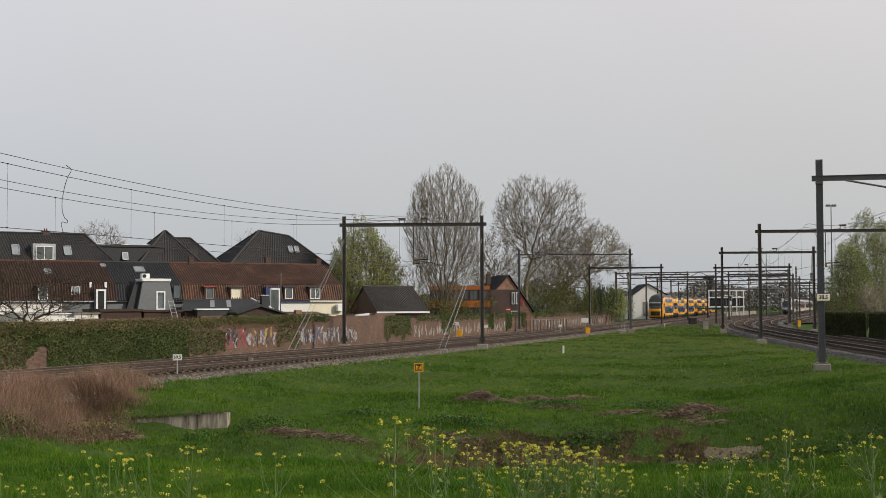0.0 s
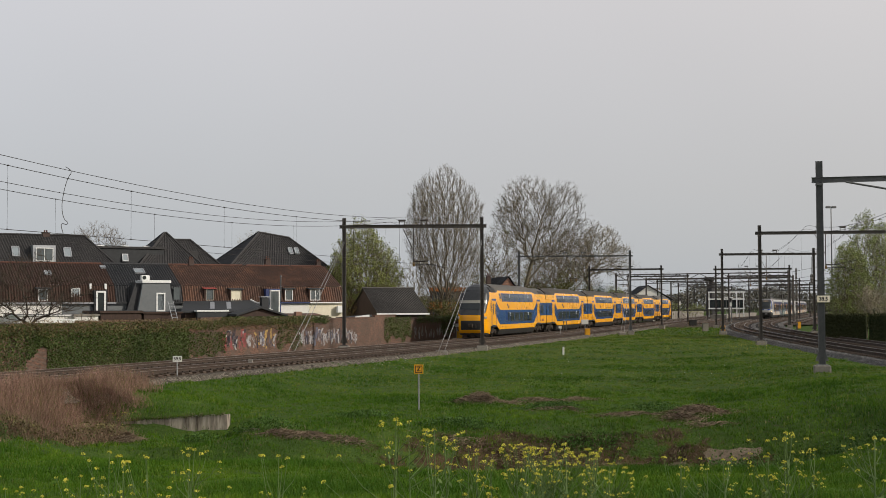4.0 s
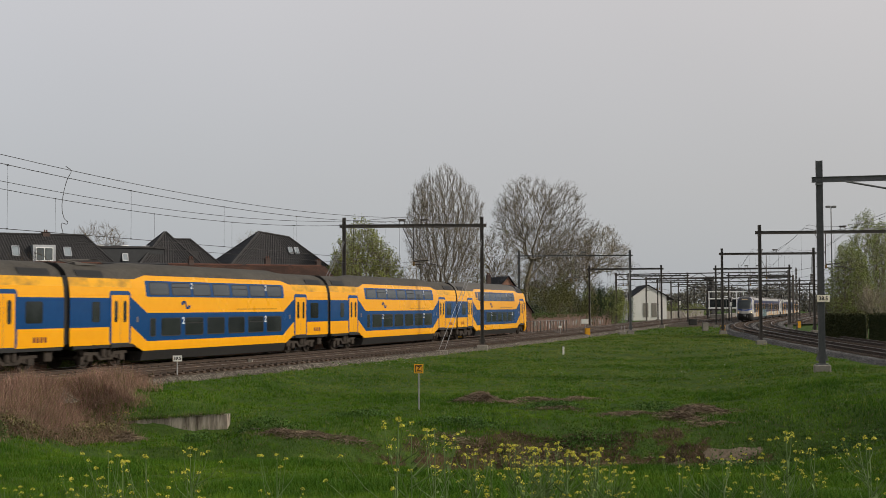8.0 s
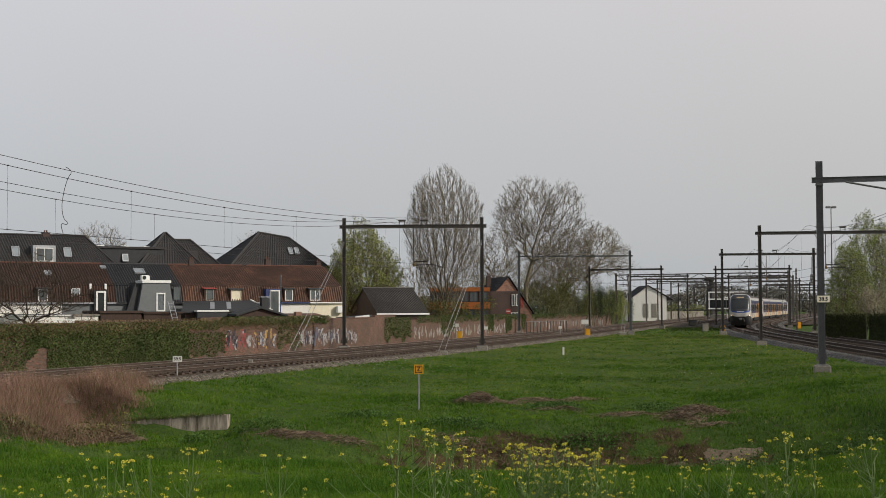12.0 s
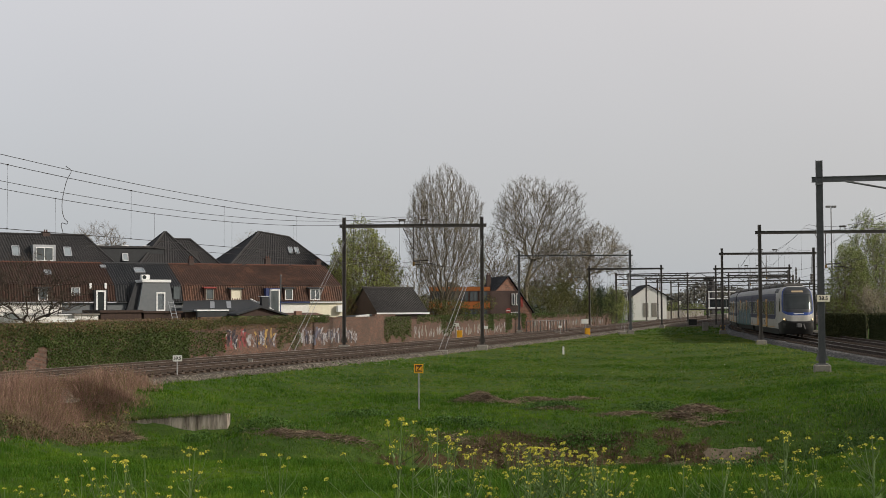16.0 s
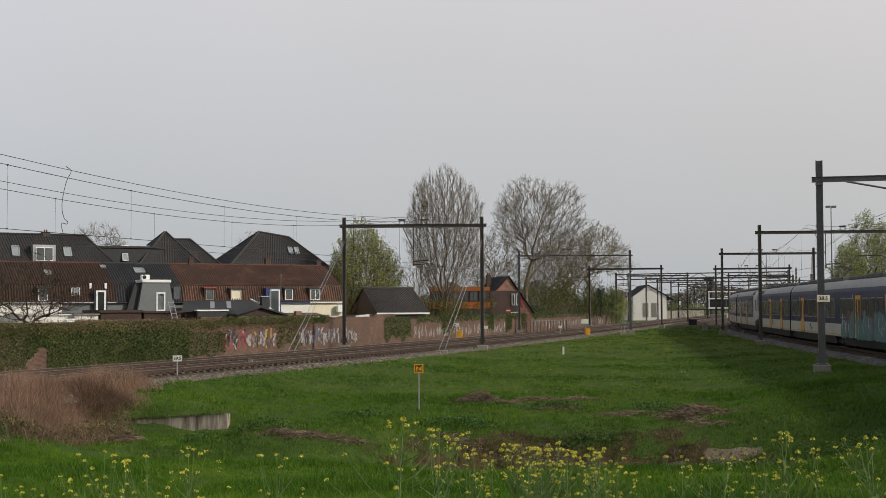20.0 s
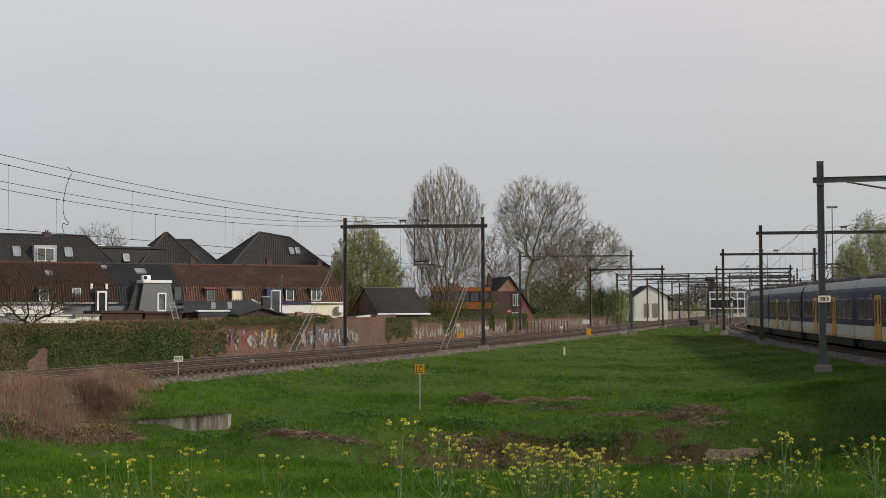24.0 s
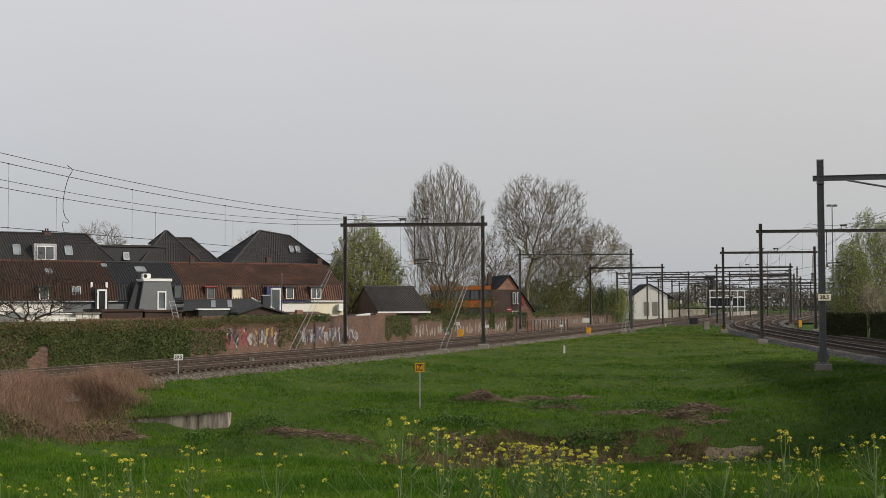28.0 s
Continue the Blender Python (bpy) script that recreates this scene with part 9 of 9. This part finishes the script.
# gravel of the station yard between and beside the lines
def yard():
    g, rows = Geo(), []
    rnd = random.Random(12)
    for y in np.arange(192, 470, 3.0):
        a = LEFT.beside(LEFT.near_y(y), GAP + 2.5)
        b = RIGHT.beside(RIGHT.near_y(y), -2.7)
        k = min(1.0, (y - 192) / 36)
        rows.append([(a[0] + (b[0] - a[0]) * t, y, -0.66 + 0.37 * k + rnd.uniform(-0.02, 0.02) * k) for t in np.linspace(0, 1, 10)])
    g.grid(rows)
    tagged(part("yard_gravel", g, M["ballast_rusty"]), "rust-brown gravel between the station tracks", "gravel", kind="structure")
    g, rows = Geo(), []
    for y in np.arange(215, 470, 3.0):
        a = RIGHT.beside(RIGHT.near_y(y), GAP + 2.8)
        rows.append([(a[0] + 26 * t * min(1, (y - 212) / 60), y - 4 * t, -0.3 + rnd.uniform(-0.02, 0.02)) for t in np.linspace(0, 1, 10)])
    g.grid(rows)
    tagged(part("yard_gravel_east", g, M["ballast_rusty"]), "rust-brown gravel beside the station tracks", "gravel", kind="structure")
    for off in (GAP + 5.0, GAP + 9.5):
        build_track(RIGHT, off, RIGHT.near_y(236), RIGHT.near_y(460), 0, -1, "rusty siding rails in station gravel", "siding tracks")
    build_track(LEFT, GAP + 5.4, LEFT.near_y(232), LEFT.near_y(460), 0, -1, "rusty siding rails in station gravel", "siding tracks")


yard()


# ---------------------------------------------------------------- movement
def car_pose(line, off, rear, front, turned):
    """A car set on its two bogies; turned: it runs with its own rear first."""
    length = abs(front - rear)
    u = 0.16 * (front - rear)
    (x0, y0), (x1, y1) = line.beside(rear + u, off), line.beside(front - u, off)
    a = math.atan2(y1 - y0, x1 - x0) + (math.pi if turned else 0)
    mx, my = (x0 + x1) / 2, (y0 + y1) / 2
    return Matrix.Translation((mx - math.cos(a) * length / 2, my - math.sin(a) * length / 2, 0)) @ Matrix.Rotation(a, 4, "Z")


def run_train(cars, lengths, turned, line, off, nose, times):
    """The cars follow one another along a line towards smaller s; nose(t) is where the leading end is."""
    back = 0.0
    for ob, n, turn in zip(cars, lengths, turned):
        walk(ob, [(t, car_pose(line, off, nose(t) + back + n, nose(t) + back, turn)) for t in times])
        back += n


def motions():
    s_y = LEFT.near_y(90.6)
    run_train(YCARS, Y_LEN, (0, 0, 0, 0, 0, 1), LEFT, 0.0, lambda t: s_y - 26.42 + 35.5 * (5.5 - t), [k * 0.5 for k in range(57)])
    s_w = RIGHT.near_y(97.0)
    run_train(WCARS, FL * 2, (0, 0, 0, 1, 0, 0, 0, 1), RIGHT, 0.0, lambda t: s_w + 45.16 - 15.893 * (t - 14) - 0.19964 * (t - 14) ** 2 - 0.00589 * (t - 14) ** 3 + 0.00071 * (t - 14) ** 4, [k * 0.5 for k in range(57)])

    for ob, m, phase, amount in RAPE:
        walk(ob, [(t, m @ pose(0, 0, 0, 1.3 * amount * math.sin(2.1 * t + phase) + 0.7 * math.sin(0.6 * t), 1.5 * amount * math.sin(1.7 * t + 2 * phase), 0)) for t in [k * 0.5 for k in range(57)]])


motions()
